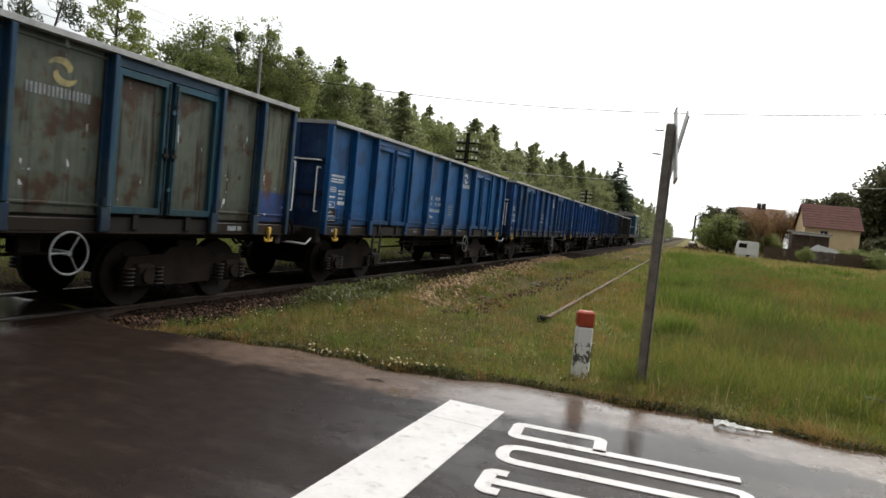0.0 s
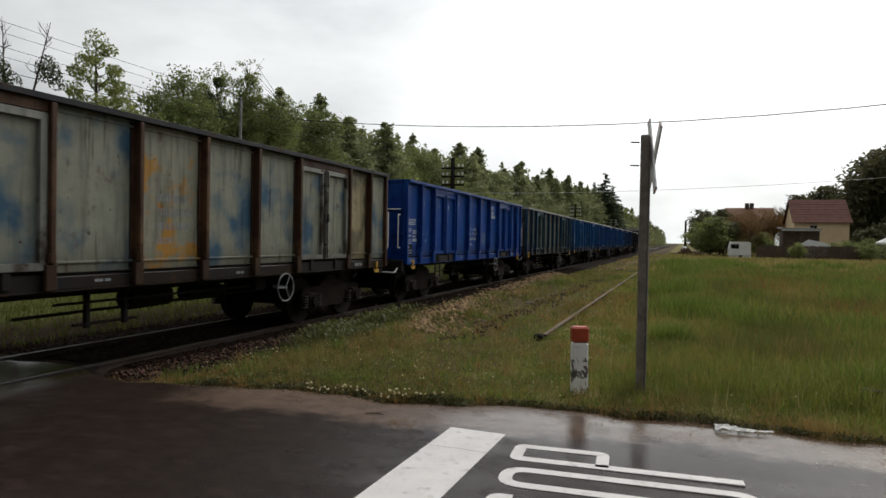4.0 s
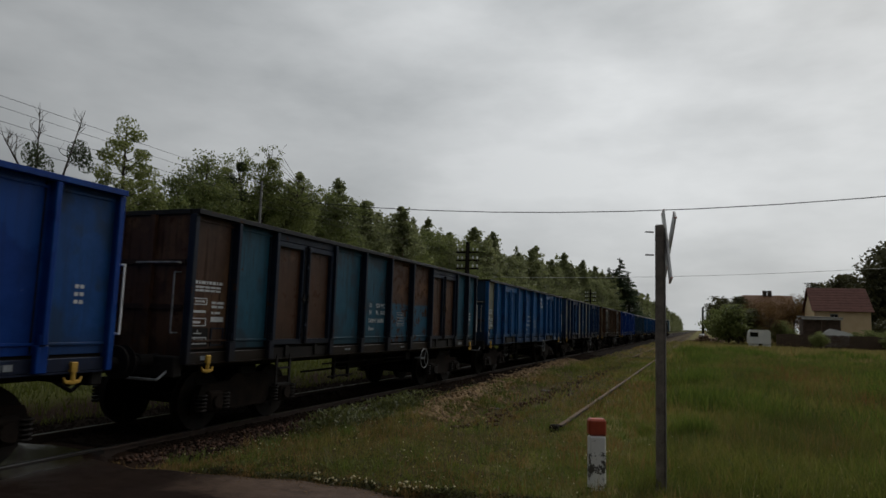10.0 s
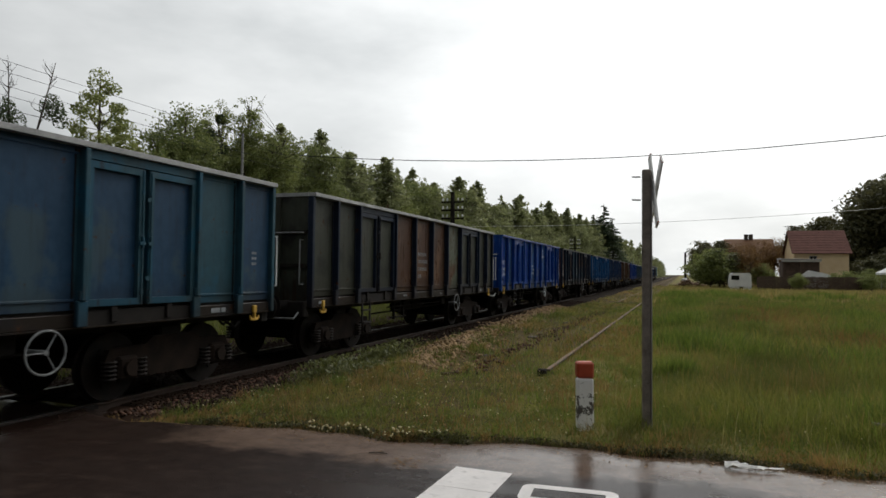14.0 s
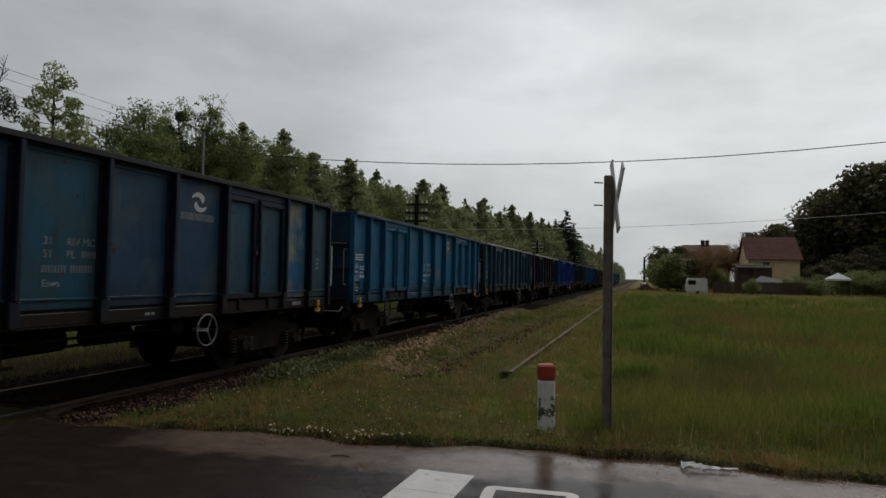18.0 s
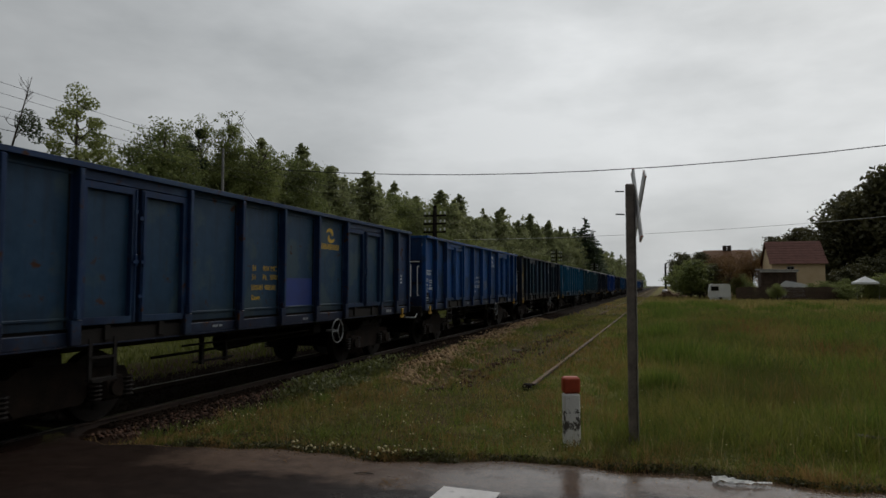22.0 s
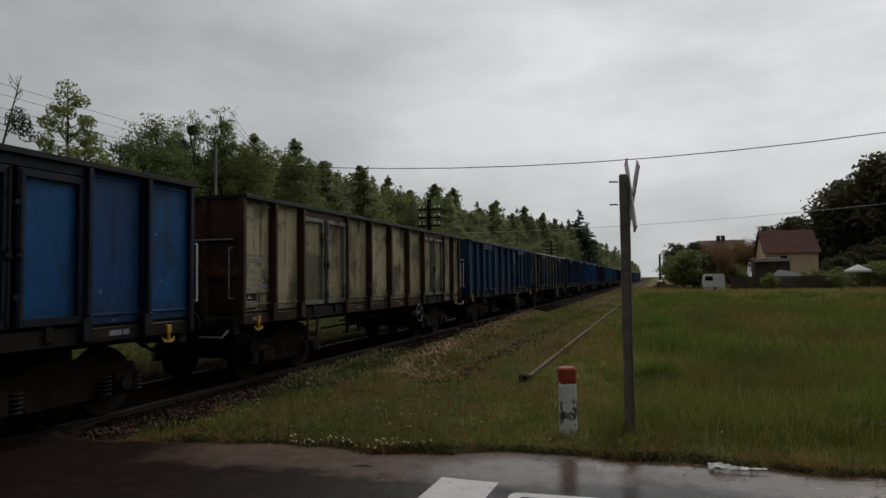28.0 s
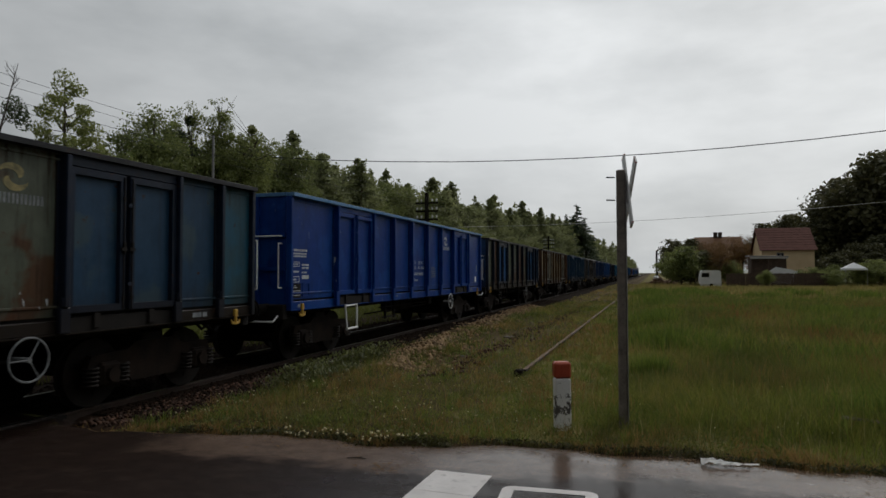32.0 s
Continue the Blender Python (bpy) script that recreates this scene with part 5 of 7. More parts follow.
rod(bm, (0.0, 0.012, 0.008), (0.03, 0.05, 0.005), 0.004, 0.002, 6)
stick = part("fallen_twig", bm, M["bark"])
stick.matrix_basis = pose(-2.6, 5.75, 0.006, 0, 0, 12)
tagged(stick, "brown twig lying on the wet asphalt", "twig")
bm = bmesh.new()
rod(bm, (-0.42, 0.0, 0.12), (0.75, 0.05, 0.02), 0.018, 0.014, 7)
pole = part("grey_batten", bm, M["wood_post"])
pole.location = (2.3, 8.2, 0.04)
tagged(pole, "weathered grey batten lying in the grass", "batten")


# ---- grass, flowers, stones ----
def blades(name, x, y, h, w, material, lean=0.35):
    """Bent blades of grass, five points each, standing on the ground."""
    n = len(x)
    a = rng.uniform(0, 2 * np.pi, n)
    b = rng.uniform(0, 2 * np.pi, n)
    z = ground_z(x, y)
    side = np.stack([np.cos(a), np.sin(a), 0 * a], -1) * (w[:, None] / 2)
    bend = np.stack([np.cos(b), np.sin(b), 0 * b], -1) * (h * rng.uniform(0.1, 1.0, n) * lean)[:, None]
    root = np.stack([x, y, z - 0.01], -1)
    up = np.array([0, 0, 1.0])
    mid = root + bend * 0.35 + up * (h * 0.55)[:, None]
    tip = root + bend + up * h[:, None]
    v = np.stack([root - side, root + side, mid + side * 0.7, mid - side * 0.7, tip], 1).reshape(-1, 3)
    i = np.arange(n)[:, None] * 5
    return raw_mesh(name, v, i + [0, 1, 2, 3], i + [3, 2, 4], material)


def scatter(n, x0, x1, y0, y1, keep):
    x, y = rng.uniform(x0, x1, n), rng.uniform(y0, y1, n)
    ok = keep(x, y)
    return x[ok], y[ok]


def clumps(x, y):
    broad = np.sin(1.9 * x + 1.3 * np.sin(0.8 * y)) * np.sin(1.4 * y + 0.9 * np.sin(1.1 * x))
    fine = np.sin(7.3 * x + 2.1 * np.sin(3.7 * y)) * np.sin(6.1 * y + 1.7 * np.sin(4.3 * x))
    return 0.5 + 0.3 * broad + 0.2 * fine


def verge(x, y):
    """Where grass grows: beyond the road, off the bed, thin on the stony bank."""
    d = y - road_edge(x)
    thin = np.sin(3.1 * x + 1.9 * np.sin(2.3 * y)) * np.sin(2.7 * y + 1.2 * np.sin(3.9 * x))
    near = (d > rng.uniform(-0.06, 0.10, len(x))) & (rng.uniform(0, 1, len(x)) > 0.75 * np.clip(thin - 0.25, 0, 1) * np.clip((2.0 - x) / 3, 0, 1))
    off = x - TRACK_X
    foot = np.clip(1.55 + 0.20 * (y - 7.0), 1.4, 2.5) + 0.25 * np.sin(1.7 * y) * np.sin(0.6 * y + 1.0)
    bank = np.clip((off - foot) / 0.7, 0.0, 1.0)
    worn = 1.0 - 0.80 * np.exp(-((x + 3.9) / 1.5) ** 2) * np.clip((y - 8.4) / 2.0, 0, 1) * np.clip((34 - y) / 12, 0.25, 1)
    return near & (rng.uniform(0, 1, len(x)) < worn) & (rng.uniform(0, 1, len(x)) < np.where(off < 0, np.clip((-off - 2.4) / 1.5, 0, 1), bank))


x, y = scatter(150000, -6.5, 9, 6.0, 14, verge)
c = clumps(x, y)
tall = np.clip((x + 0.9) / 1.6, 0, 1) * np.clip((y - 7.2) / 1.0, 0, 1)
h = (0.05 + 0.09 * c + 0.20 * tall * (0.4 + c)) * rng.uniform(0.6, 1.4, len(x)) * np.where(x < -0.9, 0.68, 1.0)
tagged(blades("grass", x, y, h, rng.uniform(0.005, 0.011, len(x)), M["grass_a"], 1.1), "rough wet green grass beside the road", "grass", kind="stuff")
x, y = scatter(170000, -6, 26, 14, 40, verge)
c = clumps(x, y)
h = (0.12 + 0.12 * c + 0.16 * np.clip((x + 1.0) / 2.0, 0, 1)) * rng.uniform(0.6, 1.5, len(x))
h = np.where(x < -1.2, h * 0.6, h)
tagged(blades("meadow_grass", x, y, h, rng.uniform(0.010, 0.028, len(x)), M["grass_a"], 1.1), "long uneven meadow grass", "grass", kind="stuff")
x, y = scatter(70000, -6, 60, 40, 100, verge)
h = (0.25 + 0.2 * clumps(x, y)) * rng.uniform(0.6, 1.4, len(x))
tagged(blades("far_grass", x, y, np.where(x < -1.5, h * 0.4, h), rng.uniform(0.04, 0.09, len(x)), M["grass_far"]), "distant long meadow grass", "grass", kind="stuff")
x, y = scatter(98000, -6.8, 10, 6.0, 8.1, lambda x, y: (clumps(1.9 * x + 3.0, 2.4 * y) > 0.50 - 0.12 * np.clip(x / 2, 0, 1)) & (y - road_edge(x) > rng.uniform(-0.12, 0.05, len(x))) & (rng.uniform(0, 1, len(x)) < np.exp(-((y - road_edge(x)) / (0.38 + 0.12 * np.sin(2.1 * x) + 0.08 * np.clip((-1.5 - x) / 2.0, 0, 1))) ** 2)))
tagged(blades("dry_edge_grass", x, y, rng.uniform(0.03, 0.11, len(x)) * (0.55 + 1.1 * clumps(2.3 * x, 3.1 * y) * np.clip(0.6 + 0.25 * x, 0.6, 1.5)), rng.uniform(0.006, 0.012, len(x)), M["grass_dry"], 0.8), "straw-coloured dead grass along the asphalt", "grass", kind="stuff")
x, y = scatter(60000, -6, 40, 8, 70, lambda x, y: verge(x, y) & (clumps(x * 0.35 + 2.0, y * 0.3) > 0.62))
d = np.hypot(x, y)
tagged(blades("dry_meadow_grass", x, y, rng.uniform(0.15, 0.42, len(x)) * np.where(x < -1.5, 0.45, 1.0), 0.006 + 0.0008 * d, M["grass_dry"]), "patches of brown seeding grass", "grass", kind="stuff")
x, y = scatter(30000, -6.2, -0.8, 7.0, 24, lambda x, y: verge(x, y) & (clumps(x * 1.1 + 4.0, y * 0.8) > 0.54))
tagged(blades("dry_verge_grass", x, y, rng.uniform(0.04, 0.15, len(x)), 0.004 + 0.0007 * np.hypot(x, y), M["grass_dry"], 1.0), "brown patches of dead grass in the verge", "grass", kind="stuff")
cx, cy = rng.uniform(2.0, 16, 46), rng.uniform(11, 34, 46)
pick = rng.integers(0, 46, 14000)
x, y = cx[pick] + rng.normal(0, 0.7, 14000), cy[pick] + rng.normal(0, 1.0, 14000)
tagged(blades("sorrel", x, y, rng.uniform(0.2, 0.55, len(x)), 0.004 + 0.0007 * np.hypot(x, y), M["sorrel"], 0.6), "reddish brown seeding sorrel in the meadow", "wild flowers", kind="stuff")
cx, cy = scatter(230, -1.0, 34, 8.2, 60, lambda x, y: rng.uniform(0, 1, len(x)) < np.clip(1.2 - y / 60, 0.2, 1))
sz = rng.uniform(0.25, 0.75, len(cx)) * (1 + cy / 50)
pick = rng.integers(0, len(cx), 85000)
x, y = cx[pick] + rng.normal(size=85000) * sz[pick] * 0.5, cy[pick] + rng.normal(size=85000) * sz[pick] * 0.4
ok = y > road_edge(x) + 0.9
x, y, sz = x[ok], y[ok], sz[pick][ok]
h = np.clip(0.26 + 0.24 * sz, 0, 0.7) * rng.uniform(0.5, 1.3, len(x))
tagged(blades("grass_tufts", x, y, h, 0.005 + 0.0009 * np.hypot(x, y), M["grass_lush"], 0.6), "taller lush green tufts in the meadow", "grass", kind="stuff")
cx, cy = scatter(420, -6.2, 8, 6.5, 15, lambda x, y: y > road_edge(x) + 0.12)
tone = rng.uniform(0, 1, len(cx))
for name, pick, mat, words in (("straw_tussocks", tone < 0.28, M["grass_dry"], "straw-coloured dead tussocks among the green grass"), ("green_tussocks", tone >= 0.28, M["grass_lush"], "small dark green tussocks in the rough verge")):
    px, py = cx[pick], cy[pick]
    k = rng.integers(0, len(px), 34 * len(px))
    x, y = px[k] + rng.normal(0, 0.075, len(k)), py[k] + rng.normal(0, 0.06, len(k))
    ok = (y > road_edge(x) + 0.02) & (x > -6.5 + 0.2 * (y - 7.0))
    x, y = x[ok], y[ok]
    h = rng.uniform(0.07, 0.20, len(x)) * (1.0 + 0.7 * np.clip((x + 0.5) / 2, 0, 1))
    tagged(blades(name, x, y, h, rng.uniform(0.005, 0.010, len(x)), mat, 1.2), words, "grass", kind="stuff")
x, y = scatter(1500, -5.5, 9, 6.7, 16, lambda x, y: y > road_edge(x) + 0.15)
tagged(blades("grass_stalks", x, y, rng.uniform(0.18, 0.50, len(x)) * np.clip(0.55 + (x + 3) * 0.12, 0.5, 1.1), rng.uniform(0.003, 0.006, len(x)), M["straw"], 0.35), "thin pale seeding stalks standing above the grass", "grass", kind="stuff")
x, y = scatter(46000, -18, -9.6, 7.4, 60, lambda x, y: (x < -9.8) & (rng.uniform(0, 1, len(x)) < np.clip(1.4 - y / 50, 0.3, 1)))
tagged(blades("far_verge_grass", x, y, rng.uniform(0.05, 0.20, len(x)) * (0.5 + clumps(x, y)), rng.uniform(0.012, 0.035, len(x)), M["grass_verge"], 0.9), "olive green grass verge beyond the rails", "grass", kind="stuff")


def leaf_cards_flat(x, y, z, size, tilt=0.15):
    """Small leaves lying almost flat."""
    n = len(x)
    a = rng.uniform(0, 6.28, n)
    u = np.stack([np.cos(a), np.sin(a), rng.uniform(-tilt, tilt, n)], -1) * size[:, None]
    w = np.stack([-np.sin(a), np.cos(a), 1.3 * rng.uniform(-tilt, tilt, n)], -1) * size[:, None] * 0.45
    p = np.stack([x, y, z], -1)
    return np.stack([p - u, p + w, p + u, p - w], 1).reshape(-1, 3), np.arange(n * 4).reshape(-1, 4)


def stones(name, x, y, z, size, material):
    """Angular stones: squashed octahedra, each turned at random."""
    n = len(x)
    base = np.array([(1, 0, 0), (0, 1, 0), (-1, 0, 0), (0, -1, 0), (0, 0, 0.8), (0, 0, -0.8)], float)
    v = base[None] * rng.uniform(0.55, 1.15, (n, 6, 1)) * size[:, None, None]
    a = rng.uniform(0, 6.28, n)
    t = rng.uniform(-0.7, 0.7, n)
    ca, sa, ct, st = np.cos(a), np.sin(a), np.cos(t), np.sin(t)
    vx, vy, vz = v[..., 0], v[..., 1], v[..., 2]
    vx, vz = vx * ct[:, None] + vz * st[:, None], -vx * st[:, None] + vz * ct[:, None]
    vx, vy = vx * ca[:, None] - vy * sa[:, None], vx * sa[:, None] + vy * ca[:, None]
    v = np.stack([vx + x[:, None], vy + y[:, None], vz + z[:, None]], -1).reshape(-1, 3)
    f = np.array([(0, 1, 4), (1, 2, 4), (2, 3, 4), (3, 0, 4), (1, 0, 5), (2, 1, 5), (3, 2, 5), (0, 3, 5)])
    return raw_mesh(name, v, [], (np.arange(n)[:, None, None] * 6 + f).reshape(-1, 3), material)


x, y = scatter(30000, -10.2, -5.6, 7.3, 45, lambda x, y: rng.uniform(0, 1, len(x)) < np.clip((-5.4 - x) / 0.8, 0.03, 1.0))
tagged(stones("ballast", x, y, bed_z(x, y) + 0.0, rng.uniform(0.02, 0.045, len(x)), M["ballast"]), "near-black track ballast", "ballast", kind="stuff")
y = 11.6 + 25 * rng.uniform(0, 1, 4200) ** 1.4
mid = -5.15 - 0.06 * (y - 13)
x = mid + rng.normal(0, 0.42, len(y)) + 0.15 * np.sin(y * 1.3)
z = ground_z(x, y) + np.clip(0.24 - np.abs(x - mid) * 0.35, 0, 1) * (0.55 + 0.45 * np.sin(y * 1.1 + 1.0) * np.sin(y * 0.37)) * np.clip((y - 10) / 4, 0.15, 1) * rng.uniform(0.2, 1.0, len(y))
tagged(stones("stone_bank", x, y, z, rng.uniform(0.03, 0.115, len(x)) * np.clip((y - 6) / 7, 0.6, 1), M["rubble"]), "low bank of tan broken stones beside the track", "stones", kind="stuff")
x, y = scatter(16000, -6.1, -4.2, 8.2, 34, lambda x, y: clumps(x * 2.6, y * 1.7 + 1.0) > 0.56)
tagged(blades("bank_weeds", x, y, rng.uniform(0.05, 0.24, len(x)), rng.uniform(0.008, 0.020, len(x)), M["grass_a"], 1.1), "green weeds growing among the stones", "weeds", kind="stuff")
x, y = scatter(3000, -6.95, -5.2, 6.75, 14, lambda x, y: (x < -6.4 + 0.2 * (y - 7.0)) | (rng.uniform(0, 1, len(x)) < 0.15))
tagged(stones("soil_lumps", x, y, ground_z(x, y) + 0.012, rng.uniform(0.015, 0.055, len(x)), M["lump"]), "dark reddish clods and stones at the foot of the bank", "stones", kind="stuff")
cx, cy = rng.uniform(-6.1, -5.1, 26), rng.uniform(9.4, 13.2, 26)
k = rng.integers(0, len(cx), 5200)
tall = rng.uniform(0.10, 0.42, len(cx))
x, y = cx[k] + rng.normal(0, 0.13, 5200), cy[k] + rng.normal(0, 0.16, 5200)
v, q = leaf_cards_flat(x, y, ground_z(x, y) + tall[k] * rng.uniform(0.05, 1.0, 5200) ** 0.7, rng.uniform(0.012, 0.036, 5200), 1.4)
tagged(raw_mesh("leafy_weeds", v, q, [], M["weed"]), "leafy green weeds growing up the stony bank", "weeds", kind="stuff")
x, y = rng.normal(-3.5, 0.20, 700), 10.8 + 34 * rng.uniform(0, 1, 700) ** 1.3
tagged(stones("scattered_stones", x, y, ground_z(x, y) + 0.03, rng.uniform(0.015, 0.065, len(x)), M["lump"]), "dark clods and stones along a buried rail of the siding", "stones", kind="stuff")


x = rng.uniform(-6.5, 8, 3600)
y = road_edge(x) - np.abs(rng.normal(0, 0.16, len(x)))
tagged(stones("grit", x, y, road_z(x, y) + 0.004, rng.uniform(0.002, 0.009, len(x)), M["rubble"]), "brown grit washed along the edge of the asphalt", "grit", kind="stuff")


x = np.concatenate([rng.uniform(-4.0, 9, 420), rng.normal(0.68, 0.07, 90), rng.normal(-2.3, 0.16, 40), rng.normal(-2.7, 0.12, 14)])
y = np.concatenate([road_edge(x[:420]) - np.abs(rng.normal(0, 0.28, 420)) - 0.02, rng.normal(6.70, 0.05, 90), rng.normal(5.58, 0.07, 40), rng.normal(6.13, 0.05, 14)])
v, q = leaf_cards_flat(x, y, road_z(x, y) + 0.008, rng.uniform(0.008, 0.028, len(x)))
tagged(raw_mesh("fallen_leaves", v, q, [], M["leaf_rust"]), "small brown leaves and straw lying on the wet asphalt", "leaves", kind="stuff")


x, y = scatter(46000, -6.3, 1.2, 6.0, 11.5, lambda x, y: verge(x, y) & (clumps(x * 1.6 + 7.0, y * 1.9) > 0.42))
v, q = leaf_cards_flat(x, y, ground_z(x, y) + rng.uniform(0.012, 0.075, len(x)), rng.uniform(0.006, 0.018, len(x)), 0.9)
tagged(raw_mesh("clover", v, q, [], M["clover"]), "low clover and moss in the short verge", "weeds", kind="stuff")
cx = rng.uniform(-5.2, 6.5, 120)
cy = road_edge(cx) + rng.normal(0.03, 0.06, 120)
k = rng.integers(0, 120, 9000)
x, y = cx[k] + rng.normal(0, 0.09, 9000), cy[k] + rng.normal(0, 0.04, 9000)
v, q = leaf_cards_flat(x, y, np.maximum(ground_z(x, y), road_z(x, y)) + rng.uniform(0.006, 0.055, 9000), rng.uniform(0.007, 0.020, 9000), 1.0)
tagged(raw_mesh("edge_weeds", v, q, [], M["weed_dark"]), "dark ragged weeds creeping over the asphalt's edge", "weeds", kind="stuff")


def seed_heads(name, x, y, h, r):
    """White seed heads on stems: small six-sided balls."""
    n = len(x)
    return stones(name, x, y, ground_z(x, y) + h, r, M["petal"])


x = np.concatenate([rng.normal(-2.6, 0.28, 26), rng.normal(-3.55, 0.30, 24), rng.uniform(-6.0, -1.0, 190), rng.uniform(-1, 8, 90)])
y = road_edge(x) + np.concatenate([np.abs(rng.normal(0.0, 0.07, 50)) - 0.03, 0.1 + 4.5 * rng.uniform(0, 1, 190) ** 1.2, rng.uniform(0.3, 6, 90)])
tagged(seed_heads("dandelions", x, y, np.concatenate([rng.uniform(0.04, 0.11, 50), rng.uniform(0.09, 0.20, 280)]), np.concatenate([rng.uniform(0.011, 0.025, 50), rng.uniform(0.007, 0.014, 280)])), "small white dandelion clocks in the grass", "wild flowers", kind="stuff")


# ---- trees ----
def puff(n, rs):
    """Normal offsets without the long tails."""
    p = rs.normal(size=(n, 3))
    d = np.linalg.norm(p, axis=1)[:, None]
    return p * np.minimum(1.0, 1.75 / d)


def leaf_cards(pos, size, flat=0.0):
    """Small four-sided leaves at the given places, turned at random."""
    n = len(pos)
    u = rng.normal(size=(n, 3))
    u /= np.linalg.norm(u, axis=1)[:, None]
    w = rng.normal(size=(n, 3))
    w[:, 2] *= 1 - flat
    w -= (w * u).sum(1)[:, None] * u
    w /= np.linalg.norm(w, axis=1)[:, None]
    a, b = u * size[:, None], w * size[:, None] * 0.6
    v = np.stack([pos - a, pos + b * 0.9, pos + a, pos - b * 0.9], 1).reshape(-1, 3)
    return v, np.arange(n * 4).reshape(-1, 4)


def tree_thing(name, trunk_bm, bark, leaf_pos, leaf_size, leaf_mat, label, category="tree"):
    t = thing(name, pose(0, 0, 0), label, category)
    part("trunk", trunk_bm, bark, t)
    if leaf_pos is not None:
        v, q = leaf_cards(leaf_pos, leaf_size)
        raw_mesh("crown", v, q, [], leaf_mat, t)
    return t


def broadleaf(seed, height, spread_r, leaf_mat, label, leaves=30000, base=0.10, size=0.068, boughs=24):
    rs = np.random.default_rng(seed)
    bm = bmesh.new()
    rod(bm, (0, 0, -0.3), (rs.normal(0, 0.1), rs.normal(0, 0.1), height * 0.55), 0.018 * height + 0.03, 0.009 * height, 9)
    tips = []
    for i in range(boughs):
        z0 = height * rs.uniform(base, 0.6)
        a, r = rs.uniform(0, 6.28), spread_r * rs.uniform(0.35, 1.0)
        z1 = min(height * 0.96, z0 + height * rs.uniform(0.12, 0.45))
        shrink = 1.0 - max(0.0, (z1 / height - 0.6)) * 1.5
        tip = (r * shrink * math.cos(a), r * shrink * math.sin(a), z1)
        rod(bm, (0, 0, z0), tip, 0.006 * height, 0.012, 6)
        tips.append(tip)
        tips.append(tuple(0.62 * c for c in tip[:2]) + (z0 + 0.62 * (z1 - z0),))
    tips.append((0, 0, height * 0.93))
    tips = np.array(tips)
    pick = rs.integers(0, len(tips), leaves)
    pos = tips[pick] + puff(leaves, rs) * np.array([0.20, 0.20, 0.15]) * spread_r * rs.uniform(0.4, 1.35, (leaves, 1))
    pos[:, 2] = np.minimum(pos[:, 2], height)
    return tree_thing("broadleaf_tree", bm, M["bark"], pos, rs.uniform(0.6, 1.3, leaves) * size, leaf_mat, label)


def pine(seed, height, label, leaves=17000, size=1.0):
    rs = np.random.default_rng(seed)
    bm = bmesh.new()
    rod(bm, (0, 0, -0.3), (0, 0, height * 0.98), 0.014 * height + 0.03, 0.015, 8)
    pos = []
    n = 150
    for i in range(n):
        f = 1 - rs.uniform(0.0, 1.0) ** 0.75 * 0.95
        z0 = height * f
        r = height * 0.185 * (1.0 - f) ** 0.52 * rs.uniform(0.3, 1.25) + 0.12
        a = rs.uniform(0, 6.28)
        tip = np.array((r * math.cos(a), r * math.sin(a), min(height * 1.01, z0 + r * rs.uniform(0.0, 0.45))))
        if i % 3 == 0:
            rod(bm, (0, 0, z0 - 0.1), tuple(tip), 0.022, 0.008, 4)
        k = int(leaves / n * (0.35 + 1.2 * (1 - f) ** 0.7))
        t = rs.uniform(0.1, 1.12, (k, 1))
        pos.append(np.array((0, 0, z0)) * (1 - t) + tip * t + rs.normal(size=(k, 3)) * np.array([0.15, 0.15, 0.10]) * (0.35 + 0.45 * r))
    t = rs.uniform(0, 1, (520, 1)) ** 0.7
    pos.append(np.array((0, 0, height * 0.72)) + np.array((0, 0, height * 0.29)) * t + rs.normal(size=(520, 3)) * np.array([1, 1, 0.4]) * (0.06 + 0.55 * (1 - t)))
    pos = np.concatenate(pos)
    return tree_thing("pine_tree", bm, M["bark_pine"], pos, rs.uniform(0.06, 0.14, len(pos)) * size, M["leaf_mass"], label)


def spruce(seed, height, label, leaves=9000):
    rs = np.random.default_rng(seed)
    bm = bmesh.new()
    rod(bm, (0, 0, -0.3), (0, 0, height), 0.012 * height + 0.03, 0.015, 8)
    pos = []
    for i in range(150):
        f = 1 - ((i + rs.uniform(0, 1)) / 150) ** 0.7 * 0.97
        z0 = height * (0.04 + 0.96 * f)
        r = height * 0.20 * (1 - f) ** 0.85 * rs.uniform(0.7, 1.15) + 0.08
        a = rs.uniform(0, 6.28)
        tip = np.array((r * math.cos(a), r * math.sin(a), z0 - 0.22 * r))
        if i % 2:
            rod(bm, (0, 0, z0), tuple(tip), 0.025, 0.008, 4)
        k = int(leaves / 130 * (0.4 + 1.2 * (1 - f)))
        t = rs.uniform(0.15, 1.05, (k, 1))
        pos.append(np.array((0, 0, z0)) * (1 - t) + tip * t + puff(k, rs) * np.array([0.16, 0.16, 0.12]) * (0.25 + 1.1 * (1 - f)))
    pos = np.concatenate(pos)
    return tree_thing("spruce_tree", bm, M["bark"], pos, rs.uniform(0.09, 0.18, len(pos)), M["needle_dark"], label)


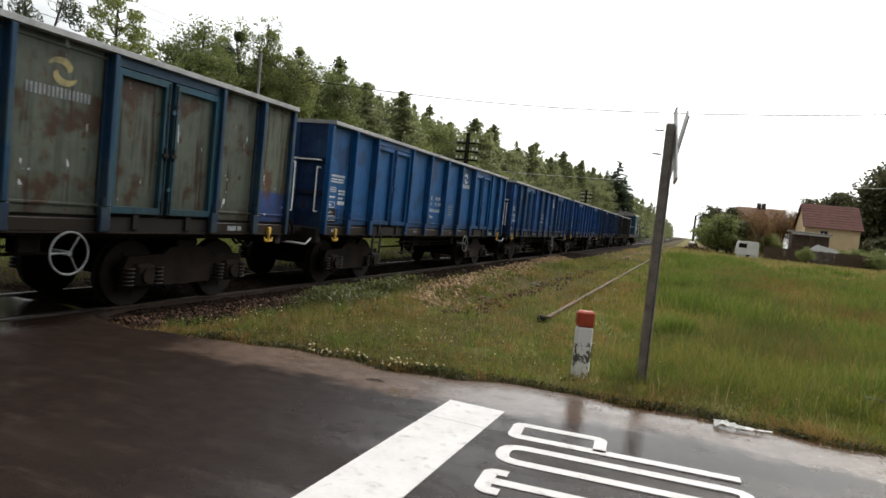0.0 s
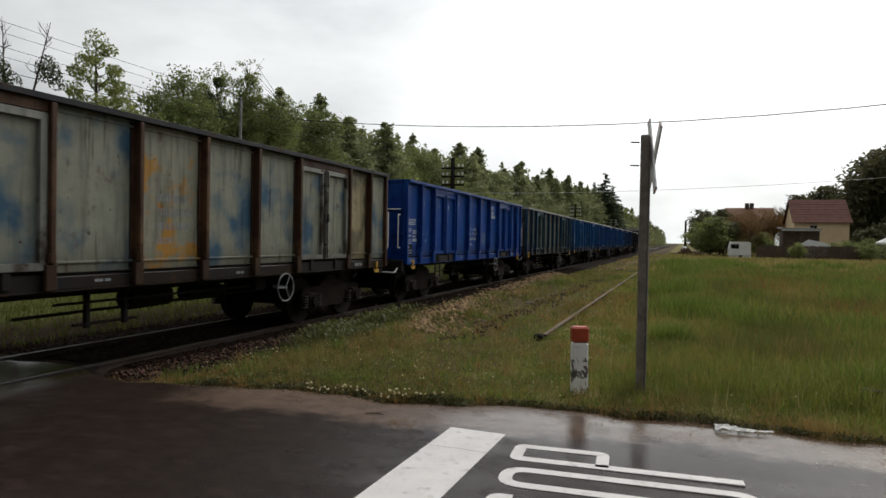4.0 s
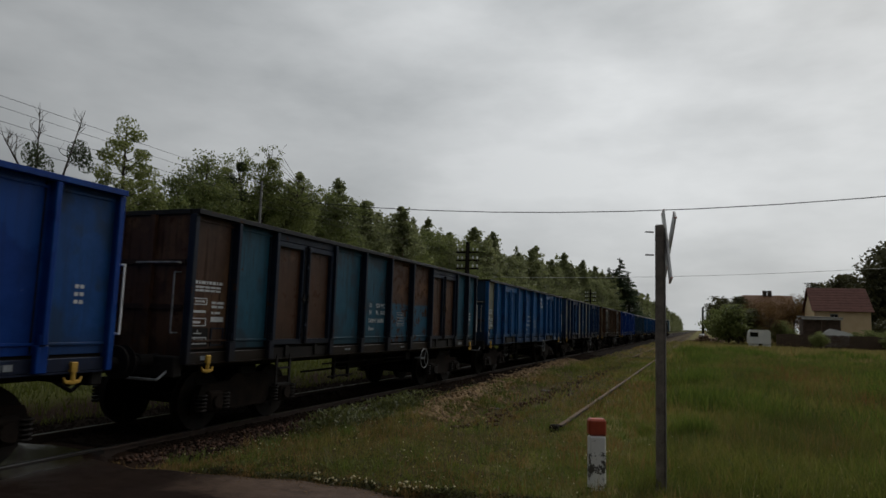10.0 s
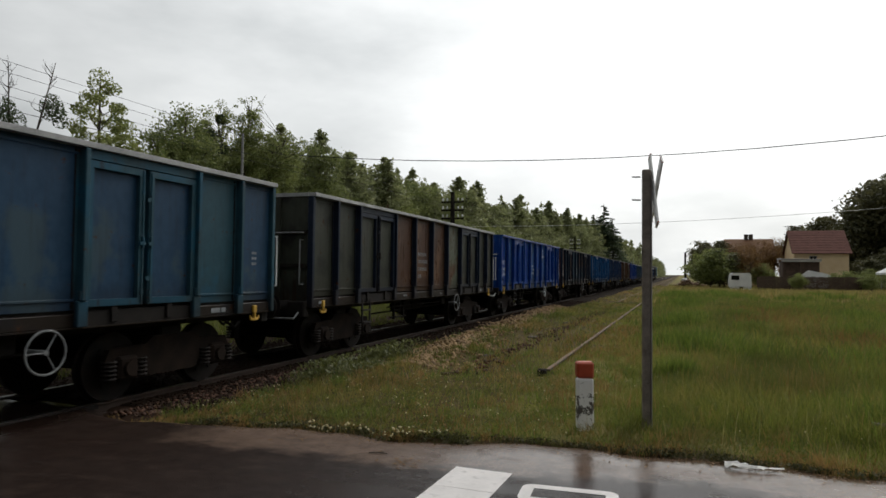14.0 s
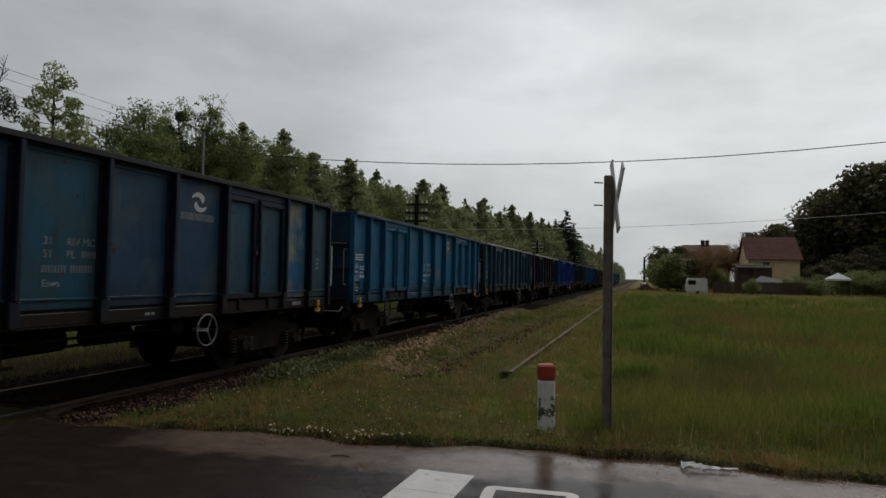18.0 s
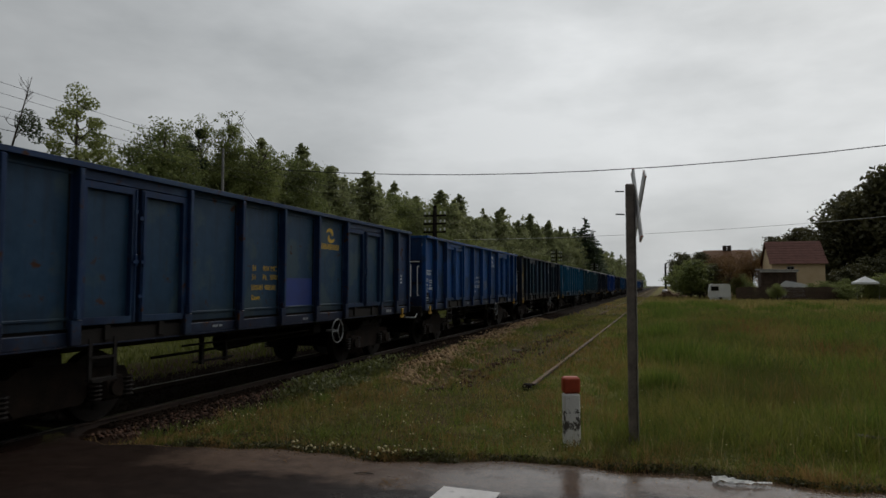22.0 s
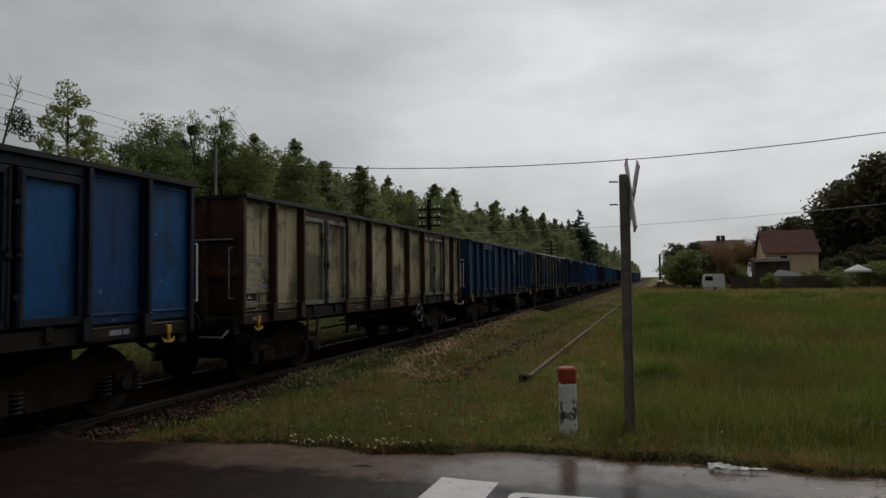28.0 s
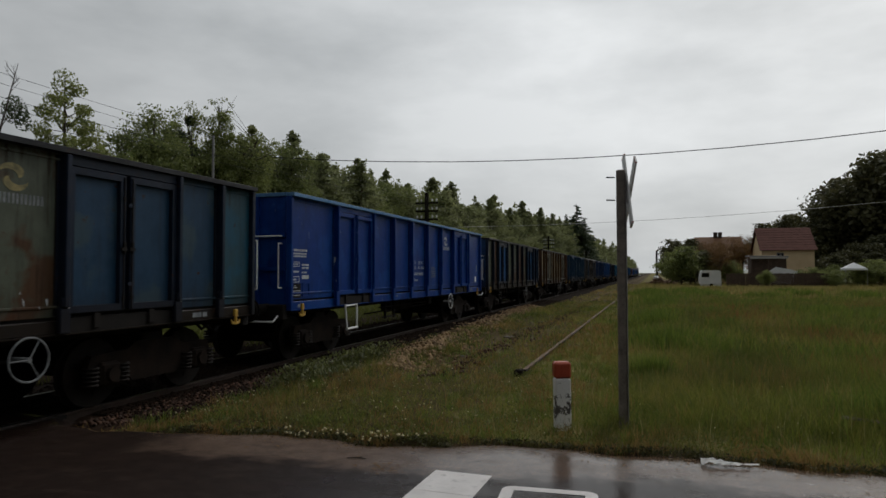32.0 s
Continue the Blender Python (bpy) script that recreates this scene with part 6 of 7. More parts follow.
def dead_tree(seed, height, label):
    """Two bare forked stems with steep twigs and a few dark clumps in the forks; +x is the taller stem."""
    rs = np.random.default_rng(seed)
    bm = bmesh.new()
    rod(bm, (0, 0, -0.3), (0.05, 0, height * 0.5), 0.13, 0.09, 8)
    for top, knee in (((-0.55, 0.1, height * 0.97), (-0.45, 0, height * 0.70)), ((1.25, -0.1, height), (0.55, 0, height * 0.70)), ((-1.9, 0.2, height * 0.86), (-1.0, 0.1, height * 0.72))):
        rod(bm, (0.05, 0, height * 0.5), knee, 0.07, 0.05, 7)
        rod(bm, knee, top, 0.05, 0.012, 6)
        for i in range(11):
            f = rs.uniform(0.1, 0.95)
            p0 = [knee[j] + f * (top[j] - knee[j]) for j in range(3)]
            long = rs.uniform(0.35, 0.95) * (1.2 - f)
            a = rs.uniform(0, 6.28)
            p1 = (p0[0] + long * math.cos(a), p0[1] + long * math.sin(a), p0[2] + long * rs.uniform(0.5, 1.3))
            mid = [0.5 * (p0[j] + p1[j]) + rs.normal(0, 0.05) for j in range(3)]
            rod(bm, p0, mid, 0.018, 0.012, 5)
            rod(bm, mid, p1, 0.012, 0.005, 5)
            for k in range(3):
                at = rs.uniform(0.0, 1.0)
                m = [mid[j] + (p1[j] - mid[j]) * at for j in range(3)]
                rod(bm, m, (m[0] + rs.normal(0, 0.14), m[1] + rs.normal(0, 0.14), m[2] + rs.uniform(0.1, 0.35)), 0.008, 0.004, 4)
    pos = [np.array(c) + puff(n, rs) * r for c, n, r in (((-0.65, 0, height * 0.79), 420, 0.26), ((1.15, 0, height * 0.82), 460, 0.28), ((-0.3, 0, height * 0.74), 380, 0.30), ((1.5, 0, height * 0.78), 200, 0.2))]
    pos = np.concatenate(pos)
    return tree_thing("bare_tree", bm, M["bark"], pos, rs.uniform(0.04, 0.08, len(pos)), M["needle_dark"], label)


def tufted(seed, height, label):
    """A conical open crown: separate round clumps on thin boughs with the sky between them, closing up lower down."""
    rs = np.random.default_rng(seed)
    bm = bmesh.new()
    rod(bm, (0, 0, -0.3), (-0.1, 0, height * 0.97), 0.17, 0.02, 8)
    pos = [puff(260, rs) * np.array([0.26, 0.26, 0.30]) + np.array((-0.1, 0, height * 0.96))]
    for i in range(50):
        f = 0.93 - 0.60 * ((i + rs.uniform(0, 1)) / 50) ** 0.75
        z0 = height * f
        r = (0.25 + height * 0.40 * (1.0 - f)) * rs.uniform(0.6, 1.0)
        a = i * 2.4 + rs.uniform(-0.4, 0.4)
        tip = np.array((r * math.cos(a), r * math.sin(a), z0 + 0.1 * r))
        rod(bm, (0, 0, z0 - 0.25 - 0.2 * r), tuple(tip), 0.024, 0.010, 5)
        big = rs.uniform(0.8, 1.25) * (1.0 if f > 0.6 else 1.4)
        pos.append(tip + puff(int(200 * big), rs) * np.array([0.20, 0.20, 0.15]) * big)
        if f < 0.56:
            pos.append(0.55 * tip + np.array((0, 0, 0.42 * z0)) + puff(150, rs) * 0.28)
    tip = np.array((-2.6, 0.2, height * 0.66))
    rod(bm, (0, 0, height * 0.52), tuple(tip), 0.03, 0.012, 5)
    for c in (0.62, 0.8, 1.0):
        pos.append(np.array((0, 0, height * 0.54)) * (1 - c) + tip * c + puff(150, rs) * 0.17)
    pos = np.concatenate(pos)
    return tree_thing("open_tree", bm, M["bark"], pos, rs.uniform(0.04, 0.085, len(pos)), M["leaf_pale"], label)


def airy_tree(seed, label):
    """Three thin stems, 11 m tall: one with sparse leaves and mistletoe, a leafy middle one, a lacy outer one; +x is the lacy side."""
    rs = np.random.default_rng(seed)
    bm = bmesh.new()
    rod(bm, (0.3, 0, -0.3), (0.3, 0, 4.0), 0.19, 0.13, 9)
    stems = (((0.3, 0, 3.2), (-0.95, 0.1, 9.9)), ((0.3, 0, 4.0), (0.75, 0, 10.1)), ((0.3, 0, 3.6), (2.6, -0.2, 8.7)))
    for p0, p1 in stems:
        rod(bm, p0, p1, 0.10, 0.025, 7)
    pos = []
    for centre, radii, clumps_n, per, fine in (((-0.95, 0.1, 9.1), (0.95, 0.9, 1.35), 44, 42, 0.15), ((0.75, 0, 8.8), (0.75, 0.8, 1.35), 30, 150, 0.21), ((2.5, -0.2, 8.0), (1.35, 1.0, 1.25), 60, 46, 0.15), ((0.6, 0, 6.2), (2.5, 1.8, 2.1), 80, 190, 0.30), ((0.9, 0, 10.4), (0.9, 0.5, 0.5), 7, 22, 0.10)):
        for i in range(clumps_n):
            d = rs.normal(size=3)
            d = d / np.linalg.norm(d) * rs.uniform(0.15, 1.0) ** 0.45
            c = np.array(centre) + d * np.array(radii)
            s0, s1 = stems[int(np.argmin([abs(c[0] - (0.5 * a[0] + 0.5 * b[0])) for a, b in stems]))]
            f = min(0.97, max(0.1, (c[2] - 0.7 - s0[2]) / (s1[2] - s0[2])))
            rod(bm, tuple(s0[j] + f * (s1[j] - s0[j]) for j in range(3)), tuple(c), 0.016, 0.006, 4)
            pos.append(c + puff(per, rs) * np.array([1, 1, 0.75]) * fine * rs.uniform(0.7, 1.3))
    for i in range(9):
        x = rs.uniform(0.5, 1.7)
        rod(bm, (0.75, 0, 9.6 + 0.05 * i), (x, rs.normal(0, 0.2), rs.uniform(10.3, 11.2)), 0.014, 0.005, 4)
    pos = np.concatenate(pos)
    t = tree_thing("open_tree", bm, M["bark"], pos, rs.uniform(0.035, 0.08, len(pos)), M["leaf_pale"], label)
    for c, r in (((-0.70, -0.3, 9.45), 0.27), ((-1.20, -0.2, 8.65), 0.33), ((-0.55, -0.2, 7.9), 0.30)):
        p = rs.normal(size=(900, 3))
        p = p / np.linalg.norm(p, axis=1)[:, None] * (r * rs.uniform(0.2, 1, (900, 1)) ** 0.4) + np.array(c)
        v, q = leaf_cards(p, rs.uniform(0.03, 0.06, 900))
        tagged(raw_mesh("mistletoe", v, q, [], M["needle_dark"], t), "dark round ball of mistletoe")
    return t


KINDS = {
    "pine": [pine(11 + i, 11.0, "tall Scots pine with a ragged green crown") for i in range(4)],
    "far_pine": [pine(21 + i, 11.0, "tall Scots pine deep in the wood", 6500, 1.5) for i in range(3)],
    "far_leaf": [broadleaf(55 + i, 10.0, 2.6, M["leaf_mass"], "full leafy broadleaf tree in the wood", 9000, size=0.12) for i in range(3)],
    "spruce": [spruce(31 + i, 14.0, "dark conical spruce at the edge of the wood") for i in range(2)],
    "leaf": [broadleaf(51 + i, 10.0, 2.6, M["leaf"], "full leafy broadleaf tree at the wood's edge") for i in range(3)],
    "pale": [broadleaf(61 + i, 10.0, 2.3, M["leaf_pale"], "light green young broadleaf tree", 11000) for i in range(1)],
    "bush": [broadleaf(71 + i, 4.0, 2.0, M["leaf"], "dense rounded garden bush", 6000, 0.05, 0.10) for i in range(2)],
    "under": [broadleaf(81 + i, 5.0, 2.4, M["leaf_pale"], "leafy undergrowth below the trees", 9000, 0.03, 0.09) for i in range(2)],
    "rust": [broadleaf(91, 8.0, 2.6, M["leaf_rust"], "copper-leaved tree behind the houses", 9000)],
    "tuft": [tufted(101, 9.5, "open tree with separate tufts of leaves")],
    "mist": [airy_tree(103, "tall airy tree with dark balls of mistletoe")],
    "round": [broadleaf(121, 9.3, 2.1, M["leaf"], "round leafy broadleaf tree at the wood's edge", 26000, 0.25, 0.066, 60)],
    "oak": [broadleaf(111 + i, 12.0, 3.6, M["leaf_dark"], "large dark broadleaf tree behind the gardens", 7000, 0.04, 0.25, 34) for i in range(2)],
    "dead": [dead_tree(95, 9.0, "half-dead tree with bare twigs and clumps")],
}
HEIGHTS = {"pine": 11.0, "far_pine": 11.0, "far_leaf": 10.0, "spruce": 14.0, "leaf": 10.0, "pale": 10.0, "bush": 4.0, "under": 5.0, "rust": 8.0, "dead": 9.0, "tuft": 9.5, "mist": 11.0, "round": 9.3, "oak": 12.0}
USED = {}
TREE_GROUPS = {"pine": "pines of the wood", "far_pine": "pines of the wood", "far_leaf": "broadleaf trees", "spruce": "spruces of the wood", "leaf": "broadleaf trees", "pale": "young broadleaf trees", "bush": "garden bushes", "under": "undergrowth bushes"}


def plant(kind, x, y, height, wide=1.0, turn=None):
    """A tree of that kind at a place, scaled to the height; the first use takes the original itself."""
    n = USED.get(kind, 0)
    src = KINDS[kind][n % len(KINDS[kind])]
    s = height / HEIGHTS[kind]
    m = pose(x, y, float(ground_z(x, y)), 0, 0, random.uniform(0, 360) if turn is None else turn) @ Matrix.Diagonal((s * wide, s * wide, s, 1))
    if n < len(KINDS[kind]):
        src.matrix_basis = m
        ob = src
    else:
        ob = copy_thing(src, Matrix.Identity(4))
        ob.matrix_basis = m
    if kind in TREE_GROUPS:
        tagged(ob, group=TREE_GROUPS[kind])
    USED[kind] = n + 1
    return ob


def woodland(name, spots, per, size, material, label):
    """A stretch of wood past counting: crowns of leafy clumps on the given spots (x, y, height, radius, pointed)."""
    pos, big = [], []
    bm = bmesh.new()
    for x, y, h, r, pointed in spots:
        z = float(ground_z(x, y))
        rod(bm, (x, y, z - 0.3), (x, y, z + h * 0.8), 0.16, 0.05, 5)
        n = 34
        f = rng.uniform(0.06, 1.0, n)
        wide = np.where(pointed, (1.02 - f) ** 0.58, np.sqrt(np.clip(1 - ((f - 0.42) / 0.60) ** 2, 0.02, 1))) * r
        a = rng.uniform(0, 6.28, n)
        q = np.sqrt(rng.uniform(0, 1, n)) * wide * 0.85
        c = np.stack([x + q * np.cos(a), y + q * np.sin(a), z + f * h * 0.97], -1)
        pick = rng.integers(0, n, per)
        spread_v = np.array([0.30, 0.30, 0.24]) * (0.35 + 0.32 * wide[pick, None])
        pos.append(c[pick] + puff(per, rng) * spread_v)
        if pointed:
            t = rng.uniform(0, 1, (per // 12, 1))
            pos.append(np.array((x, y, z + h * 0.88)) + np.array((0, 0, h * 0.12)) * t + rng.normal(size=(per // 12, 3)) * 0.28 * (1.15 - t))
    pos = np.concatenate(pos)
    t = thing(name, pose(0, 0, 0), label, "wood", kind="stuff")
    part("trunks", bm, M["bark"], t)
    v, q = leaf_cards(pos, rng.uniform(0.6, 1.3, len(pos)) * size)
    raw_mesh("foliage", v, q, [], material, t)
    return t


# the wood beyond the track, edge first
plant("dead", -22, 16.6, 9.2, 0.78, 50)
plant("tuft", -22, 20.0, 9.7, 1.0, 42)
plant("round", -22.5, 25.0, 9.5)
plant("mist", -22, 28.3, 11.1, 1.0, 38)
plant("leaf", -23, 30.6, 9.2, 0.9)
plant("pale", -23, 28.5, 9.0, 0.9)
plant("leaf", -21.5, 31.8, 9.4)
plant("leaf", -21, 34.5, 9.6)
plant("pine", -22.5, 33.2, 10.4, 1.2)
plant("pine", -21.5, 36.0, 10.6, 1.2)
edge_spots = []
yy = 21.0
while yy < 38:
    for k in range(3):
        edge_spots.append((-21.0 - 1.9 * k - random.uniform(0, 1.2), yy + random.uniform(-0.6, 0.6), (random.uniform(7.9, 9.1) if yy > 24 else random.uniform(6.6, 7.4)) + 0.02 * (yy - 21) + 0.15 * k, random.uniform(1.3, 2.0), False))
    yy += 1.15
woodland("wood_edge", edge_spots, 1300, 0.095, M["leaf"], "leafy edge of the wood filling in below the taller trees")
yy = 37.0
inside = []
while yy < 158:
    edge = -20.5 - random.uniform(0, 2.5) + 4.5 * min(1.0, max(0.0, (yy - 80) / 60))
    hh = 10.3 + min(1.8, (yy - 37) * 0.026) + random.uniform(-0.9, 0.7)
    kind = random.choice(["pine", "leaf", "pine"])
    plant(kind if yy < 56 else "far_" + kind, edge, yy, hh * (0.9 if kind == "leaf" else 0.97), 1.35)
    plant("under", edge + random.uniform(-0.5, 1.2), yy + 1.2, random.uniform(5.0, 7.0), 1.2)
    for k in range(6):
        inside.append((edge - 0.8 - 1.1 * k - random.uniform(0, 1), yy + random.uniform(-1.3, 1.3), hh * random.uniform(0.88, 1.06), random.uniform(1.1, 1.7), random.random() < 0.8))
    inside.append((edge + 0.3, yy + random.uniform(-1, 1), hh * random.uniform(0.72, 0.92), 2.1, False))
    inside.append((edge - 1.2, yy + random.uniform(-1, 1), hh * random.uniform(0.86, 0.99), 2.3, False))
    inside.append((edge - 4.2, yy + random.uniform(-1, 1), hh * random.uniform(0.88, 1.02), 2.3, False))
    yy += random.uniform(1.7, 2.5) * (1.0 + yy / 260.0)
woodland("mixed_wood", inside, 760, 0.132, M["leaf_mass"], "dense mixed wood of pines and broadleaf trees")
for yy in np.arange(21.0, 37.0, 2.6):
    plant("under", -19.5 - random.uniform(0, 3), float(yy), random.uniform(3.2, 4.8))
    plant("far_leaf", -27 - random.uniform(0, 3), float(yy), random.uniform(6.5, 8.0))
for x, y, h in ((-15.2, 140, 16.4), (-17.0, 137, 13.6), (-14.0, 146, 14.0), (-17.8, 144, 14.6), (-15.0, 152, 13.0), (-18.8, 140, 12.5)):
    plant("spruce", x, y, h, 1.75)
    plant("spruce", x - 1.0, y + 2.5, h * 0.86, 1.9)
    plant("spruce", x + 0.6, y + 1.0, h * 0.66, 2.8)
for x, y, h in ((-21.5, 70, 12.2), (-20.8, 88, 12.8), (-19.6, 102, 13.4), (-18.6, 114, 13.4), (-18.0, 124, 13.2), (-17.6, 131, 12.8)):
    plant("far_pine", x, y, h * 0.97, 1.15)
far_spots = []
yy = 150.0
while yy < 640:
    for k in range(3):
        far_spots.append((-14.0 - 3.2 * k - random.uniform(0, 2.5), yy + random.uniform(-2, 2), 12.0 + random.uniform(-2.0, 1.5), random.uniform(2.2, 3.2), random.random() < 0.5))
    yy += 3 + yy * 0.008
woodland("distant_wood", far_spots, 520, 0.30, M["leaf_mass"], "far edge of the wood along the railway")

# right of the line: gardens, houses and the big trees behind them
for x, y, h, w in ((3.6, 108, 5.6, 1.3), (4.0, 112, 6.4, 1.3), (3.6, 120, 5.0, 1.2), (6.0, 110, 6.0, 1.4), (3.0, 135, 4.5, 1.2), (3.6, 160, 5.0, 1.3)):
    plant("far_leaf", x, y, h, w)
for x, y, h, w in ((3.4, 86, 4.9, 1.2), (5.2, 90, 4.6, 1.2), (9.4, 87, 3.2, 1.0), (12.0, 79.5, 2.0, 0.9), (22.5, 84, 2.8, 1.2), (24.5, 85, 3.2, 1.3), (20.6, 88, 2.6, 1.2), (27, 84, 3.0, 1.4), (30, 85, 3.4, 1.5), (17.5, 83, 2.3, 1.2), (19.0, 80.5, 2.0, 1.3), (16.0, 82.4, 2.0, 0.9)):
    plant("bush", x, y, h, w)
for x, y, h, w in ((4.5, 86.5, 5.2, 1.5), (3.6, 112, 6.2, 1.3), (3.6, 109, 7.0, 1.3), (5.6, 106, 6.8, 1.2), (3.2, 118, 4.6, 1.4)):
    plant("oak", x, y, h, w)
for x, y, h, w in ((7.9, 86.4, 5.4, 1.15), (6.8, 89.5, 5.9, 1.1), (12.6, 104.5, 7.3, 0.9), (10.6, 103.5, 7.0, 0.9), (8.8, 104, 6.6, 0.9), (14.2, 120, 7.4, 1.3)):
    plant("rust", x, y, h, w)
for i in range(26):
    x = 18.0 + i * 2.2
    tall = 10.4 + 6.2 * min(1.0, max(0.0, (x - 22.5) / 7.0)) + 4.0 * min(1.4, max(0.0, (x - 28.0) / 8.0))
    plant("oak", x, 112 + random.uniform(-3, 10), tall + random.uniform(-0.9, 1.0), 1.15)
    plant("oak", x + 1, 118 + random.uniform(-3, 6), tall * 0.8, 1.4)
for i in range(14):
    plant("oak", 26 + i * 3.2, 103 + random.uniform(-3, 3), min(12, 6.4 + i * 0.7) + random.uniform(-0.8, 0.8), 1.4)
    plant("oak", 24 + i * 3.2, 99 + random.uniform(-2, 2), random.uniform(4.6, 6.0), 1.8)
for x, y, h in ((3.8, 126, 6.8), (4.4, 124, 7.4), (7.0, 122, 7.6), (9.6, 124, 7.2), (4.0, 150, 7.0), (5.0, 175, 7.5)):
    plant("oak", x, y, h, 1.3)
for i in range(22):
    plant("oak", 22 + i * 1.9, 90 + random.uniform(-1.5, 3), random.uniform(2.8, 4.2), 1.7)


# ring of trees added out of view, to darken light and reflections from behind
ring_spots = []
for i in range(110):
    f = i / 109
    a = radians(42 - 190 * f)
    r = 42 - 10 * math.sin(math.pi * f) + random.uniform(-3, 6)
    ring_spots.append((6 + r * math.cos(a), 18 + r * 1.15 * math.sin(a), random.uniform(11, 17), random.uniform(3.0, 4.2), random.random() < 0.4))
woodland("wood_behind_crossing", ring_spots, 420, 0.45, M["leaf_dark"], "added unseen ring of dark trees dimming light from behind the crossing")


# ---- telegraph line and wires ----
def sag_wire(name, a, b, sag, r, material, label, n=24):
    cu = bpy.data.curves.new(name, "CURVE")
    cu.dimensions, cu.bevel_depth, cu.bevel_resolution = "3D", r, 1
    sp = cu.splines.new("POLY")
    sp.points.add(n)
    a, b = Vector(a), Vector(b)
    for i in range(n + 1):
        f = i / n
        p = a.lerp(b, f)
        sp.points[i].co = (p.x, p.y, p.z - 4 * sag * f * (1 - f), 1)
    cu.materials.append(material)
    return tagged(new(name, cu), label, "wire")


POLE_Y = [-9.0, 37.4, 86.0, 137.0, 190.0]
ARMS = (6.05, 5.55, 5.05)


def telegraph_pole(y, double):
    t = thing("telegraph_pole", pose(-13.0, y, -0.05), "dark double wooden telegraph pole with white insulators" if double else "slim dark wooden telegraph pole with insulators", "telegraph pole", "telegraph poles along the track")
    for s in ((-0.16, 0.16) if double else (0.0,)):
        bm = bmesh.new()
        rod(bm, (0, s * 1.6, -0.4), (0, s * 0.5, 6.6), 0.12, 0.09, 10)
        part("pole", bm, M["tarred"], t)
    for z in ARMS:
        bm = bmesh.new()
        box(bm, -0.72, -0.05, z - 0.1, 0.72, 0.05, z, 0.01)
        arm = part("crossarm", bm, M["tarred"], t)
        for x in (-0.62, -0.35, 0.35, 0.62):
            bm = bmesh.new()
            rod(bm, (x, 0, z), (x, 0, z + 0.08), 0.015, seg=6)
            rod(bm, (x, 0, z + 0.06), (x, 0, z + 0.20), 0.065, 0.04, 10)
            part("insulator", bm, M["glaze"], arm, "white porcelain insulator")
    return t


for i, y in enumerate(POLE_Y):
    telegraph_pole(y, i == 1)
for a, b in zip(POLE_Y[:-1], POLE_Y[1:]):
    for z in ARMS[:2]:
        for x in (-0.35, 0.35):
            sag_wire("telegraph_wire", (-13 + x, a, z + 0.15), (-13 + x, b, z + 0.15), 0.40, 0.0045, M["wire"], "thin bare telegraph wire between poles")
slim = thing("slim_pole", pose(-14.35, 19.0, 0), "slim grey pole among the trees", "pole")
bm = bmesh.new()
rod(bm, (0, 0, -0.3), (0, 0, 6.45), 0.06, 0.04, 8)
part("shaft", bm, M["sheet"], slim)
far_pole = thing("far_pole", pose(0.8, 130, 0), "dark wooden pole beside the line", "pole")
bm = bmesh.new()
rod(bm, (0, 0, -0.3), (0, 0, 5.9), 0.24, 0.16, 8)
part("shaft", bm, M["tarred"], far_pole)
sag_wire("overhead_wire", (-40, 30, 11.69), (34, 30, 11.33), 4.62, 0.020, M["wire"], "dark overhead wire crossing above the field")
sag_wire("overhead_cable", (-19, 60, 6.14), (60, 60, 12.83), 1.96, 0.016, M["wire_pale"], "pale overhead cable crossing above the field")


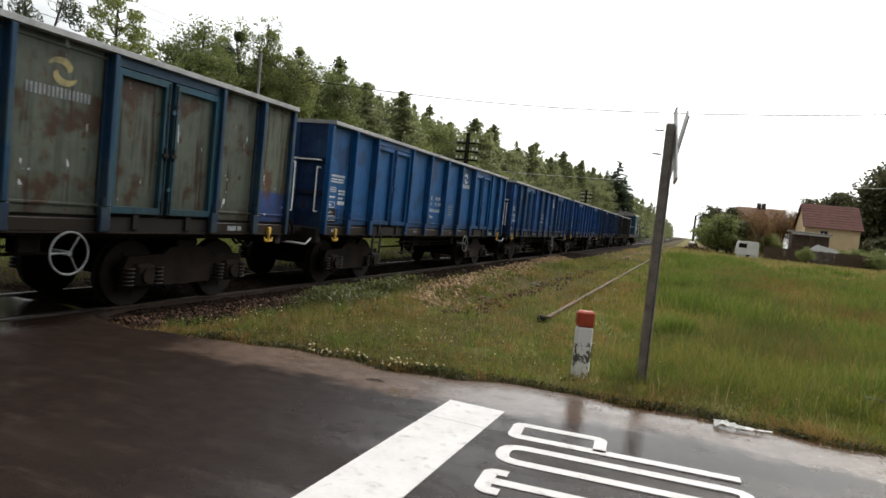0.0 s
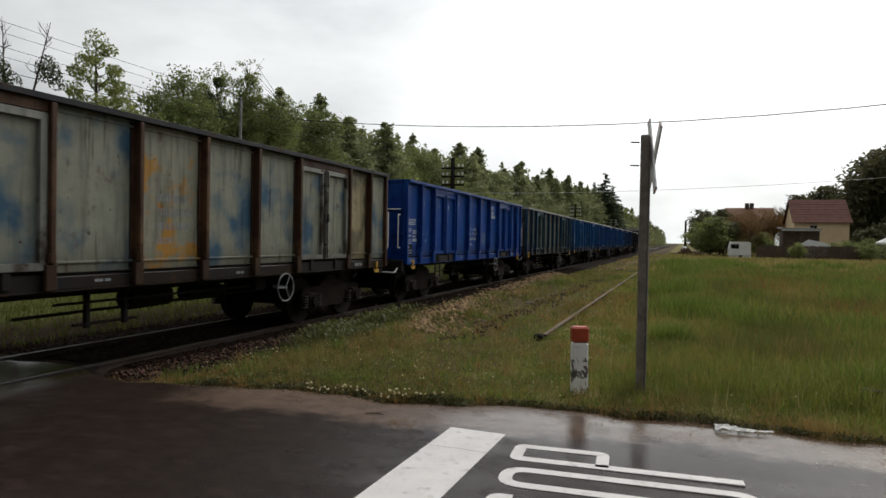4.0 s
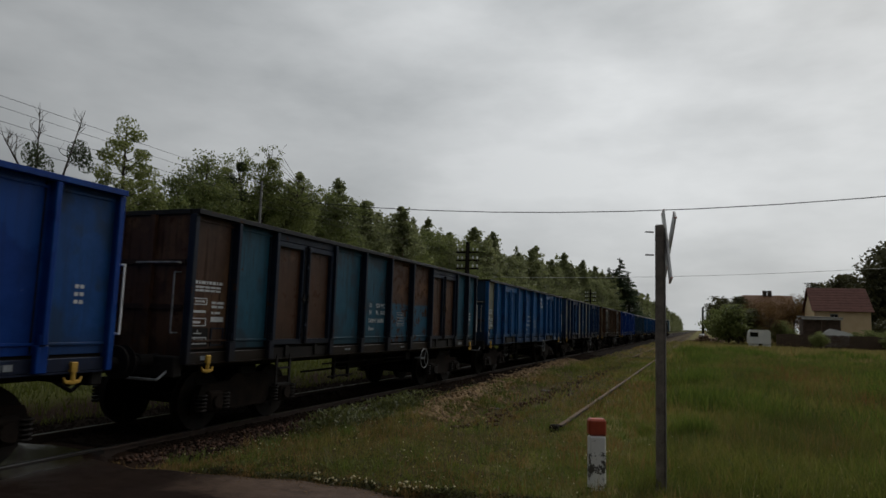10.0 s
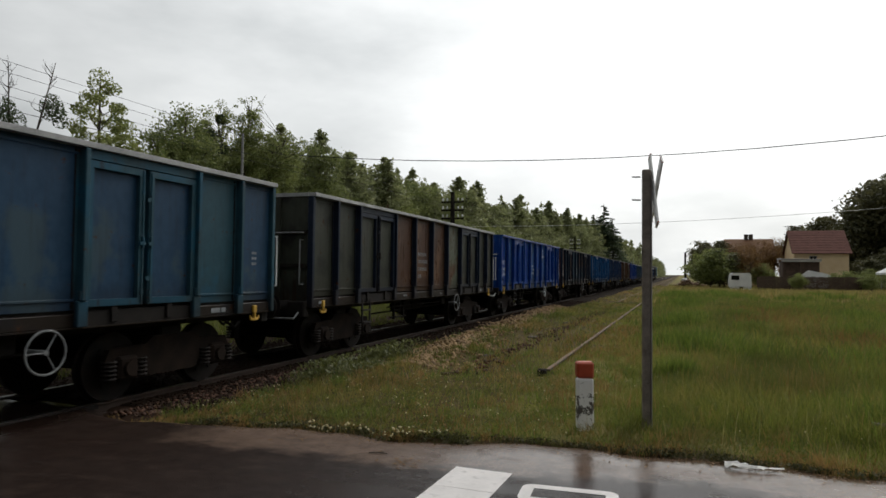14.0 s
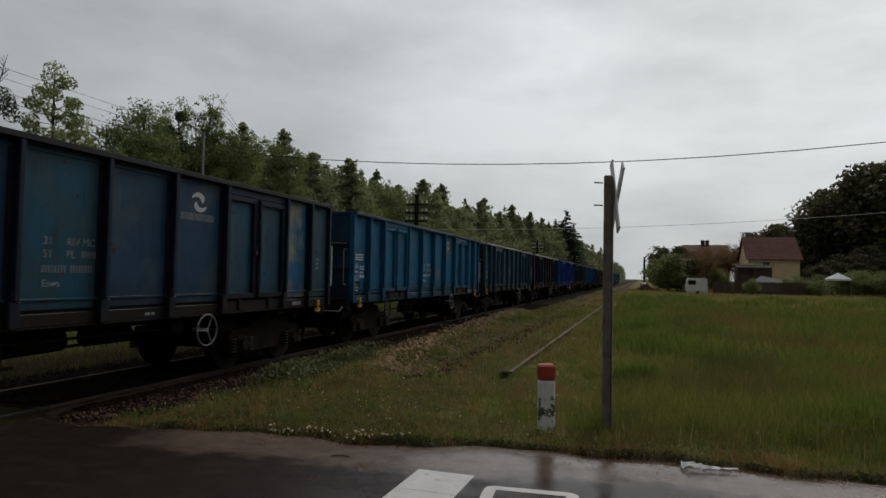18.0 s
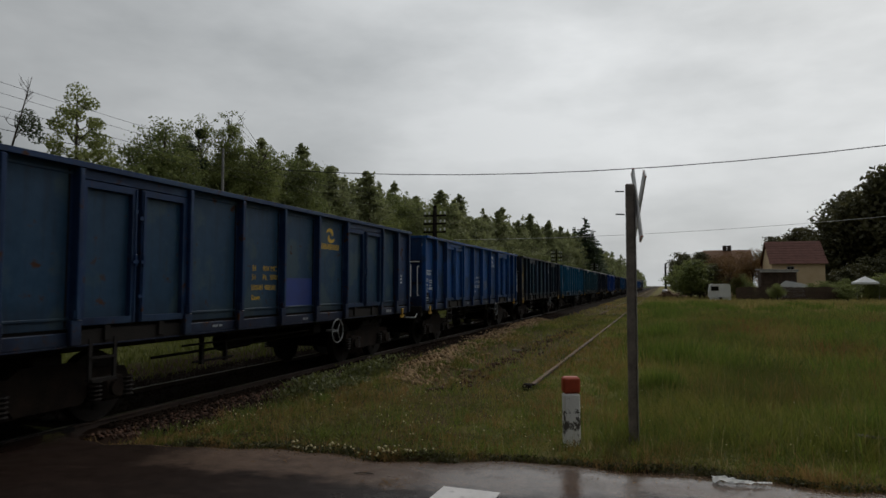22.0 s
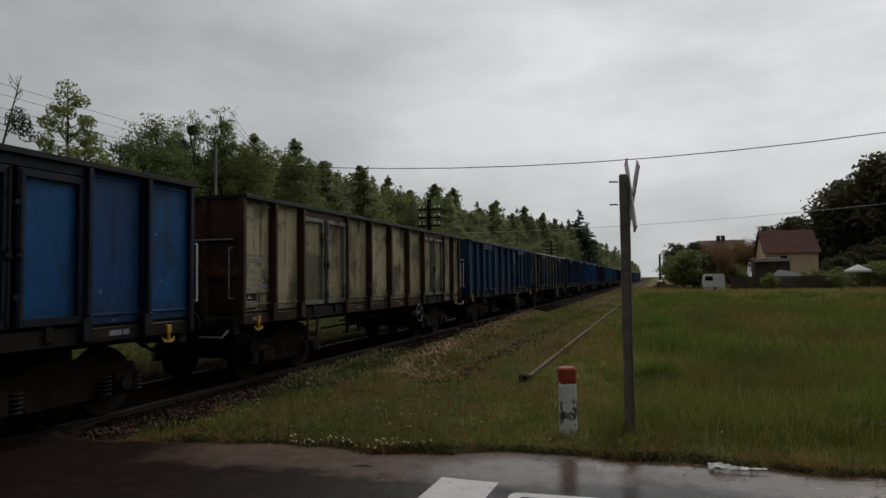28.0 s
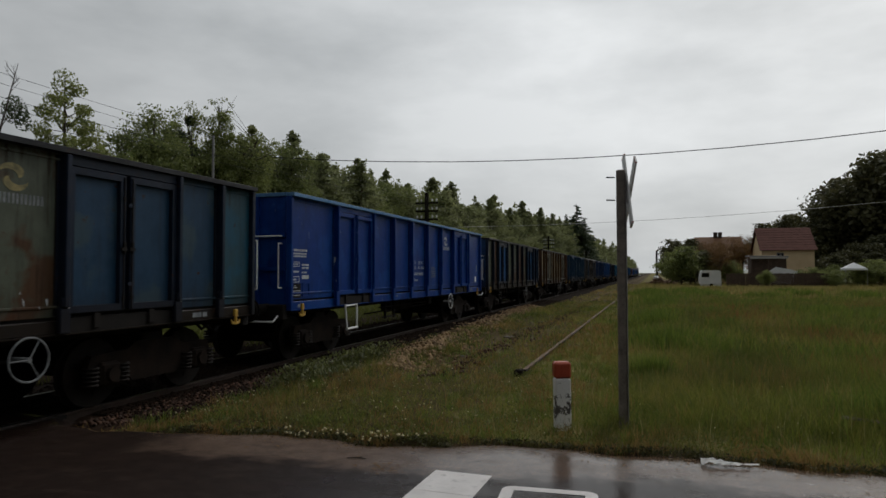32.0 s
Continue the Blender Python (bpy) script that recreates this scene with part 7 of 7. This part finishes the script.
# ---- houses and gardens ----
def house(name, x0, x1, y0, y1, eave, ridge, wall_m, roof_m, label, chimneys=(), windows=()):
    h = thing(name, pose((x0 + x1) / 2, y0, 0), label, "house")
    w, d = (x1 - x0) / 2, y1 - y0
    bm = bmesh.new()
    v = [bm.verts.new(p) for p in ((-w, 0, -0.2), (w, 0, -0.2), (w, d, -0.2), (-w, d, -0.2), (-w, 0, eave), (w, 0, eave), (w, d, eave), (-w, d, eave), (-w, d / 2, ridge - 0.1), (w, d / 2, ridge - 0.1))]
    for f in ((0, 1, 5, 4), (2, 3, 7, 6), (1, 2, 6, 9, 5), (3, 0, 4, 8, 7)):
        bm.faces.new([v[i] for i in f])
    wall = part("wall", bm, wall_m, h)
    for s in (0, 1):
        bm = bmesh.new()
        ya, yb = (-0.45, d / 2) if s == 0 else (d + 0.45, d / 2)
        slope = (ridge - eave) / (d / 2)
        za = eave - 0.45 * slope
        rows = 9
        for i in range(rows):
            f0, f1 = i / rows, (i + 1) / rows
            p = [(-w - 0.3, ya + (yb - ya) * f0, za + (ridge - za) * f0 + 0.065), (w + 0.3, ya + (yb - ya) * f0, za + (ridge - za) * f0 + 0.065), (w + 0.3, ya + (yb - ya) * f1, za + (ridge - za) * f1 + 0.04), (-w - 0.3, ya + (yb - ya) * f1, za + (ridge - za) * f1 + 0.04)]
            q = [(a, b, c - 0.08) for a, b, c in p]
            tv = [bm.verts.new(c) for c in p]
            bv = [bm.verts.new(c) for c in q]
            bm.faces.new(tv)
            for k in range(4):
                bm.faces.new((tv[k], bv[k], bv[(k + 1) % 4], tv[(k + 1) % 4]))
            if i:
                bm.faces.new((last[3], last[2], tv[1], tv[0]))
            last = tv
        part("roof", bm, roof_m, h)
    for cx in chimneys:
        bm = bmesh.new()
        box(bm, cx - 0.28, d / 2 - 0.28, ridge - 0.5, cx + 0.28, d / 2 + 0.28, ridge + 0.75, 0.02)
        part("chimney", bm, M["bark"], h)
    for cx, cz, ww, hh in windows:
        bm = bmesh.new()
        outline = (cx - ww / 2, cx + ww / 2, cz - hh / 2, cz + hh / 2)
        for a in ((outline[0] - 0.08, outline[2] - 0.08, outline[1] + 0.08, outline[2]), (outline[0] - 0.08, outline[3], outline[1] + 0.08, outline[3] + 0.08), (outline[0] - 0.08, outline[2], outline[0], outline[3]), (outline[1], outline[2], outline[1] + 0.08, outline[3]), (cx - 0.04, outline[2], cx + 0.04, outline[3])):
            box(bm, a[0], -0.05, a[1], a[2], 0.03, a[3])
        win = part("window", bm, M["sheet"], h)
        bm = bmesh.new()
        box(bm, outline[0], -0.02, outline[2], outline[1], 0.02, outline[3])
        part("pane", bm, M["dark_glass"], win)
    return h


house("house", 13.8, 20.0, 95, 103, 4.9, 7.75, M["stucco"], M["roof_tile"], "pale yellow rendered house with a brown tiled roof", windows=((-0.9, 3.85, 0.7, 0.7),))
house("house", 6.6, 12.8, 106, 113, 4.6, 7.2, M["stucco"], M["roof_orange"], "house with an orange tiled roof behind bushes", chimneys=(-0.3, 0.35))
shed = thing("shed", pose(13.8, 90, 0), "low dark shed with a grey sheet roof", "shed")
bm = bmesh.new()
box(bm, -1.95, 0.3, -0.1, 1.95, 3.0, 3.50)
part("wall", bm, M["plank"], shed)
bm = bmesh.new()
vs = box(bm, -2.2, -0.5, 3.64, 2.2, 3.4, 3.78)
for v in vs:
    v.co.z += -0.015 * v.co.x + 0.03 * v.co.y
part("roof", bm, M["sheet"], shed)
bm = bmesh.new()
box(bm, -2.15, -0.46, 3.42, 2.15, -0.40, 3.72)
part("fascia", bm, M["fascia"], shed, "pale grey fascia board")
for x in (-1.9, 0.0, 1.9):
    bm = bmesh.new()
    box(bm, x - 0.06, -0.38, -0.1, x + 0.06, -0.26, 3.70)
    part("post", bm, M["plank"], shed)

car = thing("caravan", pose(6.2, 79, 0), "small white touring caravan parked at the meadow's edge", "caravan")
bm = bmesh.new()
prof = [(-1.12, 0.42), (-1.16, 1.1), (-1.02, 1.78), (-0.85, 1.95), (0.9, 1.95), (1.08, 1.8), (1.12, 0.42)]
a = [bm.verts.new((p, 0, z)) for p, z in prof]
b = [bm.verts.new((p, 2.0, z)) for p, z in prof]
bm.faces.new(a), bm.faces.new(b[::-1])
for i in range(len(prof)):
    j = (i + 1) % len(prof)
    bm.faces.new((a[i], b[i], b[j], a[j]))
part("body", bm, M["canvas"], car)
bm = bmesh.new()
box(bm, -0.92, -0.02, 1.18, -0.12, 0.02, 1.66, 0.008)
part("window", bm, M["dark_glass"], car)
bm = bmesh.new()
box(bm, -1.1, 0.05, 0.05, 1.1, 0.08, 0.40)
part("skirt", bm, M["canvas"], car, "white skirt board below the body")
for s in (0.25, 1.75):
    bm = bmesh.new()
    rod(bm, (-0.1, s, 0.3), (0.25, s, 0.3), 0.3, seg=16)
    part("wheel", bm, M["grime_and_shade"], car)

fence = thing("fence", pose(0, 81, 0), "dark brown close-boarded garden fence", "fence")
fb = bmesh.new()
box(fb, -0.07, -0.012, -0.1, 0.07, 0.012, 1.6)
board_mesh = mesh_of("board", fb, M["plank"])
for i in range(72):
    o = new("board", board_mesh)
    o.parent, o.location = fence, (8.1 + i * 0.153, random.uniform(-0.01, 0.01), random.uniform(-0.06, 0.05))
bm = bmesh.new()
for z in (0.35, 0.95):
    box(bm, 8.0, 0.02, z, 19.1, 0.07, z + 0.08)
part("rail", bm, M["plank"], fence)

boat = thing("boat_cover", pose(14.4, 85, 0), "pale tarpaulin draped over a stored boat", "tarpaulin")
bm = bmesh.new()
ring_pts = [(-1.7, 1.5), (-0.6, 2.35), (1.0, 2.05), (2.0, 1.7), (2.3, 1.35)]
a = [bm.verts.new((p, 0, z)) for p, z in ring_pts]
b = [bm.verts.new((p, 1.4, z - 0.15)) for p, z in ring_pts]
lo_a = [bm.verts.new((p, -0.1, 0.2)) for p, z in ring_pts]
lo_b = [bm.verts.new((p, 1.5, 0.2)) for p, z in ring_pts]
for i in range(len(ring_pts) - 1):
    bm.faces.new((a[i], b[i], b[i + 1], a[i + 1]))
    bm.faces.new((a[i], a[i + 1], lo_a[i + 1], lo_a[i]))
    bm.faces.new((b[i], lo_b[i], lo_b[i + 1], b[i + 1]))
part("cover", bm, M["canvas"], boat)
bm = bmesh.new()
box(bm, -1.6, 0.1, -0.1, 2.2, 1.3, 0.5, 0.05)
part("trailer", bm, M["grime_and_shade"], boat)

tent = thing("gazebo", pose(21.3, 82, 0.45) @ Matrix.Diagonal((0.8, 0.8, 0.8, 1)), "white canvas garden gazebo with a peaked roof", "gazebo")
bm = bmesh.new()
tip = bm.verts.new((0, 1.3, 2.95))
cs = [bm.verts.new(p) for p in ((-1.35, 0, 2.1), (1.35, 0, 2.1), (1.35, 2.6, 2.1), (-1.35, 2.6, 2.1))]
ds = [bm.verts.new((v.co.x, v.co.y, 1.85)) for v in cs]
for i in range(4):
    bm.faces.new((cs[i], cs[(i + 1) % 4], tip))
    bm.faces.new((cs[i], ds[i], ds[(i + 1) % 4], cs[(i + 1) % 4]))
part("canopy", bm, M["canvas"], tent)
for x in (-1.3, 1.3):
    for y in (0.05, 2.55):
        bm = bmesh.new()
        rod(bm, (x, y, -0.65), (x, y, 2.1), 0.03, seg=6)
        part("leg", bm, M["sheet"], tent)

n = 900
x, y = np.clip(rng.normal(1.1, 0.95, n), -0.8, 3.2), rng.normal(95, 0.8, n)
z = np.clip(1.30 - np.abs(x - 1.1) * 0.42, 0.05, 2) * (0.75 + 0.25 * np.sin(3 * x)) * rng.uniform(0, 1, n)
tagged(stones("rubble_pile", x, y, z, rng.uniform(0.08, 0.26, n), M["rubble_dark"]), "heap of broken timber and rubble by the line", "rubble pile", kind="stuff")
bm = bmesh.new()
bmesh.ops.create_icosphere(bm, subdivisions=2, radius=0.5)
for v in bm.verts:
    v.co *= 0.8 + 0.3 * noise.noise(v.co * 3)
    v.co.z *= 0.6
sack = part("plastic_sheet", bm, M["canvas"])
sack.location = (0.5, 94.2, 1.0)
tagged(sack, "white plastic sheet thrown on the rubble heap", "plastic sheet")


# ---- sleepers ----
bm = bmesh.new()
box(bm, -1.3, -0.13, -0.16, 1.3, 0.13, -0.02, 0.015)
sleeper_mesh = mesh_of("sleeper", bm, M["sleeper"])
for i in range(150):
    o = new("sleeper", sleeper_mesh)
    o.parent, o.location = track, (TRACK_X, 7.8 + i * 0.62, RAIL_Z - 0.13 + random.uniform(-0.01, 0.0))
for i in range(24):
    o = new("sleeper", sleeper_mesh)
    o.parent, o.location = siding, (-2.8, 14.2 + i * 1.5, -0.10 + random.uniform(-0.03, 0.0))


# ---- motion of the train ----
# seconds and the place of the coupling in front of the sixth wagon, along the line
RUN = [(0, 10.67), (2, 26.94), (4, 43.26), (5, 51.42), (6, 59.54), (7, 67.50), (8, 75.39), (9, 83.26), (10, 91.14), (12, 107.02), (16, 138.57), (20, 170.37), (24, 202.02), (28, 233.67), (32, 265.12)]


def run_at(t):
    return float(np.interp(t, [r[0] for r in RUN], [r[1] for r in RUN]))


def motions():
    for w, offset in CONSIST:
        walk(w, [(t, pose(TRACK_X, s - offset, RAIL_Z + 0.10)) for t, s in RUN])
    turns = []
    for i in range(32 * 15 + 1):
        t = i / 15
        turns.append((t, Matrix.Rotation(-run_at(t) / 0.46, 4, "X")))
    first = WHEELS[0]
    walk(first, turns)
    keys = first.animation_data
    for w in WHEELS[1:]:
        w.rotation_mode = "QUATERNION"
        w.animation_data_create()
        w.animation_data.action = keys.action
        w.animation_data.action_slot = keys.action_slot


motions()
